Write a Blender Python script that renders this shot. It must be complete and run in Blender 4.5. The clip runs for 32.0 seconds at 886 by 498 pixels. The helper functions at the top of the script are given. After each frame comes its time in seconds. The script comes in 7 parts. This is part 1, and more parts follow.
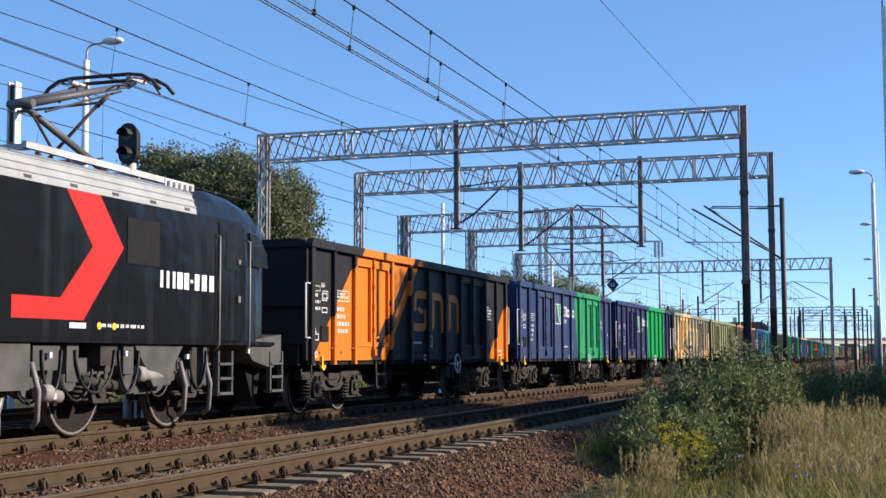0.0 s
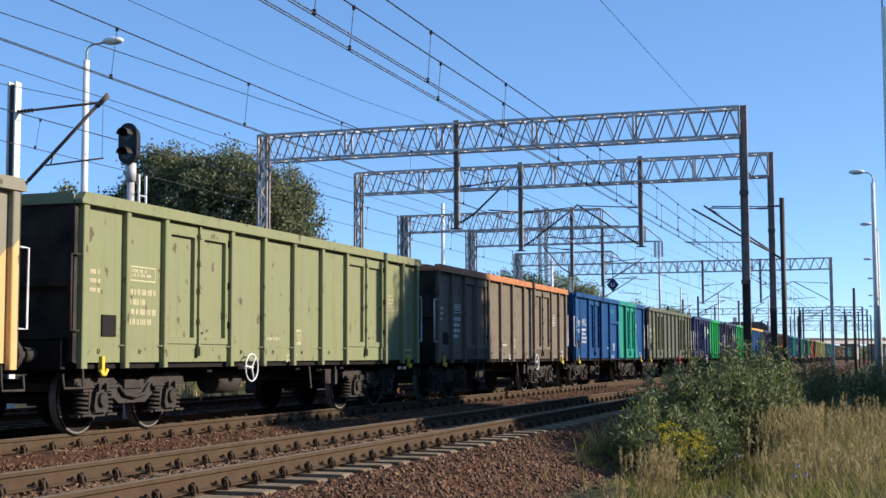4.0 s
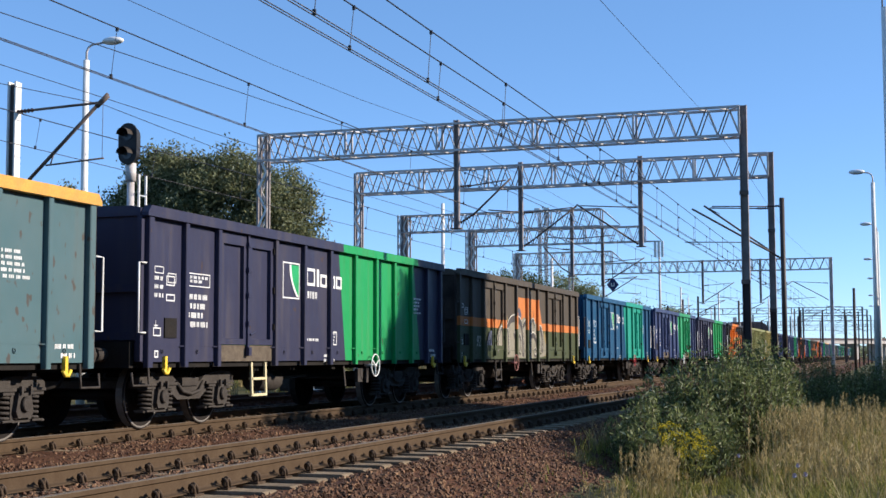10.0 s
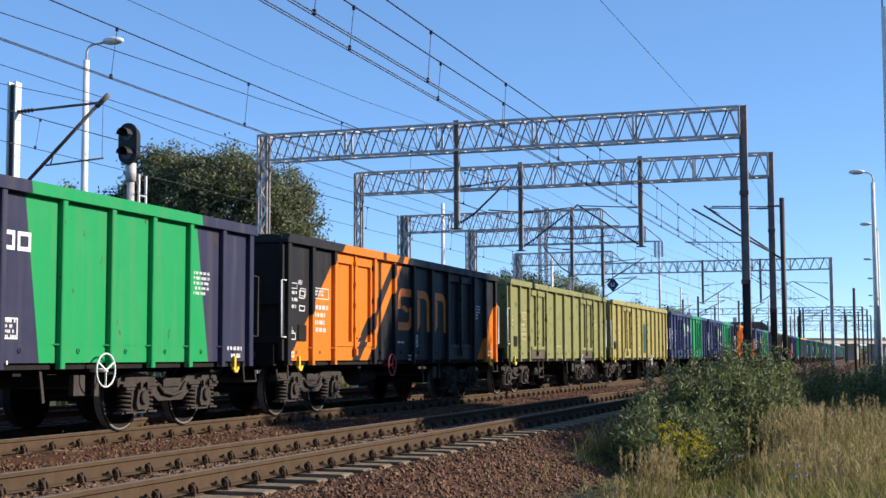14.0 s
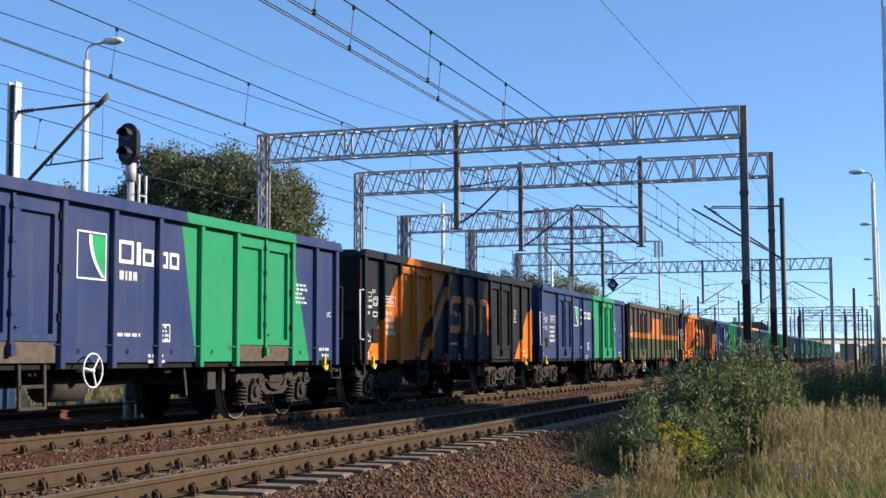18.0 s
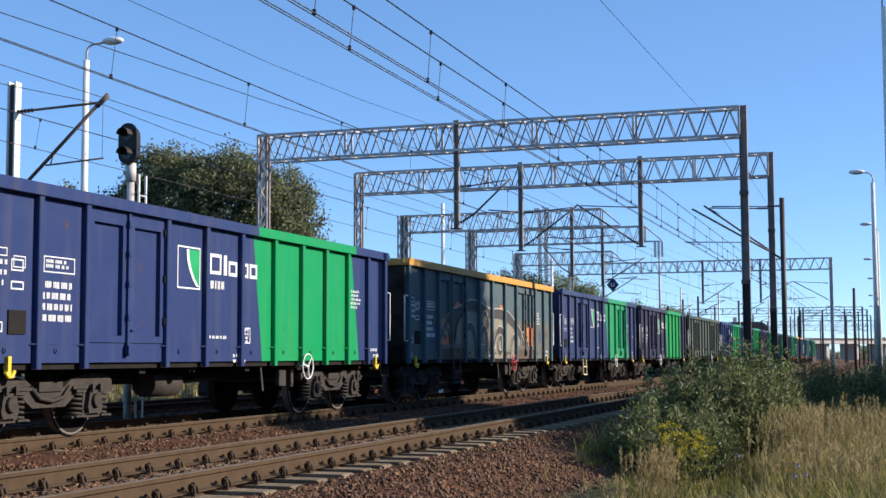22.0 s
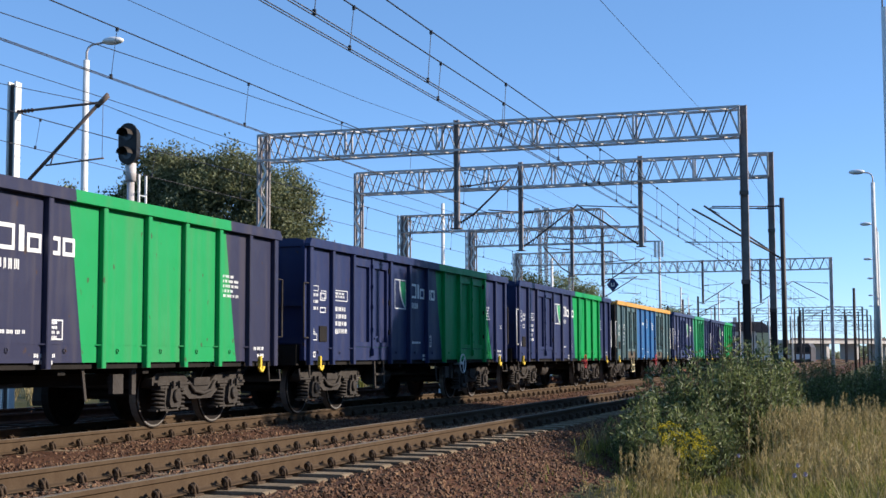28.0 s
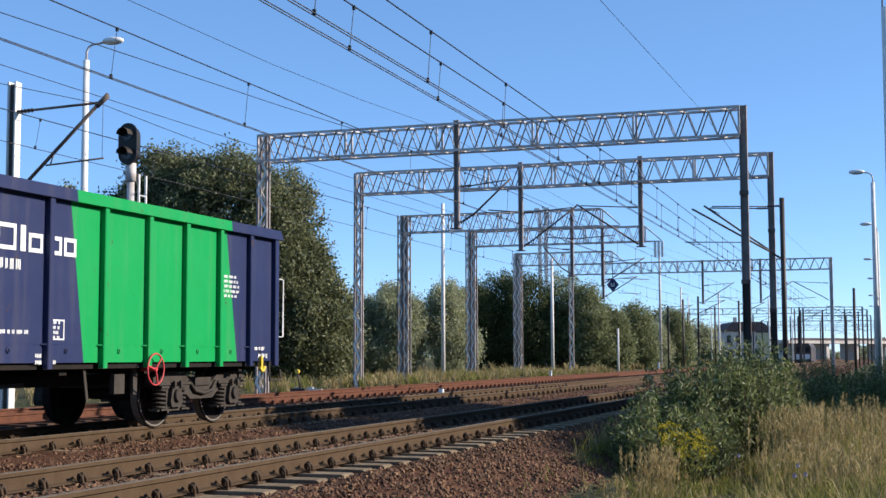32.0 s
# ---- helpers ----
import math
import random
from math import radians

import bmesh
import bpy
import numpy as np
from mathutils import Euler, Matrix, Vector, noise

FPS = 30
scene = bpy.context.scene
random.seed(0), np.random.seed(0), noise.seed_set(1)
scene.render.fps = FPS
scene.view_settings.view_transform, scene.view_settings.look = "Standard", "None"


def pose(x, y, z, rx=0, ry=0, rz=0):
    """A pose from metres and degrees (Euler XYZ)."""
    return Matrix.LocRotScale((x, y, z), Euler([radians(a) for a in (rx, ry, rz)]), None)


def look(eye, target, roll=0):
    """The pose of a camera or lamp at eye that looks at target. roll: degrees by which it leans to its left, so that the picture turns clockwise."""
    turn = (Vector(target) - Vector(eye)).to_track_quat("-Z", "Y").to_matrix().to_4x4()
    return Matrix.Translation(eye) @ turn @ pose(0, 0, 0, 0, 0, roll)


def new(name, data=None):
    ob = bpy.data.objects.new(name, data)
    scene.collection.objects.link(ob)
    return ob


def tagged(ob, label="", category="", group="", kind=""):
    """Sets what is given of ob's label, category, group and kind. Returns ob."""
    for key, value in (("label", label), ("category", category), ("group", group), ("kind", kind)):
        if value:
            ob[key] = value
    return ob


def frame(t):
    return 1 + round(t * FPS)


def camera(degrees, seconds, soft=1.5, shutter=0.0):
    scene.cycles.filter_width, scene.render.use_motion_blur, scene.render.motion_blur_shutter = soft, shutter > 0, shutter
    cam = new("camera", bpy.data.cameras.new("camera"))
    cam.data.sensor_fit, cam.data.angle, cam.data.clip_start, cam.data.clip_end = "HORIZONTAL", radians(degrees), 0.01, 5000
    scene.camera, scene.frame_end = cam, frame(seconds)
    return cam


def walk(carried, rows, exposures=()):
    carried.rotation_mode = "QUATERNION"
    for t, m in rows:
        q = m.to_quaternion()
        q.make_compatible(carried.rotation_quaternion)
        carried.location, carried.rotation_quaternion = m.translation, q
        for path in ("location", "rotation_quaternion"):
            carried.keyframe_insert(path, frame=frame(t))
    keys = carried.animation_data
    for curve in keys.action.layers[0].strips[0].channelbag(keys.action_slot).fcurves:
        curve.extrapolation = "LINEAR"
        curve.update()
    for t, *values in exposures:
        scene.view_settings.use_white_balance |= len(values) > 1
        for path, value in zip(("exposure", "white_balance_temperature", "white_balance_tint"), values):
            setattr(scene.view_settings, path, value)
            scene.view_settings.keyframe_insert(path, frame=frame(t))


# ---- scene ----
# the camera stands on a tripod beside the line
cam = camera(36.83, 32.0, soft=1.5)
EYE = pose(0, 0, 0.997, 94.6385, 0, 18.4079) @ pose(0, 0, 0, 0, 0, -0.184)
walk(cam, [(0, EYE), (32, EYE)], exposures=[(0, 0.72, 5950, 12), (32, 0.72, 5950, 12)])

# ---- world, sun ----
SUN_AZ, SUN_EL = 17.0, 24.0      # degrees from +X towards +Y, and above the horizon
SUN_DIR = Vector((math.cos(radians(SUN_AZ)) * math.cos(radians(SUN_EL)), math.sin(radians(SUN_AZ)) * math.cos(radians(SUN_EL)), math.sin(radians(SUN_EL))))
world = bpy.data.worlds.new("sky_world")
scene.world = world
world.use_nodes = True
wn, wl = world.node_tree.nodes, world.node_tree.links
sky = wn.new("ShaderNodeTexSky")
sky.sky_type, sky.sun_disc = "NISHITA", False
sky.sun_elevation, sky.sun_rotation = radians(SUN_EL), radians(90 - SUN_AZ)
sky.air_density, sky.dust_density, sky.ozone_density = 0.6, 0.0, 3.5
wn["Background"].inputs[1].default_value = 0.14
vivid = wn.new("ShaderNodeHueSaturation")
vivid.inputs["Saturation"].default_value, vivid.inputs["Hue"].default_value = 1.0, 0.498
wl.new(sky.outputs[0], vivid.inputs["Color"])
haze = wn.new("ShaderNodeMix")          # an even, clear haze over the whole sky
haze.data_type = "RGBA"
haze.inputs[0].default_value, haze.inputs[7].default_value = 0.4, (0.84, 1.74, 2.95, 1)
wl.new(vivid.outputs[0], haze.inputs[6])
wl.new(haze.outputs[2], wn["Background"].inputs[0])
sun = new("sun", bpy.data.lights.new("sun", "SUN"))
sun.data.energy, sun.data.angle, sun.data.color = 4.8, radians(0.6), (1.0, 0.86, 0.68)
sun.matrix_world = look(SUN_DIR * 50, (0, 0, 0))


# ---- materials ----
def tree_of(name):
    m = bpy.data.materials.new(name)
    m.use_nodes = True
    return m, m.node_tree.nodes, m.node_tree.links, m.node_tree.nodes["Principled BSDF"]


def rgb(c):
    return (c[0], c[1], c[2], 1)


def mixer(n, l, fac, a, b, mode="MIX"):
    k = n.new("ShaderNodeMix")
    k.data_type, k.blend_type = "RGBA", mode
    for s, v in ((k.inputs[0], fac), (k.inputs[6], a), (k.inputs[7], b)):
        if isinstance(v, bpy.types.NodeSocket):
            l.new(v, s)
        else:
            s.default_value = v if isinstance(v, (int, float)) else rgb(v)
    return k.outputs[2]


def calc(n, l, op, a, b=0.0, c=0.0):
    k = n.new("ShaderNodeMath")
    k.operation = op
    for s, v in zip(k.inputs, (a, b, c)):
        if isinstance(v, bpy.types.NodeSocket):
            l.new(v, s)
        else:
            s.default_value = v
    return k.outputs[0]


def grain(n, l, vec, scale, detail=4.0, stretch=None, lo=0.35, hi=0.65):
    if stretch:
        mp = n.new("ShaderNodeMapping")
        mp.inputs[3].default_value = stretch
        l.new(vec, mp.inputs[0])
        vec = mp.outputs[0]
    t = n.new("ShaderNodeTexNoise")
    t.inputs["Scale"].default_value, t.inputs["Detail"].default_value = scale, detail
    l.new(vec, t.inputs["Vector"])
    r = n.new("ShaderNodeMapRange")
    r.inputs[1].default_value, r.inputs[2].default_value = lo, hi
    l.new(t.outputs[0], r.inputs[0])
    return r.outputs[0]


def bumped(n, l, p, height, dist, strength=0.6):
    b = n.new("ShaderNodeBump")
    b.inputs["Strength"].default_value, b.inputs["Distance"].default_value = strength, dist
    l.new(height, b.inputs["Height"])
    l.new(b.outputs[0], p.inputs["Normal"])


def mat(name, base, rough=0.6, metal=0.0, alt=None, scale=3.0, fine=40.0, amount=0.6, bump=0.0, vary=0.0, stretch=None):
    """A surface with two scales of variation; vary: brightness change from object to object."""
    m, n, l, p = tree_of(name)
    tc = n.new("ShaderNodeTexCoord")
    vec = tc.outputs["Object"]
    alt = alt or [v * 0.6 for v in base]
    big = grain(n, l, vec, scale, 5, stretch)
    small = grain(n, l, vec, fine, 3)
    col = mixer(n, l, calc(n, l, "MULTIPLY", big, amount), base, alt)
    col = mixer(n, l, calc(n, l, "MULTIPLY", small, 0.35 * amount), col, [v * 0.55 for v in alt])
    if vary:
        oi = n.new("ShaderNodeObjectInfo")
        hs = n.new("ShaderNodeHueSaturation")
        l.new(calc(n, l, "MULTIPLY_ADD", oi.outputs["Random"], 2 * vary, 1 - vary), hs.inputs["Value"])
        l.new(col, hs.inputs["Color"])
        col = hs.outputs[0]
    l.new(col, p.inputs["Base Color"])
    l.new(calc(n, l, "MULTIPLY_ADD", small, 0.2, rough - 0.1), p.inputs["Roughness"])
    p.inputs["Metallic"].default_value = metal
    p.inputs["Specular IOR Level"].default_value = 0.15 if rough > 0.65 else 0.4
    if bump:
        bumped(n, l, p, small, bump)
    return m


def paint(name, base, regions=(), rough=0.45, dirt=(0.12, 0.095, 0.07), wear=0.3, spots=0.03, fade=0.0, gloss=0.2):
    """Vehicle paint. regions: (colour, conditions), a condition (a, b, c) meaning a*y + b*z + c > 0 in the wagon's space."""
    m, n, l, p = tree_of(name)
    tc = n.new("ShaderNodeTexCoord")
    vec = tc.outputs["Object"]
    sep = n.new("ShaderNodeSeparateXYZ")
    l.new(vec, sep.inputs[0])
    base = [v * 0.78 for v in base]      # aged, chalky paint
    col = mixer(n, l, 0.0, base, base)
    for colour, conds in regions:
        colour = [v * 0.78 for v in colour]
        mask = None
        for a, b, c in conds:
            v = calc(n, l, "MULTIPLY_ADD", sep.outputs[1], a, calc(n, l, "MULTIPLY_ADD", sep.outputs[2], b, c))
            g = calc(n, l, "GREATER_THAN", v, 0.0)
            mask = g if mask is None else calc(n, l, "MULTIPLY", mask, g)
        col = mixer(n, l, mask, col, colour)
    oi = n.new("ShaderNodeObjectInfo")
    off = n.new("ShaderNodeVectorMath")
    off.operation = "ADD"
    l.new(vec, off.inputs[0])
    l.new(oi.outputs["Color"], off.inputs[1])
    v2 = off.outputs[0]
    cloud = grain(n, l, v2, 0.9, 4, None, 0.3, 0.75)
    col = mixer(n, l, calc(n, l, "MULTIPLY", cloud, 0.025 + fade), col, [min(1, v * 1.5 + 0.05) for v in dirt])
    streak = grain(n, l, v2, 1.0, 5, (3.0, 5.0, 0.35), 0.5, 0.8)
    col = mixer(n, l, calc(n, l, "MULTIPLY", streak, 0.55 * wear), col, dirt)
    if spots:
        rust = grain(n, l, v2, 6.0, 6, (1, 1, 0.7), 0.70 - 0.10 * min(1, spots * 3), 0.73 - 0.08 * min(1, spots * 3))
        col = mixer(n, l, calc(n, l, "MULTIPLY", rust, max(spots, 0.75)), col, (0.065, 0.040, 0.027))
    fine = grain(n, l, v2, 60, 3)
    col = mixer(n, l, calc(n, l, "MULTIPLY", fine, 0.06 + 0.4 * fade), col, dirt)
    l.new(col, p.inputs["Base Color"])
    l.new(calc(n, l, "MULTIPLY_ADD", streak, 0.25, rough), p.inputs["Roughness"])
    bumped(n, l, p, grain(n, l, v2, 1.6, 2, None, 0.2, 0.8), 0.05, 0.35)
    p.inputs["Specular IOR Level"].default_value = gloss
    return m


GREEN, NAVY, ORANGE = (0.006, 0.345, 0.082), (0.021, 0.033, 0.105), (0.78, 0.215, 0.014)
BLACK = (0.018, 0.018, 0.02)


def slant_field(base, green, two):
    e = (-0.225, 1.35, -0.38, 5.55) if two else (-0.165, 0.97, -0.19, 5.19)
    return [(green, [(1, -e[0], -e[1]), (-1, e[2], e[3])])]


def chevrons(colour):
    return [(colour, [(1, -1.06, 7.2), (-1, 1.1, -4.4)]), (colour, [(1, -1.06, 3.97), (-1, 1.0, -3.5)]), (colour, [(1, -1.08, -3.77)])]


OCHRE, OLIVE = (0.60, 0.20, 0.05), (0.062, 0.078, 0.034)
BAND = [(OLIVE, [(0, -1, 1.75)]), (OCHRE, [(0, 1, -1.75), (0, -1, 1.97)]), (OCHRE, [(1, 0, 0.8), (-1, 0, 1.45), (0, 1, -1.75), (0, -1, 2.64)]),
        (OCHRE, [(1, -0.75, 2.78), (-1, 0, -0.75), (0, 1, -1.75), (0, -1, 2.64)]), (OCHRE, [(-1, -0.5, 2.8), (1, 0, -1.4), (0, 1, -1.75), (0, -1, 2.64)])]
LIVERY = {
    "navy": paint("paint_navy_green", NAVY, slant_field(NAVY, GREEN, False)),
    "navy_two": paint("paint_navy_green_doors", NAVY, slant_field(NAVY, GREEN, True)),
    "blue": paint("paint_blue_green", (0.024, 0.046, 0.15), slant_field(0, (0.008, 0.32, 0.10), False)),
    "blue_two": paint("paint_blue_green_doors", (0.026, 0.049, 0.145), slant_field(0, (0.020, 0.32, 0.128), True), fade=0.07),
    "dusk": paint("paint_dusk_green", (0.034, 0.037, 0.078), slant_field(0, (0.02, 0.34, 0.10), False), wear=0.5),
    "teal": paint("paint_blue_teal", (0.010, 0.082, 0.185), slant_field(0, (0.022, 0.34, 0.245), True)),
    "teal_big": paint("paint_blue_turquoise", (0.004, 0.064, 0.21), [((0.022, 0.30, 0.215), [(1, 0.265, -1.76), (-1, -0.37, 5.62)])]),
    "black": paint("paint_black_orange", BLACK, chevrons(ORANGE), rough=0.5, dirt=(0.06, 0.05, 0.04)),
    "faded": paint("paint_faded_grey_ochre", (0.30, 0.28, 0.20), chevrons((0.85, 0.55, 0.22)), wear=0.5, fade=0.12, spots=0.15),
    "olive": paint("paint_olive", (0.27, 0.29, 0.14), (), 0.6, wear=0.5, fade=0.1, spots=0.2),
    "olive_dark": paint("paint_dark_olive", (0.105, 0.128, 0.085), (), 0.6, wear=0.9, fade=0.15, spots=0.3),
    "brown": paint("paint_brown", (0.20, 0.165, 0.12), (), 0.65, wear=0.5, fade=0.1, spots=0.3),
    "khaki": paint("paint_khaki", (0.40, 0.35, 0.12), [((0.02, 0.10, 0.075), [(1, 0, -0.2), (-1, 0, 1.1), (0, 1, -1.13), (0, -1, 2.33)])], 0.55, wear=0.35, spots=0.45),
    "khaki_green": paint("paint_khaki_green", (0.27, 0.28, 0.10), (), 0.6, wear=0.4, fade=0.1, spots=0.3),
    "band": paint("paint_olive_orange_band", (0.082, 0.068, 0.052), BAND, 0.6, wear=0.4, spots=0.1),
    "slate": paint("paint_slate_blue", (0.075, 0.15, 0.17), [((0.012, 0.14, 0.38), [(1, 0, 2.15), (-1, 0, 2.35)])], 0.5, wear=0.4, fade=0.1, spots=0.3),
    "slate_plain": paint("paint_slate", (0.085, 0.14, 0.16), [((0.15, 0.145, 0.12), [(0, -1, 2.0), (1, 0, 4.2)])], 0.55, wear=0.7, fade=0.15, spots=0.3),
    "slate_plain_post": paint("paint_slate_post", (0.06, 0.14, 0.18), (), 0.55, wear=0.6, fade=0.1, spots=0.5),
    "green_dark": paint("paint_dark_green", (0.052, 0.085, 0.074), (), 0.6, wear=0.8, fade=0.12, spots=0.2),
}
RIM_YELLOW = mat("rim_yellow", (0.62, 0.32, 0.05), 0.55, alt=(0.45, 0.22, 0.05), scale=4)
RIM_ORANGE = mat("rim_orange", (0.50, 0.20, 0.06), 0.6, alt=(0.25, 0.10, 0.05), scale=4)
WALL_WORN = mat("end_wall_rusty", (0.075, 0.058, 0.046), 0.8, alt=(0.022, 0.018, 0.016), scale=2.2, amount=0.9)
WALL_END = mat("end_wall_grime", (0.032, 0.027, 0.024), 0.75, alt=(0.02, 0.017, 0.016), scale=2)
SILL = mat("worn_sill", (0.13, 0.105, 0.075), 0.7, alt=(0.05, 0.036, 0.028), scale=7)
UNDER = mat("underframe_black", (0.012, 0.011, 0.010), 0.8, alt=(0.022, 0.018, 0.015), scale=5)
BOGIE = mat("bogie_grime", (0.060, 0.052, 0.045), 0.75, alt=(0.032, 0.026, 0.022), scale=6, bump=0.004)
STEEL = mat("bright_steel", (0.22, 0.20, 0.18), 0.5, 0.3, alt=(0.17, 0.15, 0.13), scale=9)
WHEEL = mat("wheel_steel", (0.018, 0.015, 0.013), 0.75, 0.1, alt=(0.028, 0.02, 0.017), scale=8)
WHITE = mat("white_paint", (0.78, 0.78, 0.76), 0.5, alt=(0.6, 0.6, 0.57), scale=6)
CREAM = mat("faded_white_paint", (0.62, 0.55, 0.33), 0.6, alt=(0.5, 0.43, 0.25), scale=6)
YELLOW = mat("yellow_paint", (0.72, 0.50, 0.03), 0.5, alt=(0.6, 0.4, 0.05), scale=8)
PINK = mat("faded_red_paint", (0.34, 0.14, 0.12), 0.6, alt=(0.2, 0.1, 0.09), scale=8)
RED = mat("red_paint", (0.55, 0.05, 0.06), 0.5, alt=(0.35, 0.05, 0.05), scale=8)
LOGO_ORANGE = mat("logo_orange", (0.80, 0.22, 0.02), 0.5, alt=(0.7, 0.18, 0.02), scale=4)
LOGO_SAND = mat("logo_sand", (0.68, 0.45, 0.20), 0.6, alt=(0.55, 0.36, 0.16), scale=4)
LOGO_GREEN = mat("logo_green", (0.02, 0.33, 0.11), 0.5)
TEAL_INK = mat("turquoise_ink", (0.06, 0.42, 0.42), 0.5)
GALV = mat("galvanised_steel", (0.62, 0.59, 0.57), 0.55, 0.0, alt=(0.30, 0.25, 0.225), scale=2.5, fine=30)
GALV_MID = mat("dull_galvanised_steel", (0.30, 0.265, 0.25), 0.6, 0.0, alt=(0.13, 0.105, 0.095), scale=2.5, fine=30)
# weathered steel; also the shaded tone of the gantry beams' rising braces
GALV_DARK = mat("weathered_shaded_steel", (0.13, 0.10, 0.085), 0.65, 0.0, alt=(0.06, 0.044, 0.037), scale=2.5)
MAST_BROWN = mat("brown_mast_paint", (0.055, 0.04, 0.036), 0.6, alt=(0.03, 0.024, 0.022), scale=2)
CONCRETE = mat("mast_concrete", (0.78, 0.76, 0.72), 0.85, alt=(0.62, 0.60, 0.56), scale=3, bump=0.004)
SLEEPER = mat("sleeper_concrete", (0.27, 0.205, 0.13), 0.9, alt=(0.13, 0.09, 0.055), scale=4, bump=0.006, vary=0.12)
WOOD_SLEEPER = mat("sleeper_wood", (0.08, 0.045, 0.03), 0.9, alt=(0.045, 0.026, 0.018), scale=5, bump=0.006, vary=0.2)
RAIL_SIDE = mat("rail_rust", (0.082, 0.055, 0.032), 0.85, 0.0, alt=(0.055, 0.034, 0.019), scale=6, fine=60)
RAIL_RUST = mat("rail_deep_rust", (0.13, 0.055, 0.032), 0.85, 0.0, alt=(0.07, 0.03, 0.02), scale=6, fine=60)
RAIL_TOP = mat("rail_head_worn", (0.135, 0.105, 0.078), 0.85, 0.0, alt=(0.19, 0.16, 0.125), scale=5)
CLIP = mat("fastening_steel", (0.085, 0.058, 0.038), 0.8, 0.0, alt=(0.045, 0.03, 0.02), scale=20)
WIRE = mat("wire_copper_dark", (0.045, 0.045, 0.05), 0.5, 0.6)
CERAMIC = mat("insulator_brown", (0.10, 0.05, 0.035), 0.25)
BLACKBOARD = mat("signal_black", (0.012, 0.012, 0.013), 0.55)
LENS = mat("signal_lens_dark", (0.03, 0.03, 0.028), 0.15)


# ---- mesh helpers ----
def bx(bm, x0, x1, y0, y1, z0, z1):
    vs = [bm.verts.new((x, y, z)) for z in (z0, z1) for y in (y0, y1) for x in (x0, x1)]
    for f in ((0, 2, 3, 1), (4, 5, 7, 6), (0, 1, 5, 4), (2, 6, 7, 3), (0, 4, 6, 2), (1, 3, 7, 5)):
        bm.faces.new([vs[i] for i in f])


def prism(bm, ring, lo, hi, axis):
    """A polygon given in the two other axes, drawn out along axis from lo to hi."""
    def at(a, b, c):
        return {"x": (c, a, b), "y": (a, c, b), "z": (a, b, c)}[axis]
    a = [bm.verts.new(at(u, v, lo)) for u, v in ring]
    b = [bm.verts.new(at(u, v, hi)) for u, v in ring]
    bm.faces.new(a[::-1]), bm.faces.new(b)
    k = len(a)
    for i in range(k):
        bm.faces.new((a[i], a[(i + 1) % k], b[(i + 1) % k], b[i]))


def side_axes(d):
    up = Vector((0, 0, 1)) if abs(d.z) < 0.95 else Vector((1, 0, 0))
    s = d.cross(up).normalized()
    return s, s.cross(d).normalized()


def bar(bm, p, q, w, h=None):
    """A straight bar of width w (level) and height h between two points."""
    p, q = Vector(p), Vector(q)
    h = w if h is None else h
    s, u = side_axes((q - p).normalized())
    a = [bm.verts.new(e + s * i * w / 2 + u * j * h / 2) for e in (p, q) for i, j in ((-1, -1), (1, -1), (1, 1), (-1, 1))]
    for f in ((3, 2, 1, 0), (4, 5, 6, 7), (0, 1, 5, 4), (1, 2, 6, 5), (2, 3, 7, 6), (3, 0, 4, 7)):
        bm.faces.new([a[i] for i in f])


def tube(bm, p, q, r, r2=None, k=10, caps=True):
    p, q = Vector(p), Vector(q)
    r2 = r if r2 is None else r2
    s, u = side_axes((q - p).normalized())
    rings = [[bm.verts.new(e + (s * math.cos(2 * math.pi * i / k) + u * math.sin(2 * math.pi * i / k)) * rr) for i in range(k)] for e, rr in ((p, r), (q, r2))]
    for i in range(k):
        f = bm.faces.new((rings[0][i], rings[0][(i + 1) % k], rings[1][(i + 1) % k], rings[1][i]))
        f.smooth = k > 6
    if caps:
        bm.faces.new(rings[0][::-1]), bm.faces.new(rings[1])


def chain(bm, pts, r, k=6):
    """One bent tube through the points."""
    pts = [Vector(p) for p in pts]
    rings = []
    s, u = side_axes((pts[1] - pts[0]).normalized())
    for i, p in enumerate(pts):
        d = (pts[min(i + 1, len(pts) - 1)] - pts[max(i - 1, 0)]).normalized()
        s = (s - d * s.dot(d)).normalized()
        u = s.cross(d)
        rings.append([bm.verts.new(p + (s * math.cos(2 * math.pi * j / k) + u * math.sin(2 * math.pi * j / k)) * r) for j in range(k)])
    for a, b in zip(rings, rings[1:]):
        for j in range(k):
            bm.faces.new((a[j], a[(j + 1) % k], b[(j + 1) % k], b[j])).smooth = True
    bm.faces.new(rings[0][::-1]), bm.faces.new(rings[-1])


def ring_of(bm, c, axis, radius, r, n=20, k=6):
    """A torus round axis."""
    c, axis = Vector(c), Vector(axis).normalized()
    s, u = side_axes(axis)
    rows = []
    for i in range(n):
        d = s * math.cos(2 * math.pi * i / n) + u * math.sin(2 * math.pi * i / n)
        rows.append([bm.verts.new(c + d * (radius + r * math.cos(2 * math.pi * j / k)) + axis * r * math.sin(2 * math.pi * j / k)) for j in range(k)])
    for i in range(n):
        for j in range(k):
            f = bm.faces.new((rows[i][j], rows[(i + 1) % n][j], rows[(i + 1) % n][(j + 1) % k], rows[i][(j + 1) % k]))
            f.smooth = True


def mesh_of(name, bm, material, bevel=0.0):
    if bevel:
        bmesh.ops.bevel(bm, geom=[e for e in bm.edges if e.is_manifold and e.calc_face_angle(0) > 0.6], offset=bevel, segments=1, affect="EDGES", clamp_overlap=True)
    bmesh.ops.recalc_face_normals(bm, faces=bm.faces)
    me = bpy.data.meshes.new(name)
    bm.to_mesh(me)
    bm.free()
    me.materials.append(material)
    return me


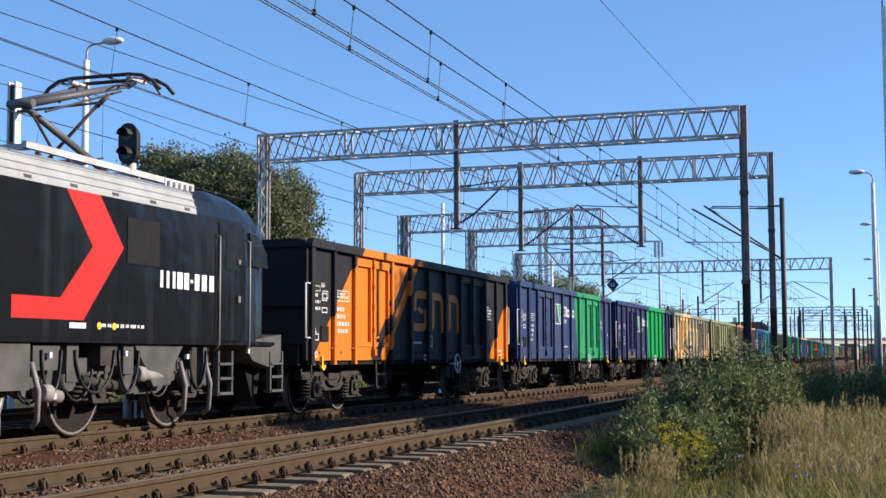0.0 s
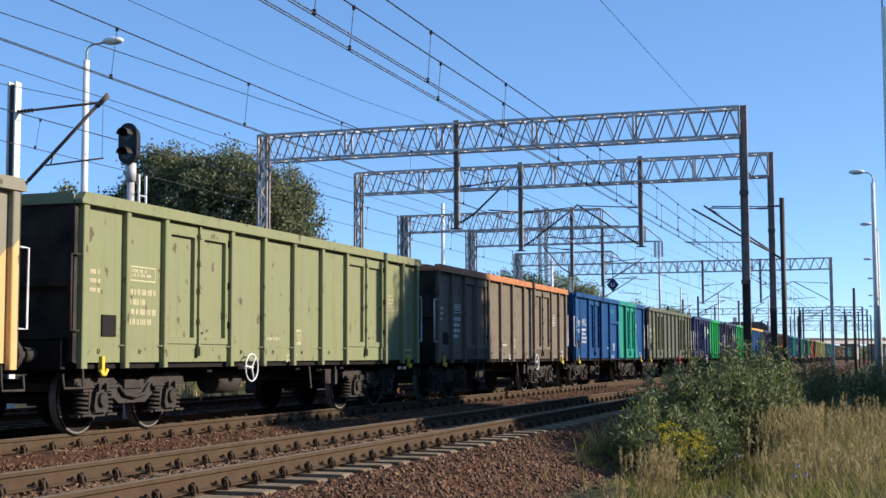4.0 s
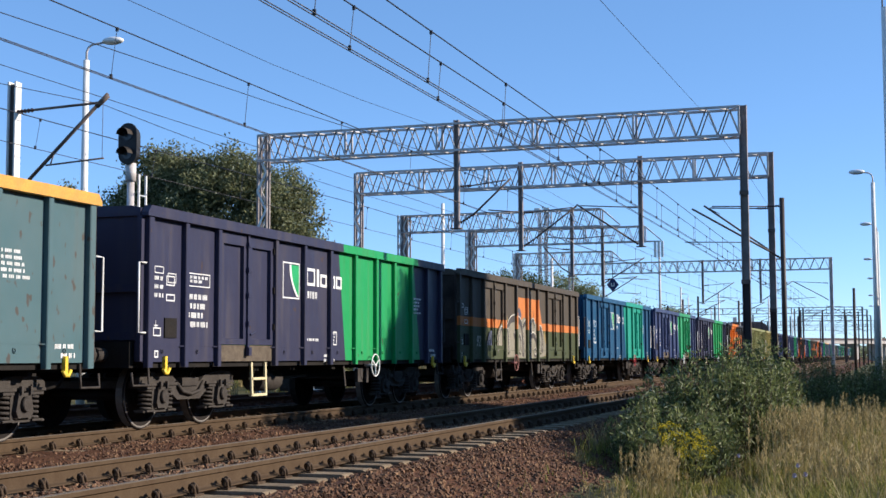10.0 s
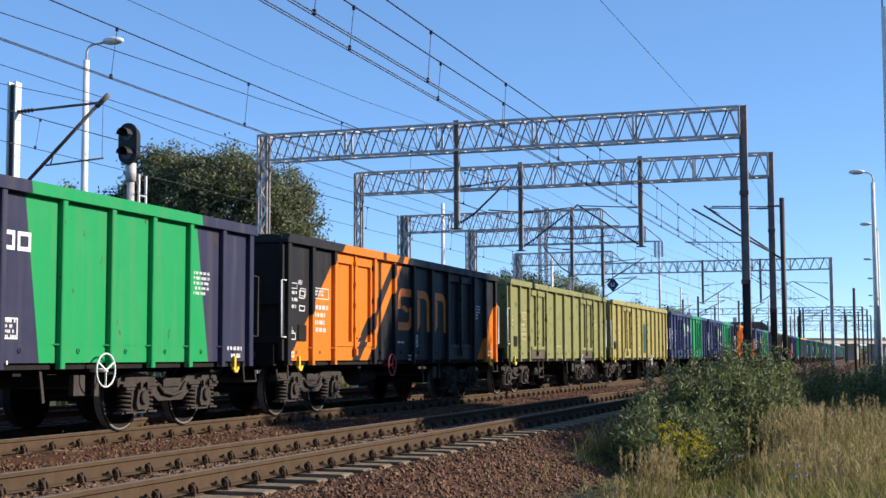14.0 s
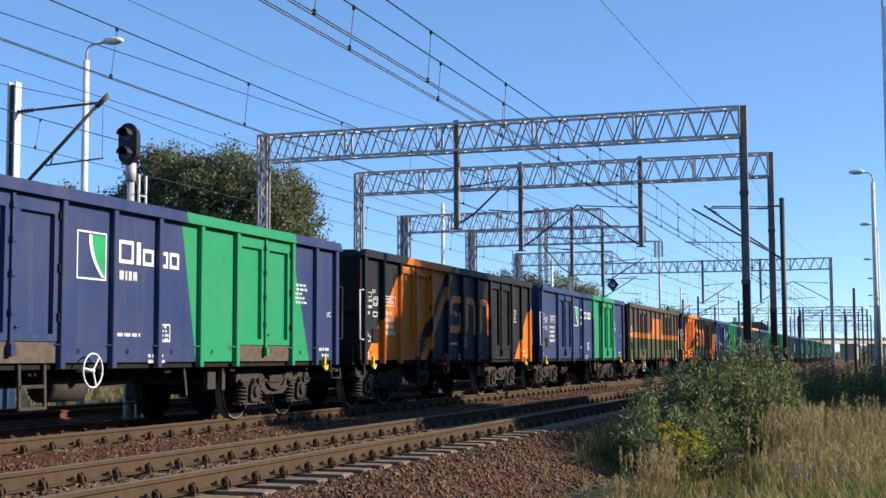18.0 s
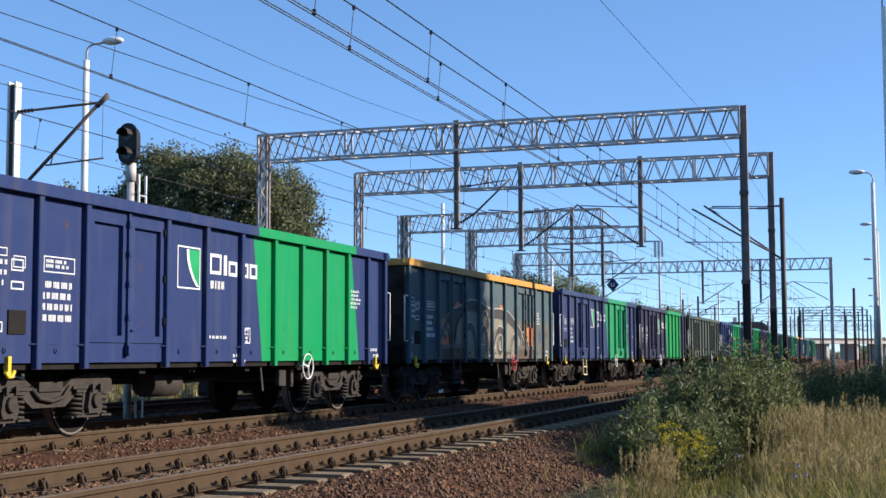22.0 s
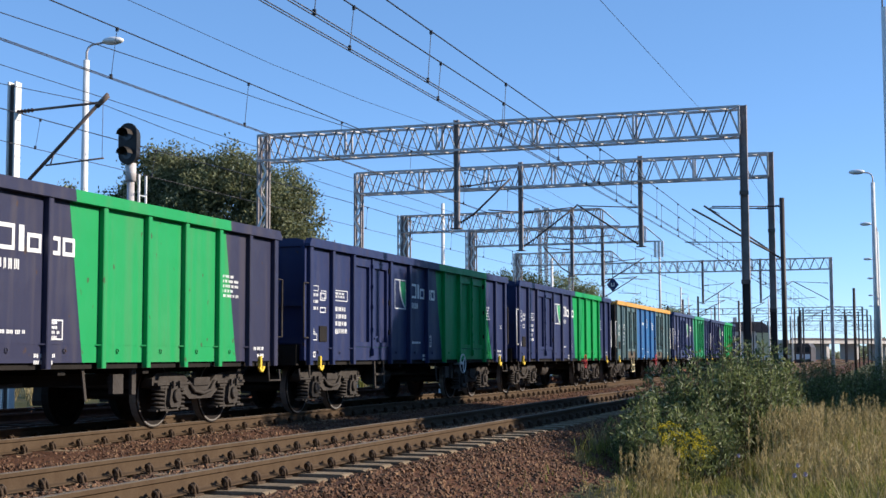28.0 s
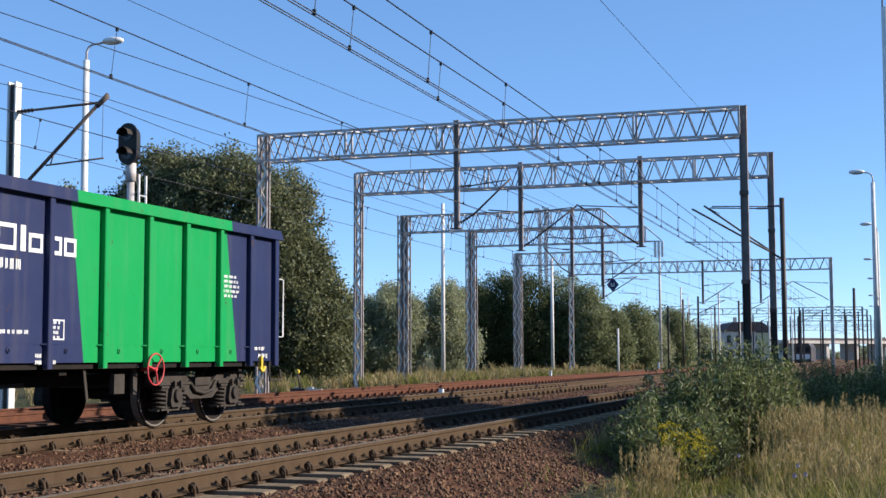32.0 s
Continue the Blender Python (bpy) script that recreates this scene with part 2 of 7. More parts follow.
def part(name, bm, material, parent, label="", bevel=0.0):
    """One mesh object under a thing or a part; bm may be a finished mesh."""
    me = bm if isinstance(bm, bpy.types.Mesh) else mesh_of(name, bm, material, bevel)
    ob = new(name, me)
    ob.parent = parent
    if label:
        ob["label"] = label
    return ob


KEPT = {}


def shared(key, build, material, bevel=0.0):
    """A mesh that is built once and then used again."""
    if key not in KEPT:
        bm = bmesh.new()
        build(bm)
        KEPT[key] = mesh_of(key[0], bm, material, bevel)
    return KEPT[key]


def thing(name, m, label, category, group="", kind=""):
    ob = new(name)
    ob.matrix_world = m
    return tagged(ob, label, category, group, kind)


def lone(name, bm, material, label, category, group="", kind="", bevel=0.0):
    return tagged(new(name, mesh_of(name, bm, material, bevel)), label, category, group, kind)


def poly_mesh(name, verts, faces, material, smooth=False):
    me = bpy.data.meshes.new(name)
    me.from_pydata(verts, [], faces)
    me.materials.append(material)
    if smooth:
        me.shade_smooth()
    return me


# ---- plan: the line runs along Y; X of the three tracks ----
T1, T2, T3 = -6.56, -11.09, -15.85
PITCH = 14.04                     # length of a wagon over its buffers


def run(t):
    """How far the train has gone at t seconds."""
    return 15.682 * t + 0.0310 * t * t


# ---- wagons ----
TOP, LOW, HALF = 3.10, 0.94, 6.40
POSTS = (-6.3, -5.3, -4.3, -2.3, -1.15, 0.0, 1.2)
POSTS_A = POSTS + (2.3, 3.33, 4.37, 5.38, 6.3)
POSTS_B = POSTS + (2.35, 4.4, 5.4, 6.3)
POSTS_C = (-6.36, -4.33, -2.3, -0.72, 0.88, 2.42, 4.4, 6.36)


def bogie_frame(bm):
    for s in (-1, 1):
        x = s * 1.02
        prism(bm, [(-1.42, 0.70), (-1.30, 0.78), (-0.95, 0.80), (-0.5, 0.74), (-0.3, 0.62), (0.3, 0.62), (0.5, 0.74), (0.95, 0.80), (1.30, 0.78), (1.42, 0.70), (1.42, 0.60), (0.95, 0.62), (0.62, 0.55), (0.34, 0.38), (-0.34, 0.38), (-0.62, 0.55), (-0.95, 0.62), (-1.42, 0.60)], x - 0.07, x + 0.07, "x")
        for y in (-0.9, 0.9):
            bx(bm, x - 0.02, x + 0.13, y - 0.46, y + 0.46, 0.60, 0.64)
            bx(bm, x - 0.02, x + 0.11, y - 0.46, y + 0.46, 0.225, 0.25)
            bx(bm, x + 0.06, x + 0.10, y + 0.15, y + 0.21, 0.25, 0.62)
            bx(bm, x + 0.06, x + 0.10, y - 0.21, y - 0.15, 0.25, 0.62)
        chain(bm, [(x + 0.09, -0.42, 0.64), (x + 0.11, -0.25, 0.50), (x + 0.11, 0.0, 0.46), (x + 0.11, 0.25, 0.50), (x + 0.09, 0.42, 0.64)], 0.028)
        bx(bm, x - 0.10, x + 0.10, -0.25, 0.25, 0.58, 0.70)
        for y in (-0.62, 0.62):
            bar(bm, (x, y, 0.62), (x, y * 0.5, 0.40), 0.1, 0.05)
    bx(bm, -1.0, 1.0, -0.2, 0.2, 0.48, 0.70)
    for y in (-1.22, 1.22):
        bx(bm, -1.0, 1.0, y - 0.05, y + 0.05, 0.56, 0.66)


def axle_box(bm):
    prism(bm, [(-0.17, 0.36), (-0.12, 0.58), (0.12, 0.58), (0.17, 0.36), (0.13, 0.28), (-0.13, 0.28)], -0.12, 0.12, "x")
    tube(bm, (0.12, 0, 0.44), (0.17, 0, 0.44), 0.10, 0.085, 10)
    for y in (-0.09, 0.09):
        bx(bm, 0.11, 0.15, y - 0.02, y + 0.02, 0.56, 0.66)


def spring(bm):
    for i in range(5):
        ring_of(bm, (0, 0, 0.28 + i * 0.062), (0, 0.05, 1), 0.085, 0.021, 10, 5)
    bx(bm, -0.11, 0.11, -0.11, 0.11, 0.235, 0.26)
    bx(bm, -0.11, 0.11, -0.11, 0.11, 0.555, 0.59)


def wheel_disc(bm):
    ring = [(0.46, -0.065), (0.455, 0.05), (0.485, 0.055), (0.485, 0.075), (0.40, 0.075), (0.36, 0.03), (0.16, 0.02), (0.13, 0.06), (0.0, 0.06)]
    back = [(0.13, -0.08), (0.15, -0.03), (0.36, -0.02), (0.40, -0.065)]
    prof = [(0.0, -0.10)] + back + ring
    k = 24
    rows = [[bm.verts.new((x, r * math.cos(2 * math.pi * i / k), r * math.sin(2 * math.pi * i / k))) for i in range(k)] for r, x in prof]
    for a, b in zip(rows, rows[1:]):
        for i in range(k):
            f = bm.faces.new((a[i], a[(i + 1) % k], b[(i + 1) % k], b[i]))
    bmesh.ops.remove_doubles(bm, verts=bm.verts, dist=1e-5)


def tread(bm):
    """The bright running band of a wheel."""
    k = 28
    rows = [[bm.verts.new((x, r * math.cos(2 * math.pi * i / k), r * math.sin(2 * math.pi * i / k))) for i in range(k)] for r, x in ((0.444, 0.0785), (0.468, 0.0785), (0.468, -0.062))]
    for a, b in zip(rows, rows[1:]):
        for i in range(k):
            bm.faces.new((a[i], a[(i + 1) % k], b[(i + 1) % k], b[i]))


def add_bogie(wagon, y):
    bo = part("bogie", shared(("bogie",), bogie_frame, BOGIE, 0.012), None, wagon, "grimy cast steel bogie")
    bo.location = (0, y, 0)
    for yy in (-0.9, 0.9):
        for s in (-1, 1):
            w = part("wheel", shared(("wheel",), wheel_disc, WHEEL), None, bo)
            w.location = (s * 0.745, yy, 0.46)
            if s > 0:
                tr = part("tread", shared(("tread",), tread, STEEL), None, bo, "bright worn wheel tread")
                tr.location = w.location
            ab = part("axle_box", shared(("axle_box",), axle_box, BOGIE, 0.008), None, bo)
            ab.location, ab.rotation_euler = (s * 1.06, yy, 0), (0, 0, 0 if s > 0 else math.pi)
            for d in (-0.29, 0.29) if s > 0 else ():
                sp = part("spring", shared(("spring",), spring, BOGIE), None, bo)
                sp.location = (s * 1.05, yy + d, 0)
        ax = part("axle", shared(("axle",), lambda bm: tube(bm, (-1.0, 0, 0.46), (1.0, 0, 0.46), 0.08), WHEEL), None, bo)
        ax.location = (0, yy, 0)


def buffer_unit(bm):
    tube(bm, (0, 0, 0), (0, 0.32, 0), 0.10, 0.10, 12)
    tube(bm, (0, 0.32, 0), (0, 0.56, 0), 0.07, 0.07, 12)
    tube(bm, (0, 0.56, 0), (0, 0.60, 0), 0.21, 0.21, 16)


def side_marks(rows):
    """Bars that stand for small writing: rows of (y0, y1, z0, z1) on the wagon's near side."""
    def build(bm):
        for y0, y1, z0, z1 in rows:
            bx(bm, 0, 0.004, y0, y1, z0, z1)
    return build


def text_rows(seed, y, z, rows, width, height=0.05, step=0.085):
    """Rows of bars, word by word."""
    rnd = random.Random(seed)
    out = []
    for i in range(rows):
        u, end = y, y + width * rnd.uniform(0.65, 1.0)
        while u < end - 0.03:
            w = min(rnd.uniform(0.05, 0.16), end - u)
            k = max(1, round(w / 0.03))
            for j in range(k):
                out.append((u + j * w / k, u + (j + 0.62) * w / k, z - i * step - height * rnd.uniform(0.85, 1.0), z - i * step))
            u += w + 0.035
    return out


def frame_rows(y0, y1, z0, z1, t=0.018):
    return [(y0, y1, z0, z0 + t), (y0, y1, z1 - t, z1), (y0, y0 + t, z0 + t, z1 - t), (y1 - t, y1, z0 + t, z1 - t)]


def flat_shape(bm, pts, x0=0.0, x1=0.004):
    prism(bm, pts, x0, x1, "x")


def rounded(pts, corners):
    """A line of points with the named inner corners rounded off."""
    out = []
    for i, p in enumerate(pts):
        r = corners.get(i)
        if not r:
            out.append(p)
            continue
        (ay, az), (by, bz) = pts[i - 1], pts[i + 1]
        la, lb = math.hypot(ay - p[0], az - p[1]), math.hypot(by - p[0], bz - p[1])
        q0, q1 = (p[0] + (ay - p[0]) * r / la, p[1] + (az - p[1]) * r / la), (p[0] + (by - p[0]) * r / lb, p[1] + (bz - p[1]) * r / lb)
        for k in range(6):
            t = k / 5
            out.append(tuple((1 - t) ** 2 * q0[c] + 2 * t * (1 - t) * p[c] + t * t * q1[c] for c in (0, 1)))
    return out


def logo_block(bm, y, z, w, h):
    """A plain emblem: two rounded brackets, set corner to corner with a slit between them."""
    t = 0.17
    stroke(bm, rounded([(y + 0.95 * w, z + 0.905 * h), (y + 0.1 * w, z + 0.905 * h), (y + 0.1 * w, z + 0.50 * h)], {1: 0.22}), t, 0.004)
    stroke(bm, rounded([(y + 0.9 * w, z + 0.56 * h), (y + 0.9 * w, z + 0.095 * h), (y, z + 0.095 * h)], {1: 0.22}), t, 0.004)
    flat_shape(bm, [(y + 0.22 * w, z + 0.54 * h), (y + 0.42 * w, z + 0.60 * h), (y + 0.78 * w, z + 0.50 * h), (y + 0.58 * w, z + 0.42 * h)])


def logo_hook(bm, y, z, w, h):
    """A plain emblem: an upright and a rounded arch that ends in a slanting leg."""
    t = 0.17
    flat_shape(bm, [(y, z), (y + t, z + 0.14), (y + t, z + 0.78 * h), (y, z + 0.80 * h)])
    stroke(bm, rounded([(y, z + 0.905 * h), (y + 0.86 * w, z + 0.905 * h), (y + 0.86 * w, z + 0.52 * h)], {1: 0.26}), t, 0.004)
    flat_shape(bm, [(y + 0.76 * w, z + 0.52 * h), (y + 0.97 * w, z + 0.52 * h), (y + w, z), (y + 0.78 * w, z)])


X_SIDE, X_POST = 1.425, 1.505
END_PAINT = {"black": WALL_END, "slate": WALL_WORN, "slate_plain": WALL_WORN, "band": WALL_WORN, "olive_dark": WALL_WORN, "brown": WALL_WORN, "green_dark": WALL_WORN, "faded": WALL_WORN, "olive": WALL_WORN}


def wagon(k, style, doors=1, smooth=False, rim=None, wheel_paint=WHITE, marks=True, kind_label="", extra=None, wheel_y=None):
    paint_mat = LIVERY[style]
    two = doors == 2
    posts = POSTS_C if smooth else POSTS_B if two else POSTS_A
    sunken = style == "teal_big"
    if sunken:
        posts = tuple(p for p in posts if p != 0.88)
    w = thing("open_wagon", pose(T2, 34.9 + PITCH * (k - 1) - 7.02, 0), kind_label, "freight wagon", "wagons of the train")
    seedv = random.Random(k)
    scuffed = style != "black" and k % 3 == 0
    tint = (seedv.uniform(0, 40), seedv.uniform(0, 40), seedv.uniform(0, 40), 1)

    def add(name, build, material, key, label="", parent=None, bevel=0.0):
        ob = part(name, shared((name,) + key, build, material, bevel), None, parent or w, label)
        ob.color = tint
        return ob

    door_spans = [(-4.25, -2.35)] + ([(2.40, 4.35)] if two else [])
    for s in (-1, 1):
        cuts = [-HALF] + [v for d in door_spans for v in d] + [HALF]
        for a, b in zip(cuts[::2], cuts[1::2]):
            add("side_panel", lambda bm, s=s, a=a, b=b: bx(bm, *sorted((s * X_SIDE - s * 0.03, s * X_SIDE)), a, b, LOW, TOP - 0.10), paint_mat, (style, two, s, a))
        add("top_rim", lambda bm, s=s: prism(bm, [(-HALF - 0.05, TOP - 0.15), (HALF + 0.05, TOP - 0.15), (HALF + 0.05, TOP - 0.10), (HALF - 0.03, TOP), (-HALF + 0.03, TOP), (-HALF - 0.05, TOP - 0.10)], s * 1.475 - 0.06, s * 1.475 + 0.055, "x"), rim or paint_mat, (style, s), bevel=0.015)
        for y in posts:
            wide = 0.13 if abs(y) > 6 else 0.10
            near = min(min(abs(y - v) for v in d) for d in door_spans) < 0.2
            def post(bm, s=s, y=y, wide=wide, near=near):
                prism(bm, [(s * X_SIDE, y - wide / 2), (s * (X_POST - 0.01), y - wide / 2), (s * X_POST, y - wide / 2 + 0.012), (s * X_POST, y + wide / 2 - 0.012), (s * (X_POST - 0.01), y + wide / 2), (s * X_SIDE, y + wide / 2)], 0.865, TOP - 0.15, "z")
                if abs(y) < 6:
                    prism(bm, [(s * X_SIDE, y - wide / 2 - 0.07), (s * (X_POST - 0.02), y - wide / 2), (s * (X_POST - 0.02), y + wide / 2), (s * X_SIDE, y + wide / 2 + 0.07)], 1.155, 1.175, "z")
            add("side_post", post, LIVERY.get(style + "_post", paint_mat), (style, two, smooth, s, y))
        for a, b in door_spans:
            mid = (a + b) / 2
            for lo, hi in ((a, mid - 0.02), (mid + 0.02, b)):
                def leaf(bm, s=s, lo=lo, hi=hi):
                    z0, z1 = 1.20, TOP - 0.14
                    out = [(lo, z0), (hi, z0), (hi, z1), (lo, z1)]
                    inn = [(lo + 0.15, z0 + 0.09), (hi - 0.10, z0 + 0.09), (hi - 0.10, z1 - 0.2), (lo + 0.15, z1 - 0.2)]
                    deep = [(y + (0.006 if i in (0, 3) else -0.006), z + (0.006 if i < 2 else -0.006)) for i, (y, z) in enumerate(inn)]
                    rings = [[bm.verts.new((s * x, y, z)) for y, z in r] for r, x in ((out, X_SIDE - 0.06), (out, X_SIDE + 0.02), (inn, X_SIDE + 0.02), (deep, X_SIDE - 0.04))]
                    for a_, b_ in zip(rings, rings[1:]):
                        for i in range(4):
                            bm.faces.new((a_[i], a_[(i + 1) % 4], b_[(i + 1) % 4], b_[i]))
                    bm.faces.new(rings[0][::-1]), bm.faces.new(rings[3])
                d = add("door", leaf, paint_mat, (style, s, lo), "steel side door leaf")
                if s > 0:
                    hinge = lo if lo == a else hi
                    for z in (1.45, 2.05, 2.7):
                        add("hinge", lambda bm, z=z, h=hinge: bx(bm, X_SIDE + 0.02, X_SIDE + 0.05, h - 0.03, h + 0.03, z, z + 0.1), UNDER, (hinge, z), "", d)
            if s > 0:
                def bolt(bm, m=mid):
                    bx(bm, X_SIDE + 0.02, X_SIDE + 0.055, m - 0.028, m + 0.028, 1.02, TOP - 0.17)
                    for z in (1.5, 1.95, 2.35, 2.75):
                        bx(bm, X_SIDE + 0.02, X_SIDE + 0.075, m - 0.045, m + 0.045, z, z + 0.07)
                    bx(bm, X_SIDE + 0.03, X_SIDE + 0.09, m - 0.05, m + 0.04, 1.03, 1.16)
                    tube(bm, (X_SIDE + 0.06, m + 0.05, 1.36), (X_SIDE + 0.06, m + 0.22, 1.40), 0.018, 0.018, 6)
                add("door_bolt", bolt, paint_mat, (style, mid), "locking bar with a lever")
            sx = sorted((s * X_SIDE - s * 0.03, s * (X_SIDE + 0.005)))
            add("door_sill", lambda bm, a=a, b=b, sx=sx: bx(bm, sx[0], sx[1], a, b, LOW, 1.19), SILL if scuffed else paint_mat, (s, a, scuffed, style), "steel sill below the door")
    for s in (-1, 1):
        def end(bm, s=s):
            y0, y1 = sorted((s * HALF, s * (HALF - 0.03)))
            bx(bm, -X_SIDE + 0.03, X_SIDE - 0.03, y0, y1, LOW, TOP - 0.1)
        add("end_wall", end, END_PAINT.get(style, paint_mat), (style, s))
        def end_rim(bm, s=s):
            y0, y1 = sorted((s * (HALF + 0.05), s * (HALF - 0.06)))
            prism(bm, [(-1.40, TOP - 0.15), (1.40, TOP - 0.15), (1.40, TOP - 0.04), (1.25, TOP - 0.005), (-1.25, TOP - 0.005), (-1.40, TOP - 0.04)], y0, y1, "y")
        add("end_rim", end_rim, rim or paint_mat, (style, s))
        y0, y1 = sorted((s * HALF, s * (HALF + 0.07)))
        for z in (1.24, 1.90):
            add("end_beam", lambda bm, z=z, y0=y0, y1=y1: bx(bm, -1.36, 1.36, y0, y1, z, z + 0.11), END_PAINT.get(style, paint_mat), (style, s, z), bevel=0.01)
        for x in (-1.40, 1.40):
            add("end_post", lambda bm, x=x, y0=y0, y1=y1: bx(bm, x - 0.035, x + 0.035, y0, y1, 0.95, TOP - 0.15), END_PAINT.get(style, paint_mat), (style, s, x))
        y0, y1 = sorted((s * HALF, s * (HALF + 0.12)))
        add("buffer_beam", lambda bm, y0=y0, y1=y1: bx(bm, -1.3, 1.3, y0, y1, 0.86, 1.22), UNDER, (s,))
        for x in (-0.875, 0.875):
            b = part("buffer", shared(("buffer",), buffer_unit, BOGIE), None, w)
            b.location, b.rotation_euler = (x, s * 6.42, 1.04), (0, 0, 0 if s > 0 else math.pi)
        def coupler(bm, s=s):
            bar(bm, (0, s * 6.4, 1.0), (0, s * 6.75, 0.98), 0.1, 0.14)
            for x in (-0.05, 0.05):
                bar(bm, (x, s * 6.7, 1.0), (x, s * 7.02, 0.88), 0.03, 0.05)
            chain(bm, [(0.35, s * 6.5, 0.85), (0.33, s * 6.75, 0.62), (0.3, s * 7.0, 0.58)], 0.025)
        add("coupling", coupler, UNDER, (s,), "screw coupling and brake hose")
        def grip(bm, s=s):
            chain(bm, [(1.47, s * 6.40, 2.30), (1.47, s * 6.58, 2.30), (1.47, s * 6.58, 1.34), (1.47, s * 6.40, 1.34)], 0.016)
        add("grab_rail", grip, WHITE if seedv.random() < 0.8 else BOGIE, (s, style), "bent handrail at the corner")
        def foot(bm, s=s):
            chain(bm, [(1.40, s * 6.2, 0.92), (1.42, s * 6.2, 0.62), (1.42, s * 6.62, 0.62), (1.40, s * 6.62, 0.80)], 0.018)
        add("corner_step", foot, BOGIE, (s,), "bent steel corner step")
        add("hook", lambda bm, s=s: (bx(bm, 1.42, 1.47, s * 5.82 - 0.03, s * 5.82 + 0.03, 0.80, 1.02), chain(bm, [(1.47, s * 5.82 - 0.08, 0.84), (1.47, s * 5.82 - 0.03, 0.78), (1.47, s * 5.82 + 0.04, 0.78), (1.47, s * 5.82 + 0.09, 0.85)], 0.024)), YELLOW, (s,), "yellow tie-down hook")
        add_bogie(w, s * 4.5)
    add("floor", lambda bm: bx(bm, -X_SIDE + 0.03, X_SIDE - 0.03, -HALF + 0.03, HALF - 0.03, 1.10, 1.16), UNDER, ())
    add("underframe", lambda bm: bx(bm, -0.35, 0.35, -6.3, 6.3, 0.80, 1.09), UNDER, (), "black centre sill", None, 0.01)
    for s in (-1, 1):
        add("side_sill", lambda bm, s=s: bx(bm, s * 1.32 - 0.05, s * 1.32 + 0.05, -6.3, 6.3, 0.86, 1.09), UNDER, (s,), "", None, 0.01)
    def cross(bm):
        for y in (-5.4, -2.6, -1.2, 0.6, 2.6, 5.4):
            bx(bm, -1.27, 1.27, y - 0.08, y + 0.08, 0.78, 1.08)
        for s in (-1, 1):
            bx(bm, s * 0.6 - 0.05, s * 0.6 + 0.05, -2.6, 2.6, 0.62, 0.78)
    tagged(add("cross_beams", cross, UNDER, (), "dark beams under the floor"), kind="stuff")
    def tank(bm):
        tube(bm, (0.75, -1.7, 0.62), (0.75, -0.9, 0.62), 0.2, 0.2, 14)
        bar(bm, (0.75, -0.8, 0.62), (0.75, 0.5, 0.66), 0.05)
    add("air_tank", tank, BOGIE, (), "cylindrical brake air tank")
    add("brake_lever", lambda bm: bar(bm, (1.3, 1.0, 0.9), (1.32, 1.06, 0.45), 0.05, 0.02), BOGIE, (), "brake changeover lever")
    add("relay_box", lambda bm: bx(bm, 1.25, 1.32, 1.7, 1.95, 0.52, 0.78), BOGIE, (), "small brake relay box")
    add("hanger", lambda bm: bx(bm, 1.25, 1.30, 2.2, 2.3, 0.5, 0.85), BOGIE, (), "steel hanger plate")
    def eyes(bm):
        for y in posts[:-1]:
            for d in (0.42,):
                if not any(a < y + d < b for a, b in door_spans):
                    ring_of(bm, (X_SIDE + 0.012, y + d, 1.09), (1, 0, 0.2), 0.028, 0.008, 8, 4)
    tagged(add("lashing_eyes", eyes, paint_mat, (style, two, smooth), "small rope rings along the side"), kind="stuff")
    def seam(bm):
        for y0, y1 in zip(posts, posts[1:]):
            if not any(a - 0.2 < (y0 + y1) / 2 < b + 0.2 for a, b in door_spans):
                bx(bm, X_SIDE, X_SIDE + 0.004, y0 + 0.05, y1 - 0.05, 1.165, 1.175)
    tagged(add("seams", seam, paint_mat, (style, two, smooth), "weld seams along the side"), kind="stuff")
    if sunken:
        def recess(bm):
            bx(bm, X_SIDE, X_SIDE + 0.075, -0.66, 0.99, 2.20, 2.31)
            bx(bm, X_SIDE, X_SIDE + 0.075, 0.80, 0.94, 0.90, 2.20)
            bx(bm, X_SIDE, X_SIDE + 0.075, 0.87, 0.99, 2.31, TOP - 0.15)
        add("panel_frame", recess, paint_mat, (style,), "raised frame round a sunken side panel")
    if k % 3 != 2:
        def ladder(bm):
            for y in (-3.05, -2.55):
                bar(bm, (1.40, y, 0.92), (1.42, y, 0.38), 0.05, 0.03)
            for z in (0.40, 0.66):
                bx(bm, 1.36, 1.44, -3.05, -2.55, z - 0.02, z + 0.02)
        add("step_ladder", ladder, BOGIE if k % 4 else CREAM, (k % 4 == 0,), "steel step below the door")
    hw_y = wheel_y or (2.1, -1.7, 2.4, 1.9)[k % 4]
    hw_m = wheel_paint
    def hand_wheel(bm, y=hw_y):
        ring_of(bm, (1.53, y, 0.84), (1, 0, 0), 0.215, 0.0125, 24, 6)
        for i in range(3):
            a = i * math.pi / 1.5 + 0.5 + hw_y
            bar(bm, (1.53, y, 0.84), (1.53, y + 0.21 * math.cos(a), 0.84 + 0.21 * math.sin(a)), 0.016, 0.02)
        tube(bm, (1.30, y, 0.84), (1.55, y, 0.84), 0.025, 0.025, 8)
    if not smooth:
        add("brake_wheel", hand_wheel, hw_m, (hw_y, hw_m.name), "round hand brake wheel")
    add("placard_box", lambda bm: bx(bm, X_SIDE, X_SIDE + 0.02, -5.83, -5.5, 1.28, 1.56), UNDER, (), "dark document holder frame", None, 0.004)
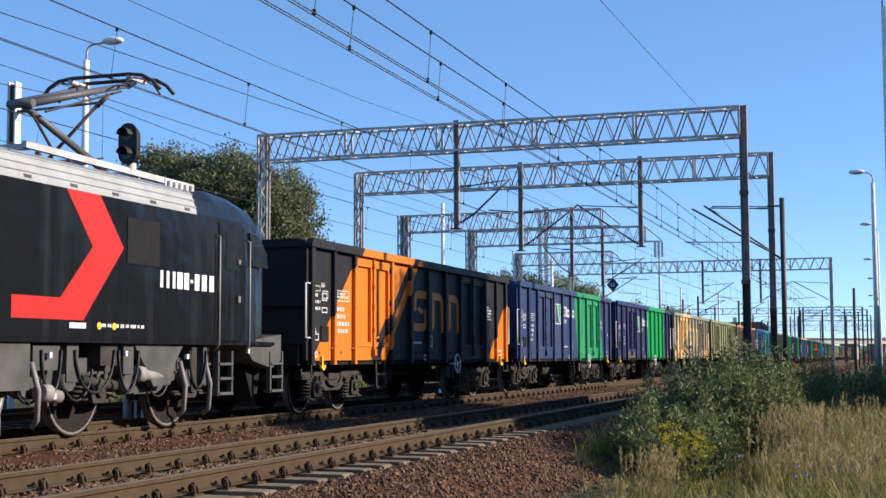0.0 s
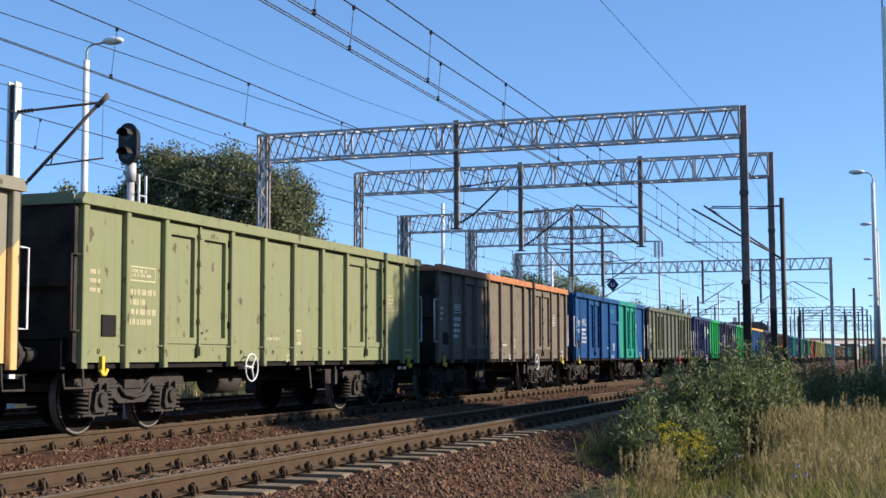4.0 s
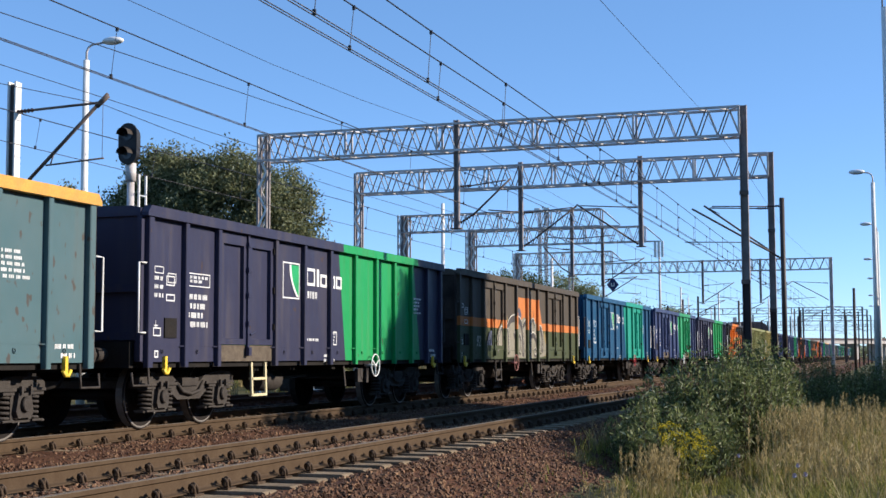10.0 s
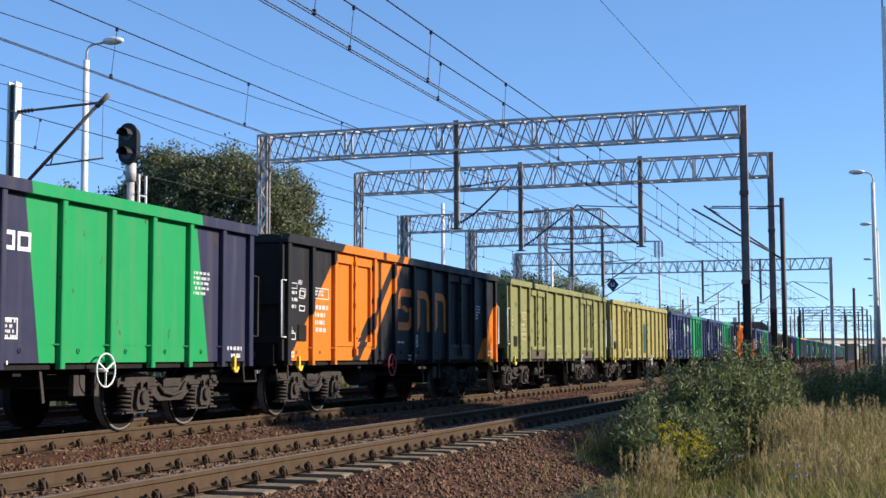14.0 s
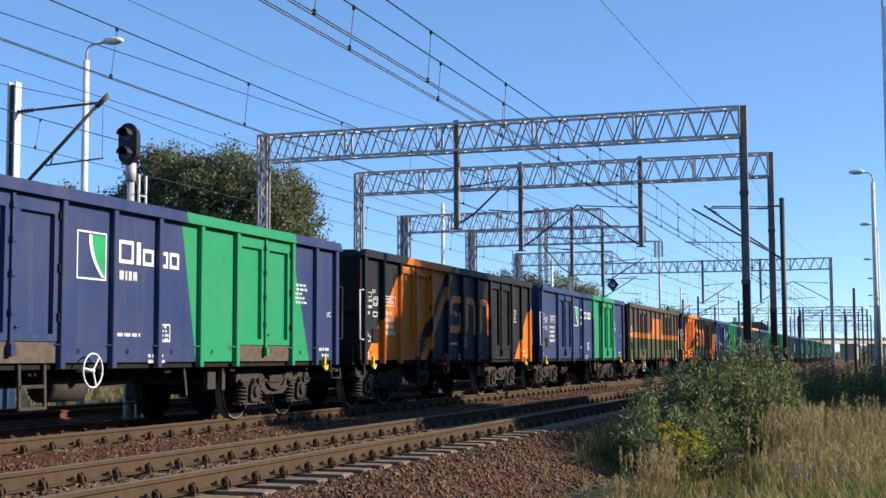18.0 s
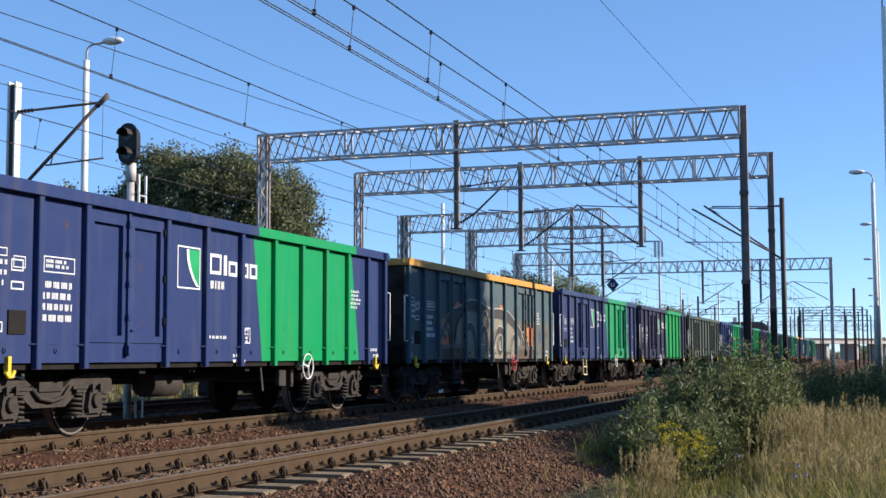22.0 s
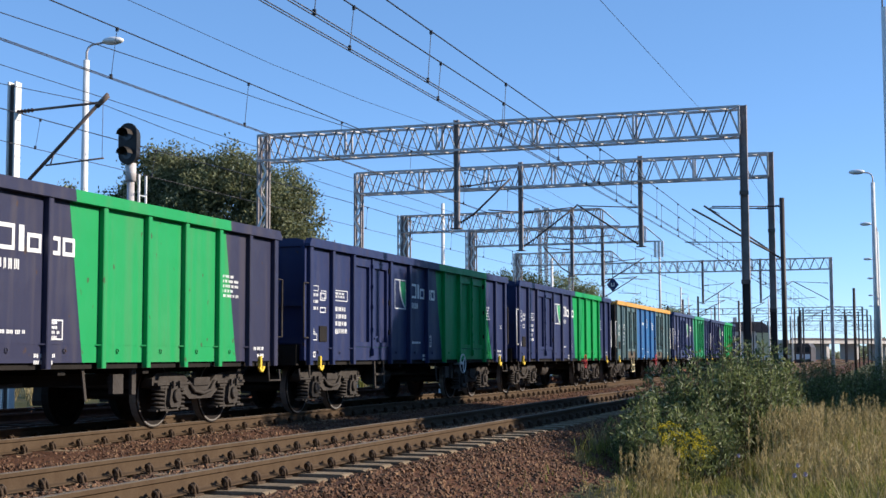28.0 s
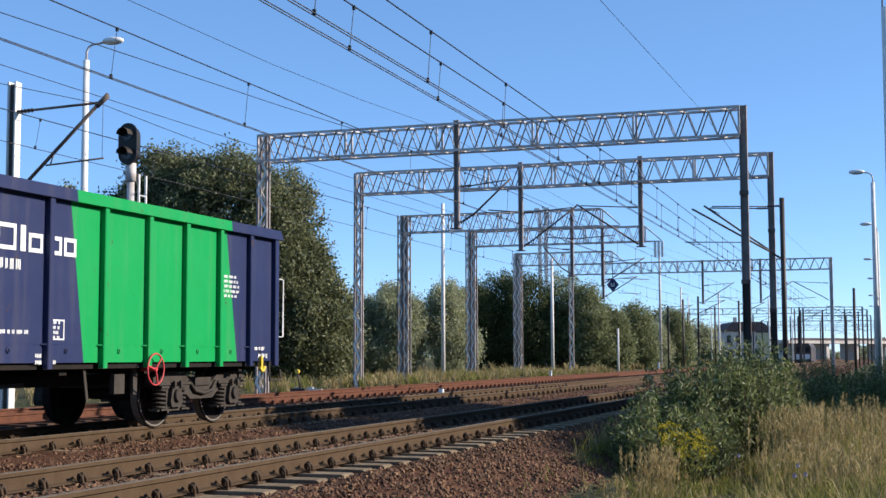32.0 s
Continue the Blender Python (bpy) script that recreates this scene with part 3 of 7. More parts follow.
    if style not in ("olive", "khaki", "khaki_green", "brown"):
        def pictos(bm):
            side_marks(frame_rows(-6.12, -5.92, 1.30, 1.42, 0.016) + [(-6.06, -6.05, 1.42, 1.52), (-6.10, -6.0, 1.44, 1.456)] + frame_rows(-5.78, -5.55, 2.02, 2.16, 0.016) + frame_rows(-5.74, -5.51, 2.06, 2.20, 0.012) + frame_rows(-6.1, -5.86, 2.18, 2.28, 0.012) + frame_rows(-5.78, -5.54, 1.80, 1.90, 0.018) + frame_rows(-6.08, -5.98, 1.0, 1.1, 0.02))(bm)
        o = tagged(part("pictogram", shared(("pictogram",), pictos, WHITE), None, w, "small white outline pictograms"), kind="stuff")
        o.location = (X_SIDE + 0.001, 0, 0)
    if marks:
        ink = CREAM if style in ("olive", "khaki", "khaki_green", "olive_dark", "green_dark") else WHITE
        for i, rows in enumerate((text_rows(k, -6.1, 2.14, 3, 0.28, 0.06, 0.12), [(y0, y1, z0 + 0.12, z1 + 0.12) for y0, y1, z0, z1 in text_rows(k + 50, -5.1, 2.08, 2, 0.55, 0.045, 0.06)] + frame_rows(-5.15, -4.5, 2.04, 2.24, 0.014), text_rows(k + 99, -5.22, 1.93, 4, 0.75, 0.085, 0.135),
                                  frame_rows(-0.0 + 0.1, 0.38, 1.22, 1.47) + text_rows(k + 7, 0.12, 1.45, 4, 0.24, 0.04, 0.06), text_rows(k + 3, 4.45, 2.27, 5, 0.66, 0.045, 0.075), text_rows(k + 4, -1.0, 1.33, 1, 0.75, 0.05) +
                                  text_rows(k + 5, -0.2, 1.05, 2, 0.5, 0.05, 0.08), text_rows(k + 6, 5.62, 1.17, 1, 0.5, 0.06) + text_rows(k + 8, 5.75, 1.06, 1, 0.35, 0.07))):
            ob = tagged(part("marking", mesh_of("marking", rows_bm(rows), ink), None, w, "small stencilled lettering"), kind="stuff")
            ob.location = (X_SIDE + 0.001, 0, 0)
    if extra:
        extra(w)
    return w


def word(body, height, y, z, w, material, slant=0.0):
    """Painted letters on the near side of a wagon."""
    key = ("word", body, height, material.name, slant)
    if key not in KEPT:
        cu = bpy.data.curves.new("word", "FONT")
        cu.body, cu.size, cu.shear, cu.extrude = body, height * 1.4, slant, 0.002
        ob = bpy.data.objects.new("word", cu)
        me = bpy.data.meshes.new_from_object(ob)
        bpy.data.objects.remove(ob)
        me.transform(Matrix(((0, 0, 1, 0), (1, 0, 0, 0), (0, 1, 0, 0), (0, 0, 0, 1))))
        me.materials.clear()
        me.materials.append(material)
        KEPT[key] = me
    o = part("lettering", KEPT[key], None, w, "small painted letters")
    o.location = (X_SIDE + 0.004, y, z)


def rows_bm(rows):
    bm = bmesh.new()
    side_marks(rows)(bm)
    return bm


def ring_plate(bm, y0, y1, z0, z1, t, thick=0.004):
    """A flat rectangular ring, as painted."""
    out = [(y0, z0), (y1, z0), (y1, z1), (y0, z1)]
    inn = [(y0 + t, z0 + t), (y1 - t, z0 + t), (y1 - t, z1 - t), (y0 + t, z1 - t)]
    rings = [[bm.verts.new((x, y, z)) for y, z in r] for r, x in ((out, 0), (out, thick), (inn, thick), (inn, 0))]
    for a, b in zip(rings, rings[1:]):
        for i in range(4):
            bm.faces.new((a[i], a[(i + 1) % 4], b[(i + 1) % 4], b[i]))


def emblem(w, two=True, green=True, scale=1.0):
    """A framed emblem with a curved edge and heavy white strokes beside it."""
    ob = part("emblem_frame", shared(("emblem_frame",), side_marks(frame_rows(-1.95, -1.28, 2.0, 2.62, 0.022)), WHITE), None, w, "white framed emblem")
    ob.location = (X_SIDE + 0.002, 0, 0)
    curve = [(-1.62 + 0.3 * (i / 8) ** 2.2, 2.58 - 0.54 * i / 8) for i in range(9)]
    def leaf(bm):
        flat_shape(bm, curve + [(-1.30, 2.04), (-1.30, 2.58)])
    def edge(bm):
        flat_shape(bm, curve + [(y - 0.07, z) for y, z in curve[::-1]], 0, 0.006)
    for nm, fn, m in (("emblem_field", leaf, LOGO_GREEN), ("emblem_edge", edge, WHITE)):
        o = part(nm, shared((nm,), fn, m), None, w)
        o.location = (X_SIDE + 0.002, 0, 0)
    z0, h, t = 2.26, 0.31, 0.05
    for y0, y1, top in ((-0.98, -0.62, h), (-0.54, -0.44, h), (-0.38, -0.10, h * 0.74), (0.07, 0.29, h * 0.74), (0.34, 0.60, h * 0.74)):
        o = part("emblem_stroke", shared(("emblem_stroke", y0), lambda bm: ring_plate(bm, y0, y1, z0, z0 + top, t), WHITE), None, w, "heavy white painted emblem shape")
        o.location = (X_SIDE + 0.003, 0, 0)
    o = part("marking", mesh_of("marking", rows_bm(text_rows(3, -0.96, 2.16, 1, 0.62, 0.13)), WHITE), None, w)
    o.location = (X_SIDE + 0.003, 0, 0)


def slants(w, m):
    """The big three-piece emblem of the black wagons."""
    for nm, fn, a in (("emblem_block", logo_block, (-0.87, 1.56, 0.88, 0.88)), ("emblem_hook", logo_hook, (0.35, 1.55, 0.82, 0.89)), ("emblem_hook", logo_hook, (1.54, 1.55, 0.80, 0.89))):
        o = part(nm, shared((nm, a[0], m.name), lambda bm: fn(bm, *a), m), None, w, "angular painted emblem")
        o.location = (X_SIDE + 0.003, 0, 0)


def stroke(bm, pts, width, x=0.004):
    """A painted line of even width through the points."""
    n = len(pts)
    left, right = [], []
    for i, (y, z) in enumerate(pts):
        a, b = pts[max(i - 1, 0)], pts[min(i + 1, n - 1)]
        d = math.hypot(b[0] - a[0], b[1] - a[1]) or 1
        ny, nz = -(b[1] - a[1]) / d * width / 2, (b[0] - a[0]) / d * width / 2
        left.append(bm.verts.new((x, y + ny, z + nz)))
        right.append(bm.verts.new((x, y - ny, z - nz)))
    for i in range(n - 1):
        bm.faces.new((left[i], left[i + 1], right[i + 1], right[i]))


def flowing(pts, n=8):
    """A smooth line through the points."""
    P = [pts[0]] + pts + [pts[-1]]
    out = []
    for a, b, c, d in zip(P, P[1:], P[2:], P[3:]):
        for i in range(n):
            t = i / n
            out.append(tuple(0.5 * (2 * b[j] + (c[j] - a[j]) * t + (2 * a[j] - 5 * b[j] + 4 * c[j] - d[j]) * t * t + (3 * b[j] - a[j] - 3 * c[j] + d[j]) * t ** 3) for j in (0, 1)))
    return out + [pts[-1]]


def sprayed(w, patches, lines, dark, cream):
    """Sprayed lettering-like work: patches of colour, broad dark lines and thin pale edges beside them."""
    for n, (pts, m) in enumerate(patches):
        bm = bmesh.new()
        flat_shape(bm, flowing(pts + [pts[0]], 5)[:-1], 0, 0.001 + 0.0004 * n)
        part("graffiti_patch", bm, m, w, "sprayed patch of colour").location = (X_SIDE, 0, 0)
    broad, thin = bmesh.new(), bmesh.new()
    for n, (pts, wd) in enumerate(lines):
        path = flowing(pts)
        stroke(broad, path, wd * 1.5, 0.0055 + 0.0002 * n)
        stroke(thin, [(y + 0.03, z + wd * 0.8) for y, z in path], 0.028, 0.009 + 0.0002 * n)
    part("graffiti_outline", broad, dark, w, "broad dark sprayed outline").location = (X_SIDE, 0, 0)
    part("graffiti_edge", thin, cream, w, "thin pale sprayed edge").location = (X_SIDE, 0, 0)


def loop(y, z, ry, rz):
    return [(y + ry * math.cos(0.7 * i), z + rz * math.sin(0.7 * i)) for i in range(10)]


def silver_graffiti(w, G):
    """Silver lettering-like forms low on the side, outlined in black and white."""
    fill = [(-2.9, 1.0), (-2.92, 1.55), (-2.5, 1.86), (-2.1, 1.78), (-1.75, 1.98), (-1.25, 2.1), (-0.6, 2.0), (-0.2, 2.1), (0.25, 1.95), (0.75, 2.12), (1.2, 1.9), (1.7, 1.92), (2.0, 1.6), (2.05, 1.0)]
    lines = [([(-2.85, 1.1), (-2.78, 1.55), (-2.52, 1.75), (-2.36, 1.5), (-2.3, 1.15)], 0.07), ([(-2.3, 1.15), (-2.15, 1.58), (-1.92, 1.70), (-1.82, 1.4), (-1.8, 1.1)], 0.07), ([(-2.1, 1.72), (-1.65, 1.98), (-1.1, 2.04), (-0.62, 1.94), (-0.4, 1.68), (-0.32, 1.25), (-0.36, 1.0)], 0.13),
             ([(-1.3, 1.55), (-1.08, 1.66), (-0.9, 1.5), (-1.02, 1.34), (-1.0, 1.0)], 0.12), ([(-0.35, 1.85), (-0.02, 1.98), (0.14, 1.72), (0.02, 1.42), (0.2, 1.0)], 0.10), ([(-0.7, 1.05), (-0.55, 1.4), (-0.75, 1.6)], 0.07), (loop(0.72, 1.84, 0.2, 0.2), 0.07),
             ([(0.42, 1.55), (0.85, 1.6), (1.2, 1.36), (1.26, 1.0)], 0.11), ([(1.3, 1.74), (1.64, 1.80), (1.86, 1.5), (1.8, 1.12)], 0.12), (loop(1.0, 1.12, 0.12, 0.1), 0.05), ([(0.35, 1.0), (0.5, 1.25), (0.35, 1.45)], 0.07), ([(1.45, 1.05), (1.55, 1.4), (1.4, 1.6)], 0.06)]
    sprayed(w, [([(-1.2, 2.0), (-0.75, 2.35), (-0.5, 2.1)], G["dusk"]), ([(-2.6, 1.75), (-2.2, 2.25), (-1.9, 1.9)], G["ochre"]), ([(-3.9, 1.3), (-3.6, 1.65), (-3.2, 1.6), (-3.3, 1.25)], G["dusk"]), ([(1.9, 1.2), (2.1, 1.75), (2.35, 1.3), (2.2, 1.0)], G["ochre"]), (fill, G["grey"])], lines, G["dark"], G["white"])
    word("92", 0.27, -4.82, 1.26, w, G["cream"], 0.25)


def arch_graffiti(w, G):
    """Large dark arches with cream edges over silver, orange and blue."""
    lines = [([(-4.13, 1.48), (-3.4, 1.92), (-2.68, 2.07), (-1.79, 2.26), (-0.9, 2.22), (-0.1, 2.1), (0.7, 2.12), (1.55, 2.08), (2.3, 1.85), (2.9, 1.6), (3.3, 1.2)], 0.17), ([(-2.6, 1.0), (-2.3, 1.55), (-1.8, 1.75), (-1.4, 1.5), (-1.3, 1.0)], 0.13), ([(-1.1, 1.0), (-0.95, 1.5), (-0.6, 1.72), (-0.3, 1.4), (-0.3, 1.0)], 0.12),
             (loop(-0.55, 1.9, 0.26, 0.2), 0.08), ([(0.1, 1.02), (0.4, 1.55), (0.9, 1.7), (1.35, 1.45), (1.5, 1.02)], 0.13), (loop(0.85, 1.3, 0.2, 0.2), 0.09), ([(1.8, 1.05), (2.1, 1.5), (2.5, 1.45), (2.65, 1.1)], 0.11), ([(2.9, 1.1), (3.1, 1.6), (3.5, 1.45), (3.75, 1.2)], 0.10), ([(-3.95, 1.65), (-3.75, 1.45), (-3.6, 1.7), (-3.4, 1.4)], 0.08)]
    patches = [([(-3.0, 1.0), (-2.8, 1.75), (-1.9, 2.1), (-0.5, 2.05), (0.8, 1.98), (2.0, 1.8), (2.9, 1.45), (3.2, 1.0)], G["grey"]), ([(-4.06, 1.85), (-3.6, 1.9), (-3.19, 1.86), (-3.2, 1.5), (-3.4, 1.24), (-4.05, 1.22)], G["orange"]), ([(-4.45, 0.97), (-4.15, 1.4), (-4.03, 1.2), (-4.13, 0.97)], G["orange"]), ([(-3.2, 2.02), (-2.86, 2.3), (-2.42, 2.2), (-2.6, 2.06)], G["orange"]),
               ([(0.85, 2.15), (0.9, 2.36), (1.2, 2.3), (1.25, 2.12)], G["orange"]), ([(3.3, 1.2), (3.42, 1.75), (4.3, 1.78), (4.32, 1.22)], G["orange"]), ([(-4.9, 1.2), (-4.75, 1.7), (-4.35, 1.75), (-4.4, 1.3)], G["blue"]), ([(5.0, 1.4), (5.1, 1.75), (5.4, 1.8), (5.45, 1.45)], G["blue"])]
    sprayed(w, patches, lines, G["dark"], G["cream"])


def small_emblem(w):
    """The turquoise emblem on the bright blue wagon."""
    def leaf(bm):
        flat_shape(bm, [(-0.50, 2.50), (-0.34, 2.50), (-0.28, 2.60), (-0.28, 2.76), (-0.36, 2.76), (-0.36, 2.62), (-0.42, 2.76), (-0.50, 2.76)])
    part("emblem_field", shared(("teal_emblem",), leaf, TEAL_INK), None, w, "small turquoise emblem").location = (X_SIDE + 0.002, 0, 0)
    for y0, y1, top in ((-0.20, -0.06, 0.15), (-0.03, 0.0, 0.15), (0.03, 0.13, 0.11), (0.16, 0.25, 0.11), (0.28, 0.36, 0.11)):
        o = part("emblem_stroke", shared(("teal_stroke", y0), lambda bm: ring_plate(bm, y0, y1, 2.60, 2.60 + top, min(0.02, (y1 - y0) / 2.2)), TEAL_INK), None, w)
        o.location = (X_SIDE + 0.003, 0, 0)


def blue_field_marks(w):
    """White bars, a round orange and white emblem and two blocks of small lettering."""
    o = part("marking", mesh_of("marking", rows_bm([(-1.0 + 0.115 * i, -0.92 + 0.115 * i, 2.27 + 0.006 * i, 2.37 + 0.006 * i) for i in range(7)] + text_rows(61, 1.4, 2.42, 4, 0.75, 0.05, 0.08) + text_rows(62, 0.15, 1.2, 1, 0.85, 0.05)), WHITE), None, w, "white painted bars and small lettering")
    o.location = (X_SIDE + 0.001, 0, 0)
    for name, a0, a1, m in (("emblem_arc", 2.2, 5.2, LOGO_ORANGE), ("emblem_arc", 5.4, 8.2, WHITE)):
        bm = bmesh.new()
        stroke(bm, [(0.37 + 0.21 * math.cos(a0 + (a1 - a0) * i / 14), 2.36 + 0.21 * math.sin(a0 + (a1 - a0) * i / 14)) for i in range(15)], 0.06, 0.005)
        part(name, bm, m, w, "curved emblem stroke").location = (X_SIDE, 0, 0)
    o = part("emblem_bar", mesh_of("emblem_bar", rows_bm([(0.24, 0.28, 2.30, 2.42), (0.32, 0.37, 2.28, 2.40), (0.41, 0.46, 2.30, 2.44)]), WHITE), None, w)
    o.location = (X_SIDE + 0.001, 0, 0)


def black_marks(w):
    slants(w, LOGO_ORANGE)
    word("RIV", 0.085, -5.82, 2.26, w, WHITE)


def two_door_marks(w):
    emblem(w)
    word("UC", 0.095, 5.95, 1.73, w, WHITE)
    word("Eaos", 0.085, -5.16, 1.43, w, WHITE)


def fit_train():
    G = {"grey": mat("spray_silver", (0.26, 0.235, 0.175), 0.6, alt=(0.16, 0.145, 0.11), scale=5), "dark": mat("spray_dark", (0.035, 0.03, 0.03), 0.6, alt=(0.08, 0.07, 0.06), scale=4), "white": mat("spray_white", (0.58, 0.56, 0.48), 0.6), "cream": mat("spray_cream", (0.52, 0.48, 0.38), 0.6, alt=(0.25, 0.24, 0.2), scale=5), "orange": mat("spray_orange", (0.60, 0.16, 0.045), 0.6, alt=(0.32, 0.14, 0.08), scale=5), "dusk": mat("spray_indigo", (0.05, 0.06, 0.12), 0.6, alt=(0.09, 0.10, 0.08), scale=5), "ochre": mat("spray_ochre", (0.30, 0.20, 0.07), 0.6, alt=(0.14, 0.12, 0.05), scale=5), "blue": mat("spray_blue", (0.05, 0.07, 0.13), 0.6, alt=(0.10, 0.12, 0.13), scale=4)}
    navy = "navy blue and green open steel freight wagon on the train"
    C1, C2 = dict(doors=1, kind_label=navy, extra=emblem), dict(doors=2, kind_label="navy blue and green open wagon with two door pairs", extra=two_door_marks)
    S = dict(doors=2, kind_label="black open wagon with orange slanted bands", extra=black_marks)
    rows = [("black", dict(S, wheel_y=1.91)), ("blue_two", C2), ("navy", C1), ("faded", dict(doors=2, wheel_paint=PINK, wheel_y=-1.26, kind_label="faded grey and sand coloured open wagon, rusty", extra=lambda w: slants(w, LOGO_SAND))),
            ("olive", dict(doors=2, kind_label="pale olive green weathered open wagon")), ("brown", dict(doors=2, rim=RIM_ORANGE, kind_label="brown rusty open wagon with an orange rim")),
            ("teal_big", dict(doors=2, smooth=True, kind_label="bright blue and turquoise open wagon", extra=small_emblem)), ("olive_dark", dict(doors=2, wheel_paint=RED, kind_label="dark olive weathered open wagon")),
            ("navy", C1), ("dusk", C1), ("slate", dict(doors=2, rim=RIM_YELLOW, kind_label="slate and blue open wagon with a yellow rim", wheel_paint=RED, extra=blue_field_marks)), ("dusk", C1),
            ("band", dict(doors=2, marks=False, wheel_paint=PINK, wheel_y=-1.43, kind_label="brown and olive wagon with orange band and graffiti", extra=lambda w: silver_graffiti(w, G))),
            ("teal", dict(doors=2, wheel_paint=RED, kind_label="blue and turquoise open wagon with two door pairs", extra=emblem)), ("blue_two", C2), ("dusk", C1), ("black", dict(S, wheel_paint=RED, wheel_y=-1.46)), ("khaki_green", dict(doors=2, kind_label="yellowish green weathered open wagon")),
            ("khaki", dict(doors=1, kind_label="khaki yellow rusty open wagon with a dark green panel")), ("blue_two", C2), ("blue_two", C2), ("black", dict(S, wheel_paint=RED, wheel_y=-1.47)), ("blue_two", dict(C2, smooth=True)),
            ("band", dict(doors=2, kind_label="brown and olive open wagon with an orange band", marks=False, wheel_paint=RED)), ("black", dict(S, wheel_paint=RED)), ("blue", C1),
            ("slate_plain", dict(doors=2, rim=RIM_YELLOW, wheel_paint=RED, kind_label="pale slate wagon with yellow rim covered in graffiti", extra=lambda w: arch_graffiti(w, G))),
            ("blue_two", C2), ("dusk", C1), ("green_dark", dict(doors=2, kind_label="dark green weathered open wagon")), ("blue", C1), ("navy", C1), ("dusk", C1), ("navy_two", C2), ("navy", dict(C1, wheel_paint=RED)),
            ("slate", dict(doors=2, rim=RIM_YELLOW, wheel_paint=RED, kind_label="slate and blue open wagon with a yellow rim", extra=blue_field_marks)), ("blue_two", C2), ("navy", dict(C1, wheel_paint=RED))]
    return [wagon(i + 1, st, **kw) for i, (st, kw) in enumerate(rows)]


# ---- ground and permanent way ----
def ground_height(x, y):
    steps = ((-400, 0.3), (-60, -0.1), (-19, -0.18), (-5.05, -0.26), (-3.3, -0.66), (-1.0, -0.70), (3, -0.55), (60, -0.4), (400, 0.0))
    for (a, za), (b, zb) in zip(steps, steps[1:]):
        if x <= b:
            f = min(1, max(0, (x - a) / (b - a)))
            return za + (zb - za) * f
    return steps[-1][1]


GRASS_GROUND = mat("dry_grass_soil", (0.12, 0.10, 0.045), 0.95, alt=(0.045, 0.055, 0.018), scale=0.8, fine=18, amount=0.9, bump=0.02)
BALLAST_BED = mat("ballast_bed", (0.12, 0.056, 0.030), 0.95, alt=(0.055, 0.025, 0.014), scale=1.2, fine=26, amount=0.9, bump=0.03)


def stone_material():
    m, n, l, p = tree_of("ballast_stone")
    g = n.new("ShaderNodeNewGeometry")
    ramp = n.new("ShaderNodeValToRGB")
    ramp.color_ramp.elements[0].color, ramp.color_ramp.elements[1].color = (0.058, 0.029, 0.014, 1), (0.25, 0.148, 0.074, 1)
    e = ramp.color_ramp.elements.new(0.7)
    e.color = (0.15, 0.073, 0.034, 1)
    l.new(g.outputs["Random Per Island"], ramp.inputs[0])
    tc = n.new("ShaderNodeTexCoord")
    col = mixer(n, l, calc(n, l, "MULTIPLY", grain(n, l, tc.outputs["Object"], 90, 3), 0.5), ramp.outputs[0], (0.055, 0.026, 0.017))
    l.new(col, p.inputs["Base Color"])
    p.inputs["Roughness"].default_value = 0.9
    return m


def build_ground():
    xs = [-3000, -1200, -400, -150, -60, -40, -30, -24, -19] + [-18 + 0.5 * i for i in range(60)] + [13, 20, 30, 60, 150, 400, 1200, 3000]
    ys = [-3000, -1000, -300, -80, -20] + [0.75 * i for i in range(80)] + [65, 75, 90, 120, 160, 220, 320, 600, 1200, 2400, 4500]
    verts = []
    for y in ys:
        for x in xs:
            z = ground_height(x, y)
            if x > -3.4 and 0 < y < 60 and x < 14:
                z += 0.08 * noise.noise((x * 0.6, y * 0.6, 0)) + 0.03 * noise.noise((x * 2, y * 2, 3))
            verts.append((x, y, z - (0.12 if -18.3 < x < -4.9 else 0)))
    w = len(xs)
    faces = [(j * w + i, j * w + i + 1, (j + 1) * w + i + 1, (j + 1) * w + i) for j in range(len(ys) - 1) for i in range(w - 1)]
    tagged(new("ground", poly_mesh("ground", verts, faces, GRASS_GROUND, True)), "dry grassy ground beside the railway", "ground", kind="structure")
    # ballast bed, one long sheet with a lumpy top
    prof = [-18.6, -18.2, -17.9, -17.3, -16.6, -15.85, -15.1, -14.4, -13.8, -13.4, -12.9, -12.4, -11.84, -11.09, -10.33, -9.7, -9.3, -8.8, -8.3, -7.9, -7.3, -6.9, -6.56, -6.2, -5.8, -5.3, -5.0, -4.7, -4.4, -4.1, -3.8, -3.5, -3.2]
    rows = [-700, -200, -40, 0] + [4 + 0.4 * i for i in range(140)] + [62 + 2 * i for i in range(20)] + [120, 160, 220, 320, 500, 900, 1500]
    verts = []
    for y in rows:
        for x in prof:
            z = -0.225
            if x < -17.9:
                z = -0.225 - (-17.9 - x) * 0.35
            if x > -4.9:
                z = -0.225 - (x + 4.9) * 0.285
            if abs(x - T2) < 1.45:
                z = -0.193
            if abs(x - T1) < 0.6:
                z = -0.205
            dip = min(abs(x + 13.45), abs(x + 8.82))
            if dip < 0.6:
                z -= 0.10 * (1 - dip / 0.6)
            if 0 < y < 120:
                z += 0.025 * noise.noise((x * 1.7, y * 1.7, 1))
            verts.append((x, y, z))
    w = len(prof)
    faces = [(j * w + i, j * w + i + 1, (j + 1) * w + i + 1, (j + 1) * w + i) for j in range(len(rows) - 1) for i in range(w - 1)]
    tagged(new("ballast", poly_mesh("ballast", verts, faces, BALLAST_BED, True)), "reddish brown crushed stone track bed", "ballast", kind="structure")


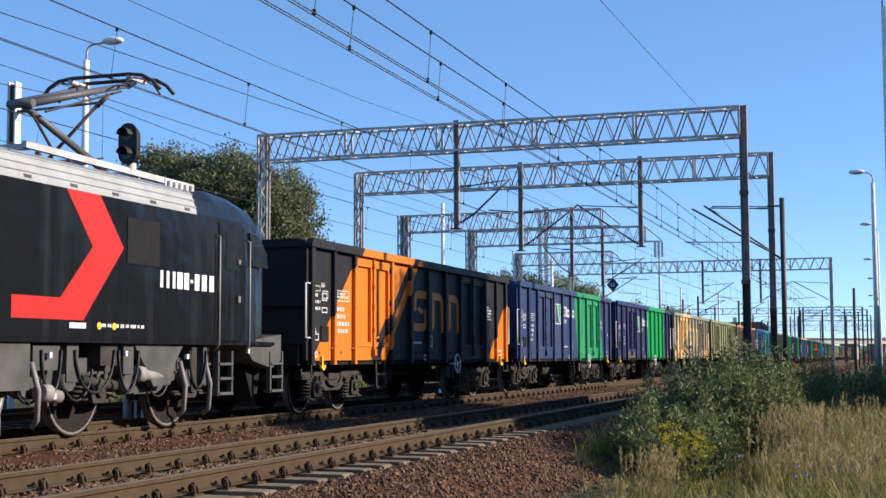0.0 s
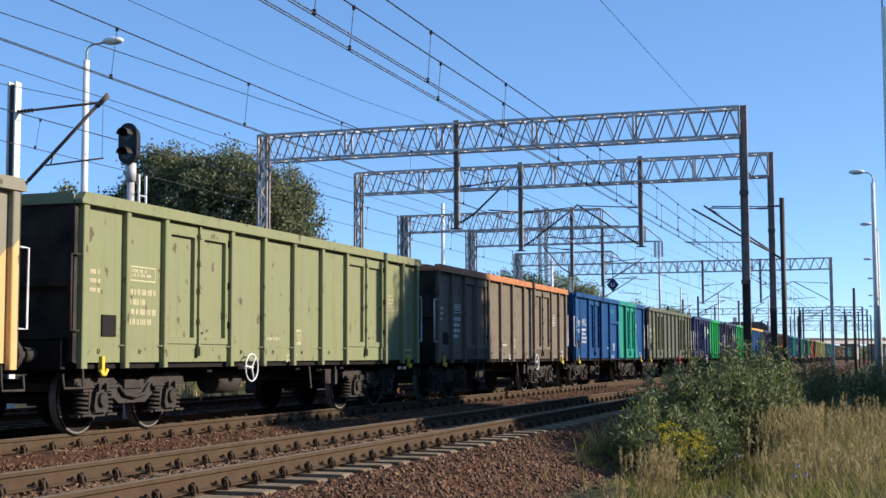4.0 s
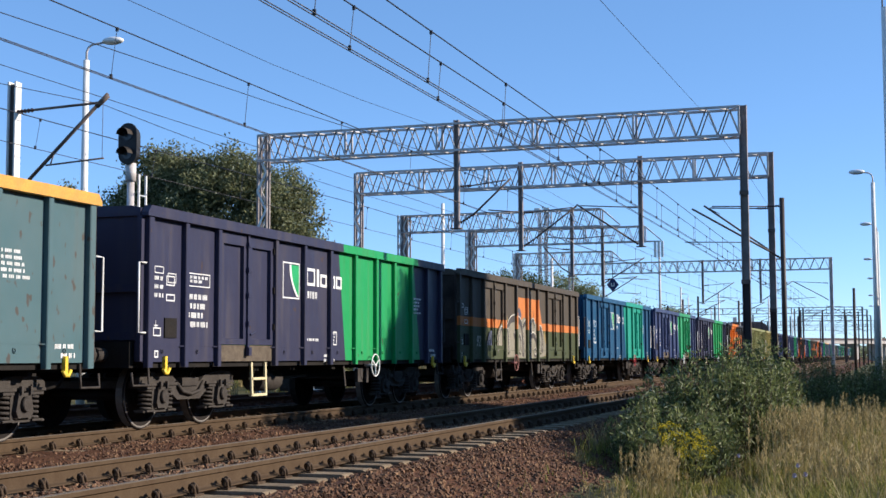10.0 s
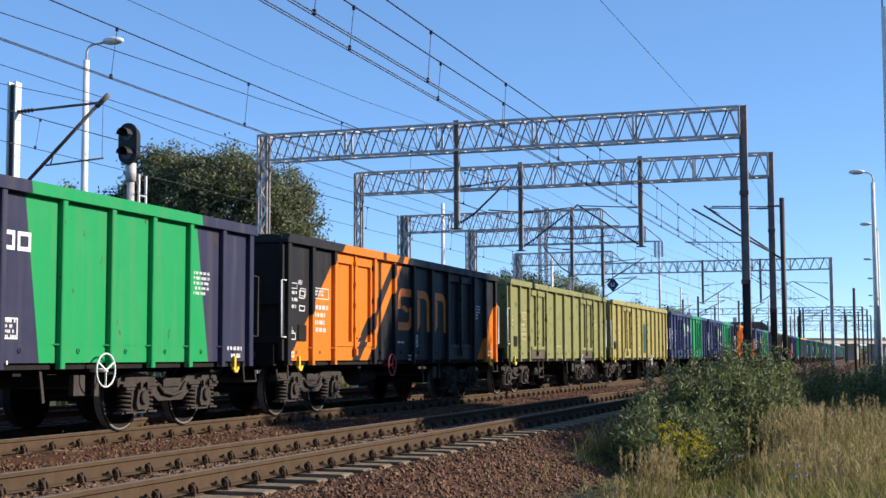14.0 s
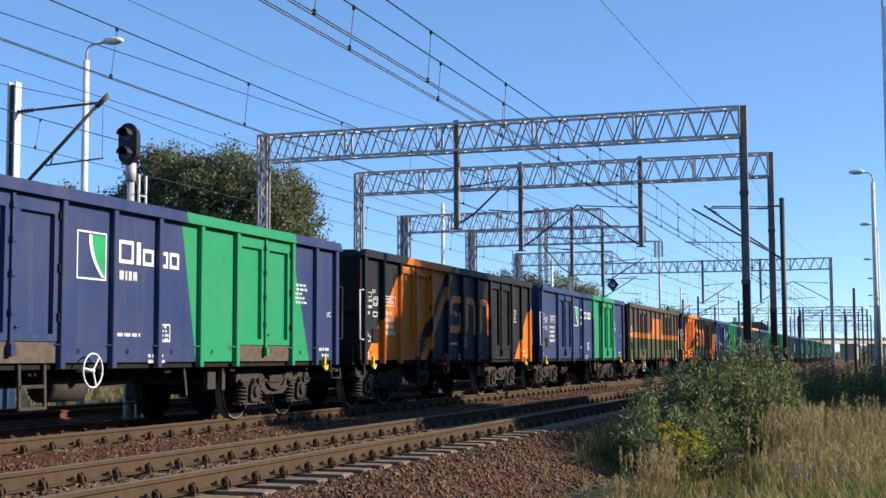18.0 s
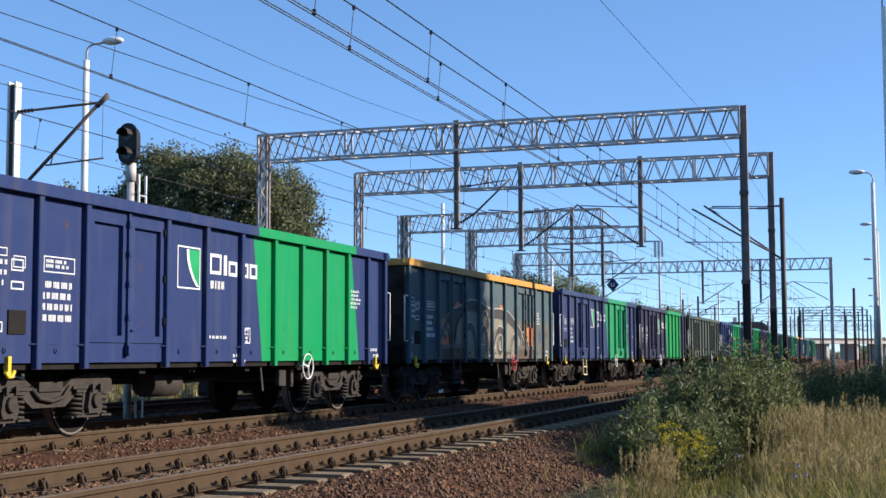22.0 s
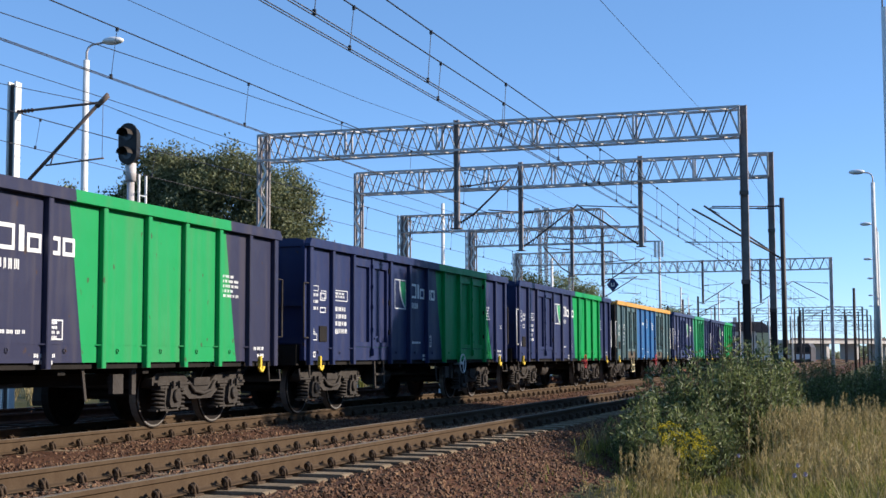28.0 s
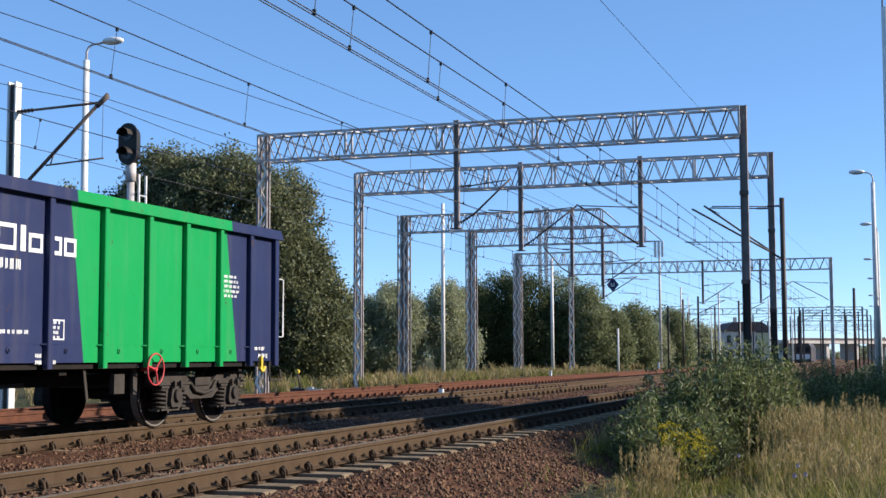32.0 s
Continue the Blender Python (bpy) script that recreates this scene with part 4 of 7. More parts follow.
def rail_profile():
    return [(-0.036, -0.004), (-0.030, 0.0), (0.030, 0.0), (0.036, -0.004), (0.036, -0.036), (0.012, -0.048), (0.009, -0.135), (0.03, -0.150), (0.075, -0.160), (0.075, -0.172), (-0.075, -0.172), (-0.075, -0.160), (-0.03, -0.150), (-0.009, -0.135), (-0.012, -0.048), (-0.036, -0.036)]


def build_tracks():
    for i, (x, side, sl, y0, y1) in enumerate(((T1, RAIL_SIDE, SLEEPER, 4.3, 88), (T2, RAIL_SIDE, SLEEPER, 8.2, 88), (T3, RAIL_RUST, WOOD_SLEEPER, 24, 78))):
        track = thing("track_%d" % (i + 1), pose(x, 0, 0), ("railway track with worn brown rails on concrete sleepers", "railway track with worn brown rails on concrete sleepers", "rusty siding track on dark wooden sleepers")[i], "railway track", kind="structure")
        for s in (-1, 1):
            bm = bmesh.new()
            prism(bm, [(u + s * 0.7535, v) for u, v in rail_profile()], -650, 1300, "y")
            part("rail", bm, side, track, "long steel rail")
            if i < 2:
                bm = bmesh.new()
                bx(bm, s * 0.7535 - 0.027, s * 0.7535 + 0.033, -650, 1300, -0.001, 0.0025)
                part("running_surface", bm, RAIL_TOP, track, "polished top of the rail")
        def sleeper(bm):
            prism(bm, [(-1.30, -0.30), (-1.30, -0.205), (-1.27, -0.19), (-0.5, -0.185), (0.0, -0.21), (0.5, -0.185), (1.27, -0.19), (1.30, -0.205), (1.30, -0.30)], -0.13, 0.13, "y")
        me = shared(("sleeper", sl.name), sleeper, sl, 0.012)
        n = int((y1 - y0) / 0.6)
        for j in range(n):
            o = part("sleeper", me, None, track)
            o.location = (random.uniform(-0.02, 0.02), y0 + j * 0.6, random.uniform(-0.006, 0.004))
        bm = bmesh.new()
        for j in list(range(int(1200 / 0.6))):
            y = y1 + 0.3 + j * 0.6 if j < 900 else y0 - (j - 899) * 0.6
            if y < 520 and y > -60:
                bx(bm, -1.3, 1.3, y - 0.12, y + 0.12, -0.3, -0.19)
        tagged(part("far_sleepers", bm, sl, track, "sleepers further along"), kind="stuff")
        # rail fastenings: ribbed plate, spring loop, bolt
        def clip(bm):
            for s in (-1, 1):
                ring_of(bm, (s * 0.115, 0.015, -0.125), (0.45, 0.85, 0.3), 0.046, 0.015, 9, 4)
                ring_of(bm, (s * 0.125, -0.055, -0.125), (0.45, 0.85, 0.3), 0.040, 0.014, 9, 4)
                tube(bm, (s * 0.12, -0.02, -0.18), (s * 0.12, -0.02, -0.085), 0.03, 0.026, 6)
                bx(bm, s * 0.12 - 0.05, s * 0.12 + 0.05, -0.08, 0.08, -0.186, -0.168)
        me = shared(("rail_fastening",), clip, CLIP)
        far = i == 2
        for j in range(0 if far else (75 if i == 0 else 65)):
            for s in (-1, 1):
                o = part("rail_fastening", me, None, track)
                o.location = (s * 0.7535, y0 + (4 if i == 0 else 6) * 0.6 + j * 0.6, 0)
        if far:
            bm = bmesh.new()
            for j in range(90):
                for s in (-1, 1):
                    u = s * 0.7535
                    for d in (-1, 1):
                        bx(bm, u + d * 0.12 - 0.04, u + d * 0.12 + 0.04, y0 + j * 0.6 - 0.06, y0 + j * 0.6 + 0.06, -0.186, -0.10)
            tagged(part("screw_fastenings", bm, RAIL_RUST, track, "rusty rail screws and plates"), kind="stuff")


def scatter_stones():
    rng = np.random.default_rng(4)
    base = np.array([(1, 0, -0.3), (-0.5, 0.85, -0.3), (-0.5, -0.85, -0.3), (0.35, 0.5, 0.5), (-0.75, 0.05, 0.45), (0.4, -0.55, 0.55)])
    tri = np.array([(0, 3, 5), (0, 1, 3), (1, 4, 3), (1, 2, 4), (2, 5, 4), (2, 0, 5), (3, 4, 5), (0, 2, 1)])
    zones = ((-5.25, -3.35, 7, 24, 9500, 0.030), (-7.25, -5.85, 8, 30, 5600, 0.030), (-9.95, -7.9, 9, 34, 7500, 0.028), (-5.3, -3.6, 24, 45, 2600, 0.034), (-14.4, -9.6, 15, 45, 7500, 0.03), (-18.0, -14.2, 24, 60, 3500, 0.035), (-10.0, -7.7, 34, 60, 1800, 0.035))
    V, F, k = [], [], 0
    for x0, x1, y0, y1, n, r in zones:
        x, y = rng.uniform(x0, x1, n), y0 + (y1 - y0) * rng.uniform(0, 1, n) ** 1.4
        dip = np.minimum(np.abs(x + 13.45), np.abs(x + 8.82))
        z = -0.225 - np.maximum(0, x + 4.9) * 0.285 - np.where(dip < 0.6, 0.10 * (1 - dip / 0.6), 0)
        z = z + np.where((np.abs(x - T1) < 0.68) | (np.abs(x - T2) < 1.45), 0.028, 0)
        keep = np.ones(n, bool)
        for t in (T1, T2, T3):
            for s in (-1, 1):
                keep &= np.abs(x - t - s * 0.7535) > 0.11
        x, y, z = x[keep], y[keep], z[keep]
        for a, b, c in zip(x, y, z):
            q = np.array(Euler(rng.uniform(0, 6.28, 3)).to_matrix())
            s = r * rng.uniform(0.6, 1.35)
            V.append((base * (1, rng.uniform(0.7, 1), rng.uniform(0.6, 1))) @ q * s + (a, b, c + s * 0.25))
            F.append(tri + k)
            k += 6
    me = poly_mesh("ballast_stones", np.concatenate(V).tolist(), np.concatenate(F).tolist(), stone_material())
    tagged(new("ballast_stones", me), "loose reddish crushed stones between the rails", "stones", kind="stuff")


# ---- overhead line ----
def lattice_beam(g, x0, x1, z0, z1, depth, panel, material, tail=0.0):
    """Four chords and zigzag bracing on both faces, with a frame at each end."""
    for z in (z0, z1):
        for y in (-depth / 2, depth / 2):
            bm = bmesh.new()
            bar(bm, (x0, y, z), (x1, y, z), 0.068, 0.068)
            part("chord", bm, material, g, bevel=0.006)
    n = max(2, round((x1 - x0) / panel))
    w = (x1 - x0) / n / 2
    # rising braces dark, falling ones pale: shaded and sunlit bars put into the colour
    shaded_rise = shared(("brace", round(w, 3), "up"), lambda bm: bar(bm, (0, 0, z0), (w, 0, z1), 0.024, 0.034), GALV_DARK)
    lit_fall = shared(("brace", round(w, 3), "down"), lambda bm: bar(bm, (0, 0, z1), (w, 0, z0), 0.024, 0.034), GALV)
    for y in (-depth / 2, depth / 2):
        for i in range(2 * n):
            part("brace", lit_fall if i % 2 else shaded_rise, None, g).location = (x0 + w * i, y, 0)
    bm = bmesh.new()
    for i in range(n + 1):
        a = x0 + (x1 - x0) * i / n
        for z in (z0, z1):
            bar(bm, (a, -depth / 2, z), (a + (x1 - x0) / n / 2 * (1 if i < n else -1), depth / 2, z), 0.04, 0.04)
    tagged(part("cross_lacing", bm, material, g, "thin bars across the beam"), kind="stuff")
    for u in np.linspace(x0, x1, max(2, int((x1 - x0) / 2.6) + 1)):
        for y in (-depth / 2, depth / 2):
            bm = bmesh.new()
            bar(bm, (u, y, z0), (u, y, z1), 0.06, 0.06)
            part("frame_bar", bm, material, g)
    if tail:
        bm = bmesh.new()
        for y in (-depth / 2, depth / 2):
            bar(bm, (x1, y, z1), (x1 + tail, 0, z0 + 0.05), 0.05)
            bar(bm, (x1, y, z0), (x1 + tail, 0, z0), 0.05)
        part("tail_frame", bm, material, g)


def lattice_mast(g, x, z0, z1, w, d, material, y=0.0):
    for s in (-1, 1):
        for f in (-1, 1):
            bm = bmesh.new()
            bx(bm, x + s * w / 2 - 0.03, x + s * w / 2 + 0.03, y + f * (d / 2 - 0.04) - 0.04, y + f * (d / 2 - 0.04) + 0.04, z0, z1)
            part("mast_leg", bm, GALV_MID, g, bevel=0.008)
    bm = bmesh.new()
    n = max(3, round((z1 - z0) / 0.62))
    for f in (-d / 2, d / 2):
        for i in range(n):
            a, b = z0 + (z1 - z0) * i / n, z0 + (z1 - z0) * (i + 1) / n
            p = (-1, 1) if i % 2 else (1, -1)
            bar(bm, (x + p[0] * w / 2, y + f, a), (x + p[1] * w / 2, y + f, b), 0.02, 0.075)
    tagged(part("mast_lacing", bm, WHITE if material is GALV else material, g, "pale diagonal bars on the mast"), kind="stuff")


def h_mast(g, x, z0, z1, w, d, material, y=0.0):
    bm = bmesh.new()
    t = 0.016
    bx(bm, x - w / 2, x - w / 2 + t, y - d / 2, y + d / 2, z0, z1)
    bx(bm, x + w / 2 - t, x + w / 2, y - d / 2, y + d / 2, z0, z1)
    bx(bm, x - w / 2 + t, x + w / 2 - t, y - 0.006, y + 0.006, z0, z1)
    part("mast", bm, material, g, "rolled steel mast")


def painted_mast(g, x, z0, zp, z1, w, d):
    """A rolled mast, galvanised above and tarred dark towards its foot."""
    h_mast(g, x, zp, z1, w, d, GALV_MID)
    h_mast(g, x, z0, zp - 0.003, w, d, MAST_BROWN)
    for z in (zp, (zp + z1) / 2):
        bm = bmesh.new()
        bx(bm, x - w / 2 - 0.02, x + w / 2 + 0.02, -d / 2 - 0.025, -d / 2 - 0.003, z - 0.06, z + 0.06)
        part("clamp", bm, GALV_DARK, g, "bolted steel clamp")


def arms(g, tubes, insulators):
    """Tubes (x0, z0, x1, z1, radius) and ribbed insulators (x0, z0, x1, z1) of a bracket, across the line."""
    for x0, za, x1, zb, r in tubes:
        bm = bmesh.new()
        tube(bm, (x0, 0, za), (x1, 0, zb), r, None, 8)
        part("bracket_tube", bm, GALV_DARK, g)
    for x0, za, x1, zb in insulators:
        bm = bmesh.new()
        insulator(bm, (x0, 0, za), (x1, 0, zb))
        part("insulator", bm, CERAMIC, g, "ribbed brown insulator")


def drop_post(g, x, z0, z1):
    bm = bmesh.new()
    prism(bm, [(x + a, b) for a, b in ((-0.08, -0.08), (-0.035, -0.08), (-0.035, -0.02), (0.035, -0.02), (0.035, -0.08), (0.08, -0.08), (0.08, 0.08), (0.035, 0.08), (0.035, 0.02), (-0.035, 0.02), (-0.035, 0.08), (-0.08, 0.08))], z0, z1, "z")
    part("drop_post", bm, GALV_MID, g, "hanging steel post")
    bm = bmesh.new()
    bx(bm, x - 0.16, x + 0.16, -0.14, 0.14, z0 - 0.03, z0 - 0.002)
    part("foot_plate", bm, GALV_DARK, g)


def insulator(bm, p, q, r=0.055, n=5):
    p, q = Vector(p), Vector(q)
    for i in range(n):
        a, b = p.lerp(q, i / n), p.lerp(q, (i + 0.6) / n)
        tube(bm, a, b, r, r * 0.5, 8)
    tube(bm, p, q, r * 0.45, None, 6)


def cantilever(g, mx, tx, low, high, contact):
    """The hinged arm from a post at mx to the wire at tx: tube, stay and registration arm."""
    s = 1 if tx > mx else -1
    for nm, p, q, r in (("arm_tube", (mx + s * 0.55, 0, low + (high - low) * 0.2), (tx + s * 0.15, 0, high + 0.05), 0.032), ("stay_tube", (mx + s * 0.5, 0, high - 0.12), (tx, 0, high), 0.02), ("registration_arm", (mx + s * 1.0, 0.02, contact + 0.22), (tx + s * 0.4, 0.02, contact + 0.12), 0.018)):
        bm = bmesh.new()
        tube(bm, p, q, r, None, 8)
        part(nm, bm, GALV_DARK, g)
    for p, q in (((mx + s * 0.12, 0, low), (mx + s * 0.55, 0, low + (high - low) * 0.2)), ((mx + s * 0.12, 0, high - 0.14), (mx + s * 0.5, 0, high - 0.12))):
        bm = bmesh.new()
        insulator(bm, p, q)
        part("insulator", bm, CERAMIC, g, "ribbed brown insulator")
    bm = bmesh.new()
    chain(bm, [(tx + s * 0.4, 0.02, contact + 0.12), (tx - s * 0.2, 0.02, contact + 0.14), (tx, 0.02, contact + 0.01)], 0.012)
    part("steady_arm", bm, GALV, g)


def gantry(y, label):
    return thing("catenary_gantry", pose(0, y, 0), label, "gantry", "gantries over the tracks")


def build_gantries():
    full = "grey galvanised lattice gantry carrying the overhead line"
    half = "grey lattice cantilever gantry on a twin-leg mast"
    g = gantry(38.69, full)
    lattice_beam(g, -19.06, -3.85, 7.31, 8.13, 0.55, 0.62, GALV)
    lattice_mast(g, -18.98, -0.4, 8.18, 0.30, 0.28, GALV)
    painted_mast(g, -3.76, -0.7, 3.1, 8.2, 0.22, 0.22)
    drop_post(g, -12.42, 4.93, 8.28)
    cantilever(g, -12.42, -10.85, 5.1, 6.35, 5.24)
    g = gantry(48.40, full)
    lattice_beam(g, -19.6, -3.85, 7.38, 8.20, 0.55, 0.62, GALV)
    lattice_mast(g, -19.6, -0.4, 8.22, 0.26, 0.28, GALV)
    painted_mast(g, -3.78, -0.7, 2.6, 8.26, 0.22, 0.22)
    drop_post(g, -13.0, 5.0, 8.35)
    drop_post(g, -8.45, 5.02, 8.35)
    cantilever(g, -13.0, -11.0, 5.15, 6.55, 5.24)
    cantilever(g, -8.45, -10.7, 5.1, 6.6, 5.24)
    arms(g, [(-4.3, 5.05, -6.15, 6.42, 0.034), (-4.3, 6.25, -5.95, 6.33, 0.022), (-4.73, 5.05, -6.86, 5.12, 0.018), (-5.95, 6.3, -5.6, 6.1, 0.015), (-6.86, 5.12, -6.3, 5.0, 0.012)], [(-3.88, 4.74, -4.3, 5.05), (-3.88, 6.24, -4.3, 6.25)])
    for y, x0, x1, drop, zt in ((64.0, -23.5, -13.1, -14.6, 8.2), (73.4, -22.8, -12.6, -15.0, 8.2), (90.2, -24.6, -17.8, -18.4, 8.2)):
        g = gantry(y, half)
        lattice_beam(g, x0, x1, zt - 0.85, zt, 0.55, 0.62, GALV, 0.9)
        for s in (-0.15, 0.15):
            lattice_mast(g, x0 + 0.1 + s, -0.4, zt + 0.05, 0.22, 0.5, GALV)
        drop_post(g, drop, 4.95, zt + 0.1)
        cantilever(g, drop, -15.9 if y < 70 else drop + 2.2, 5.1, 6.4, 5.12)
    g = gantry(102.3, full)
    lattice_beam(g, -23.5, -3.9, 7.4, 8.22, 0.55, 0.7, GALV)
    lattice_mast(g, -23.45, -0.4, 8.25, 0.30, 0.28, GALV)
    h_mast(g, -3.8, -0.7, 8.28, 0.24, 0.24, GALV)
    drop_post(g, -13.2, 5.0, 8.3)
    drop_post(g, -8.9, 5.0, 8.3)
    cantilever(g, -13.2, -11.0, 5.15, 6.5, 5.24)
    cantilever(g, -8.9, -6.7, 5.15, 6.5, 5.1)
    cantilever(g, -3.9, -6.4, 5.1, 6.5, 5.1)
    for y, x0, x1 in ((215, -30, -3.5), (228, -13.5, -3.0), (262, -16, -2.8), (300, -36, -2.5), (360, -44, -2)):
        g = gantry(y, "distant steel gantry over the station tracks")
        lattice_beam(g, x0, x1, 7.6, 8.5, 0.6, 2.0, GALV_DARK)
        for x in np.linspace(x0, x1, 4):
            h_mast(g, float(x), -0.5, 8.5, 0.25, 0.25, GALV_DARK)


def wire_line(name, pts, r=0.009, label="thin dark feeder wire above the tracks"):
    bm = bmesh.new()
    chain(bm, pts, r, 5)
    return lone(name, bm, WIRE, label, "wire", "overhead wires")


def build_wires():
    ys = [-80, -20, 38.69, 102, 165, 230, 300, 380]
    def sag(y, z, s):
        for a, b in zip(ys, ys[1:]):
            if a <= y <= b:
                f = (y - a) / (b - a)
                return z - s * 4 * f * (1 - f)
        return z
    fine = [-80 + 4 * i for i in range(116)]
    for x, zm, zc, twin, first, step in ((T2, 6.18, 5.24, True, 17.4, 4.45), (-6.3, 5.95, 5.03, True, 14.2, 4.1), (-6.8, 5.92, 5.15, True, 16.5, 3.75), (T3, 5.85, 5.12, False, 26.6, 4.4)):
        c = thing("catenary", pose(x, 0, 0), "messenger and contact wires with droppers above a track", "overhead line", "overhead wires")
        bm = bmesh.new()
        chain(bm, [(0, y, sag(y, zm, 0.14)) for y in fine], 0.011, 5)
        part("messenger_wire", bm, WIRE, c)
        for d in (-0.028, 0.028) if twin else (0,):
            bm = bmesh.new()
            chain(bm, [(d, y, zc) for y in (-80, 380)], 0.008, 5)
            part("contact_wire", bm, WIRE, c)
        for y in np.arange(first - 3 * step, 110, step):
            bm = bmesh.new()
            top = sag(y, zm, 0.14)
            tube(bm, (0, y - 0.05, zc), (0, y + 0.1, top), 0.006, None, 4)
            bx(bm, -0.02, 0.02, y - 0.065, y - 0.035, zc - 0.01, zc + 0.06)
            bx(bm, -0.02, 0.02, y + 0.085, y + 0.115, top - 0.05, top + 0.012)
            part("dropper", bm, WIRE, c)
    wire_line("feeder_wire", [(-17, y, sag(y, 7.05, 0.1)) for y in fine])
    wire_line("feeder_wire", [(-16.2, -20, 5.8), (-16.2, 10, 6.0), (-16.2, 21.5, 6.32), (-16.2, 25.05, 6.55), (-16.2, 27.3, 6.46), (-16.2, 30.8, 6.34), (-16.2, 38.7, 6.3), (-16.2, 64, 6.5), (-16.2, 102, 6.3)], 0.008)
    wire_line("feeder_wire", [(-13.3, -20, 5.6), (-13.3, 17.6, 6.51), (-13.3, 28, 6.86), (-13.3, 38.7, 7.3), (-13.3, 102, 7.5)], 0.009)
    wire_line("feeder_wire", [(-13.3, -20, 7.9), (-13.3, 10, 7.7), (-13.3, 21.4, 7.68), (-13.3, 27.5, 7.75), (-13.3, 33, 7.93), (-13.3, 38.5, 8.2), (-13.3, 70, 7.6), (-13.3, 102, 8.2)], 0.007)
    wire_line("feeder_wire", [(-5.0, -20, 8.0), (-5.0, 10, 7.65), (-5.0, 24.5, 7.76), (-5.0, 38.6, 8.2), (-5.0, 48.4, 8.2), (-5.0, 75, 7.6), (-5.0, 102, 8.2)], 0.006)


# ---- posts, lamps, signal ----
def lamp_post(x, y, z0, h, arm, name_label, r=0.075):
    p = thing("street_lamp", pose(x, y, z0), name_label, "lamp post", "lamp posts")
    bm = bmesh.new()
    tube(bm, (0, 0, -0.2), (0, 0, h), r * 1.5, r, 12)
    part("pole", bm, CONCRETE, p, "tapered pale concrete pole", 0)
    bm = bmesh.new()
    s = 1 if arm > 0 else -1
    chain(bm, [(0, 0, h - 0.1), (0, 0, h + 0.2), (s * 0.05, 0, h + 0.32), (s * 0.16, 0, h + 0.39), (arm * 0.6, 0, h + 0.42)], 0.028, 8)
    part("arm", bm, GALV, p, "bent steel arm")
    bm = bmesh.new()
    bmesh.ops.create_uvsphere(bm, u_segments=14, v_segments=8, radius=1.0, matrix=Matrix.Translation((arm * 0.8, 0, h + 0.44)) @ Matrix.Diagonal((0.31, 0.15, 0.10, 1)))
    for f in bm.faces:
        f.smooth = True
    part("lamp_head", bm, WHITE, p, "pale oval luminaire")
    return p


VISOR = mat("visor_faded_black", (0.06, 0.05, 0.04), 0.7, alt=(0.04, 0.034, 0.028), scale=8)


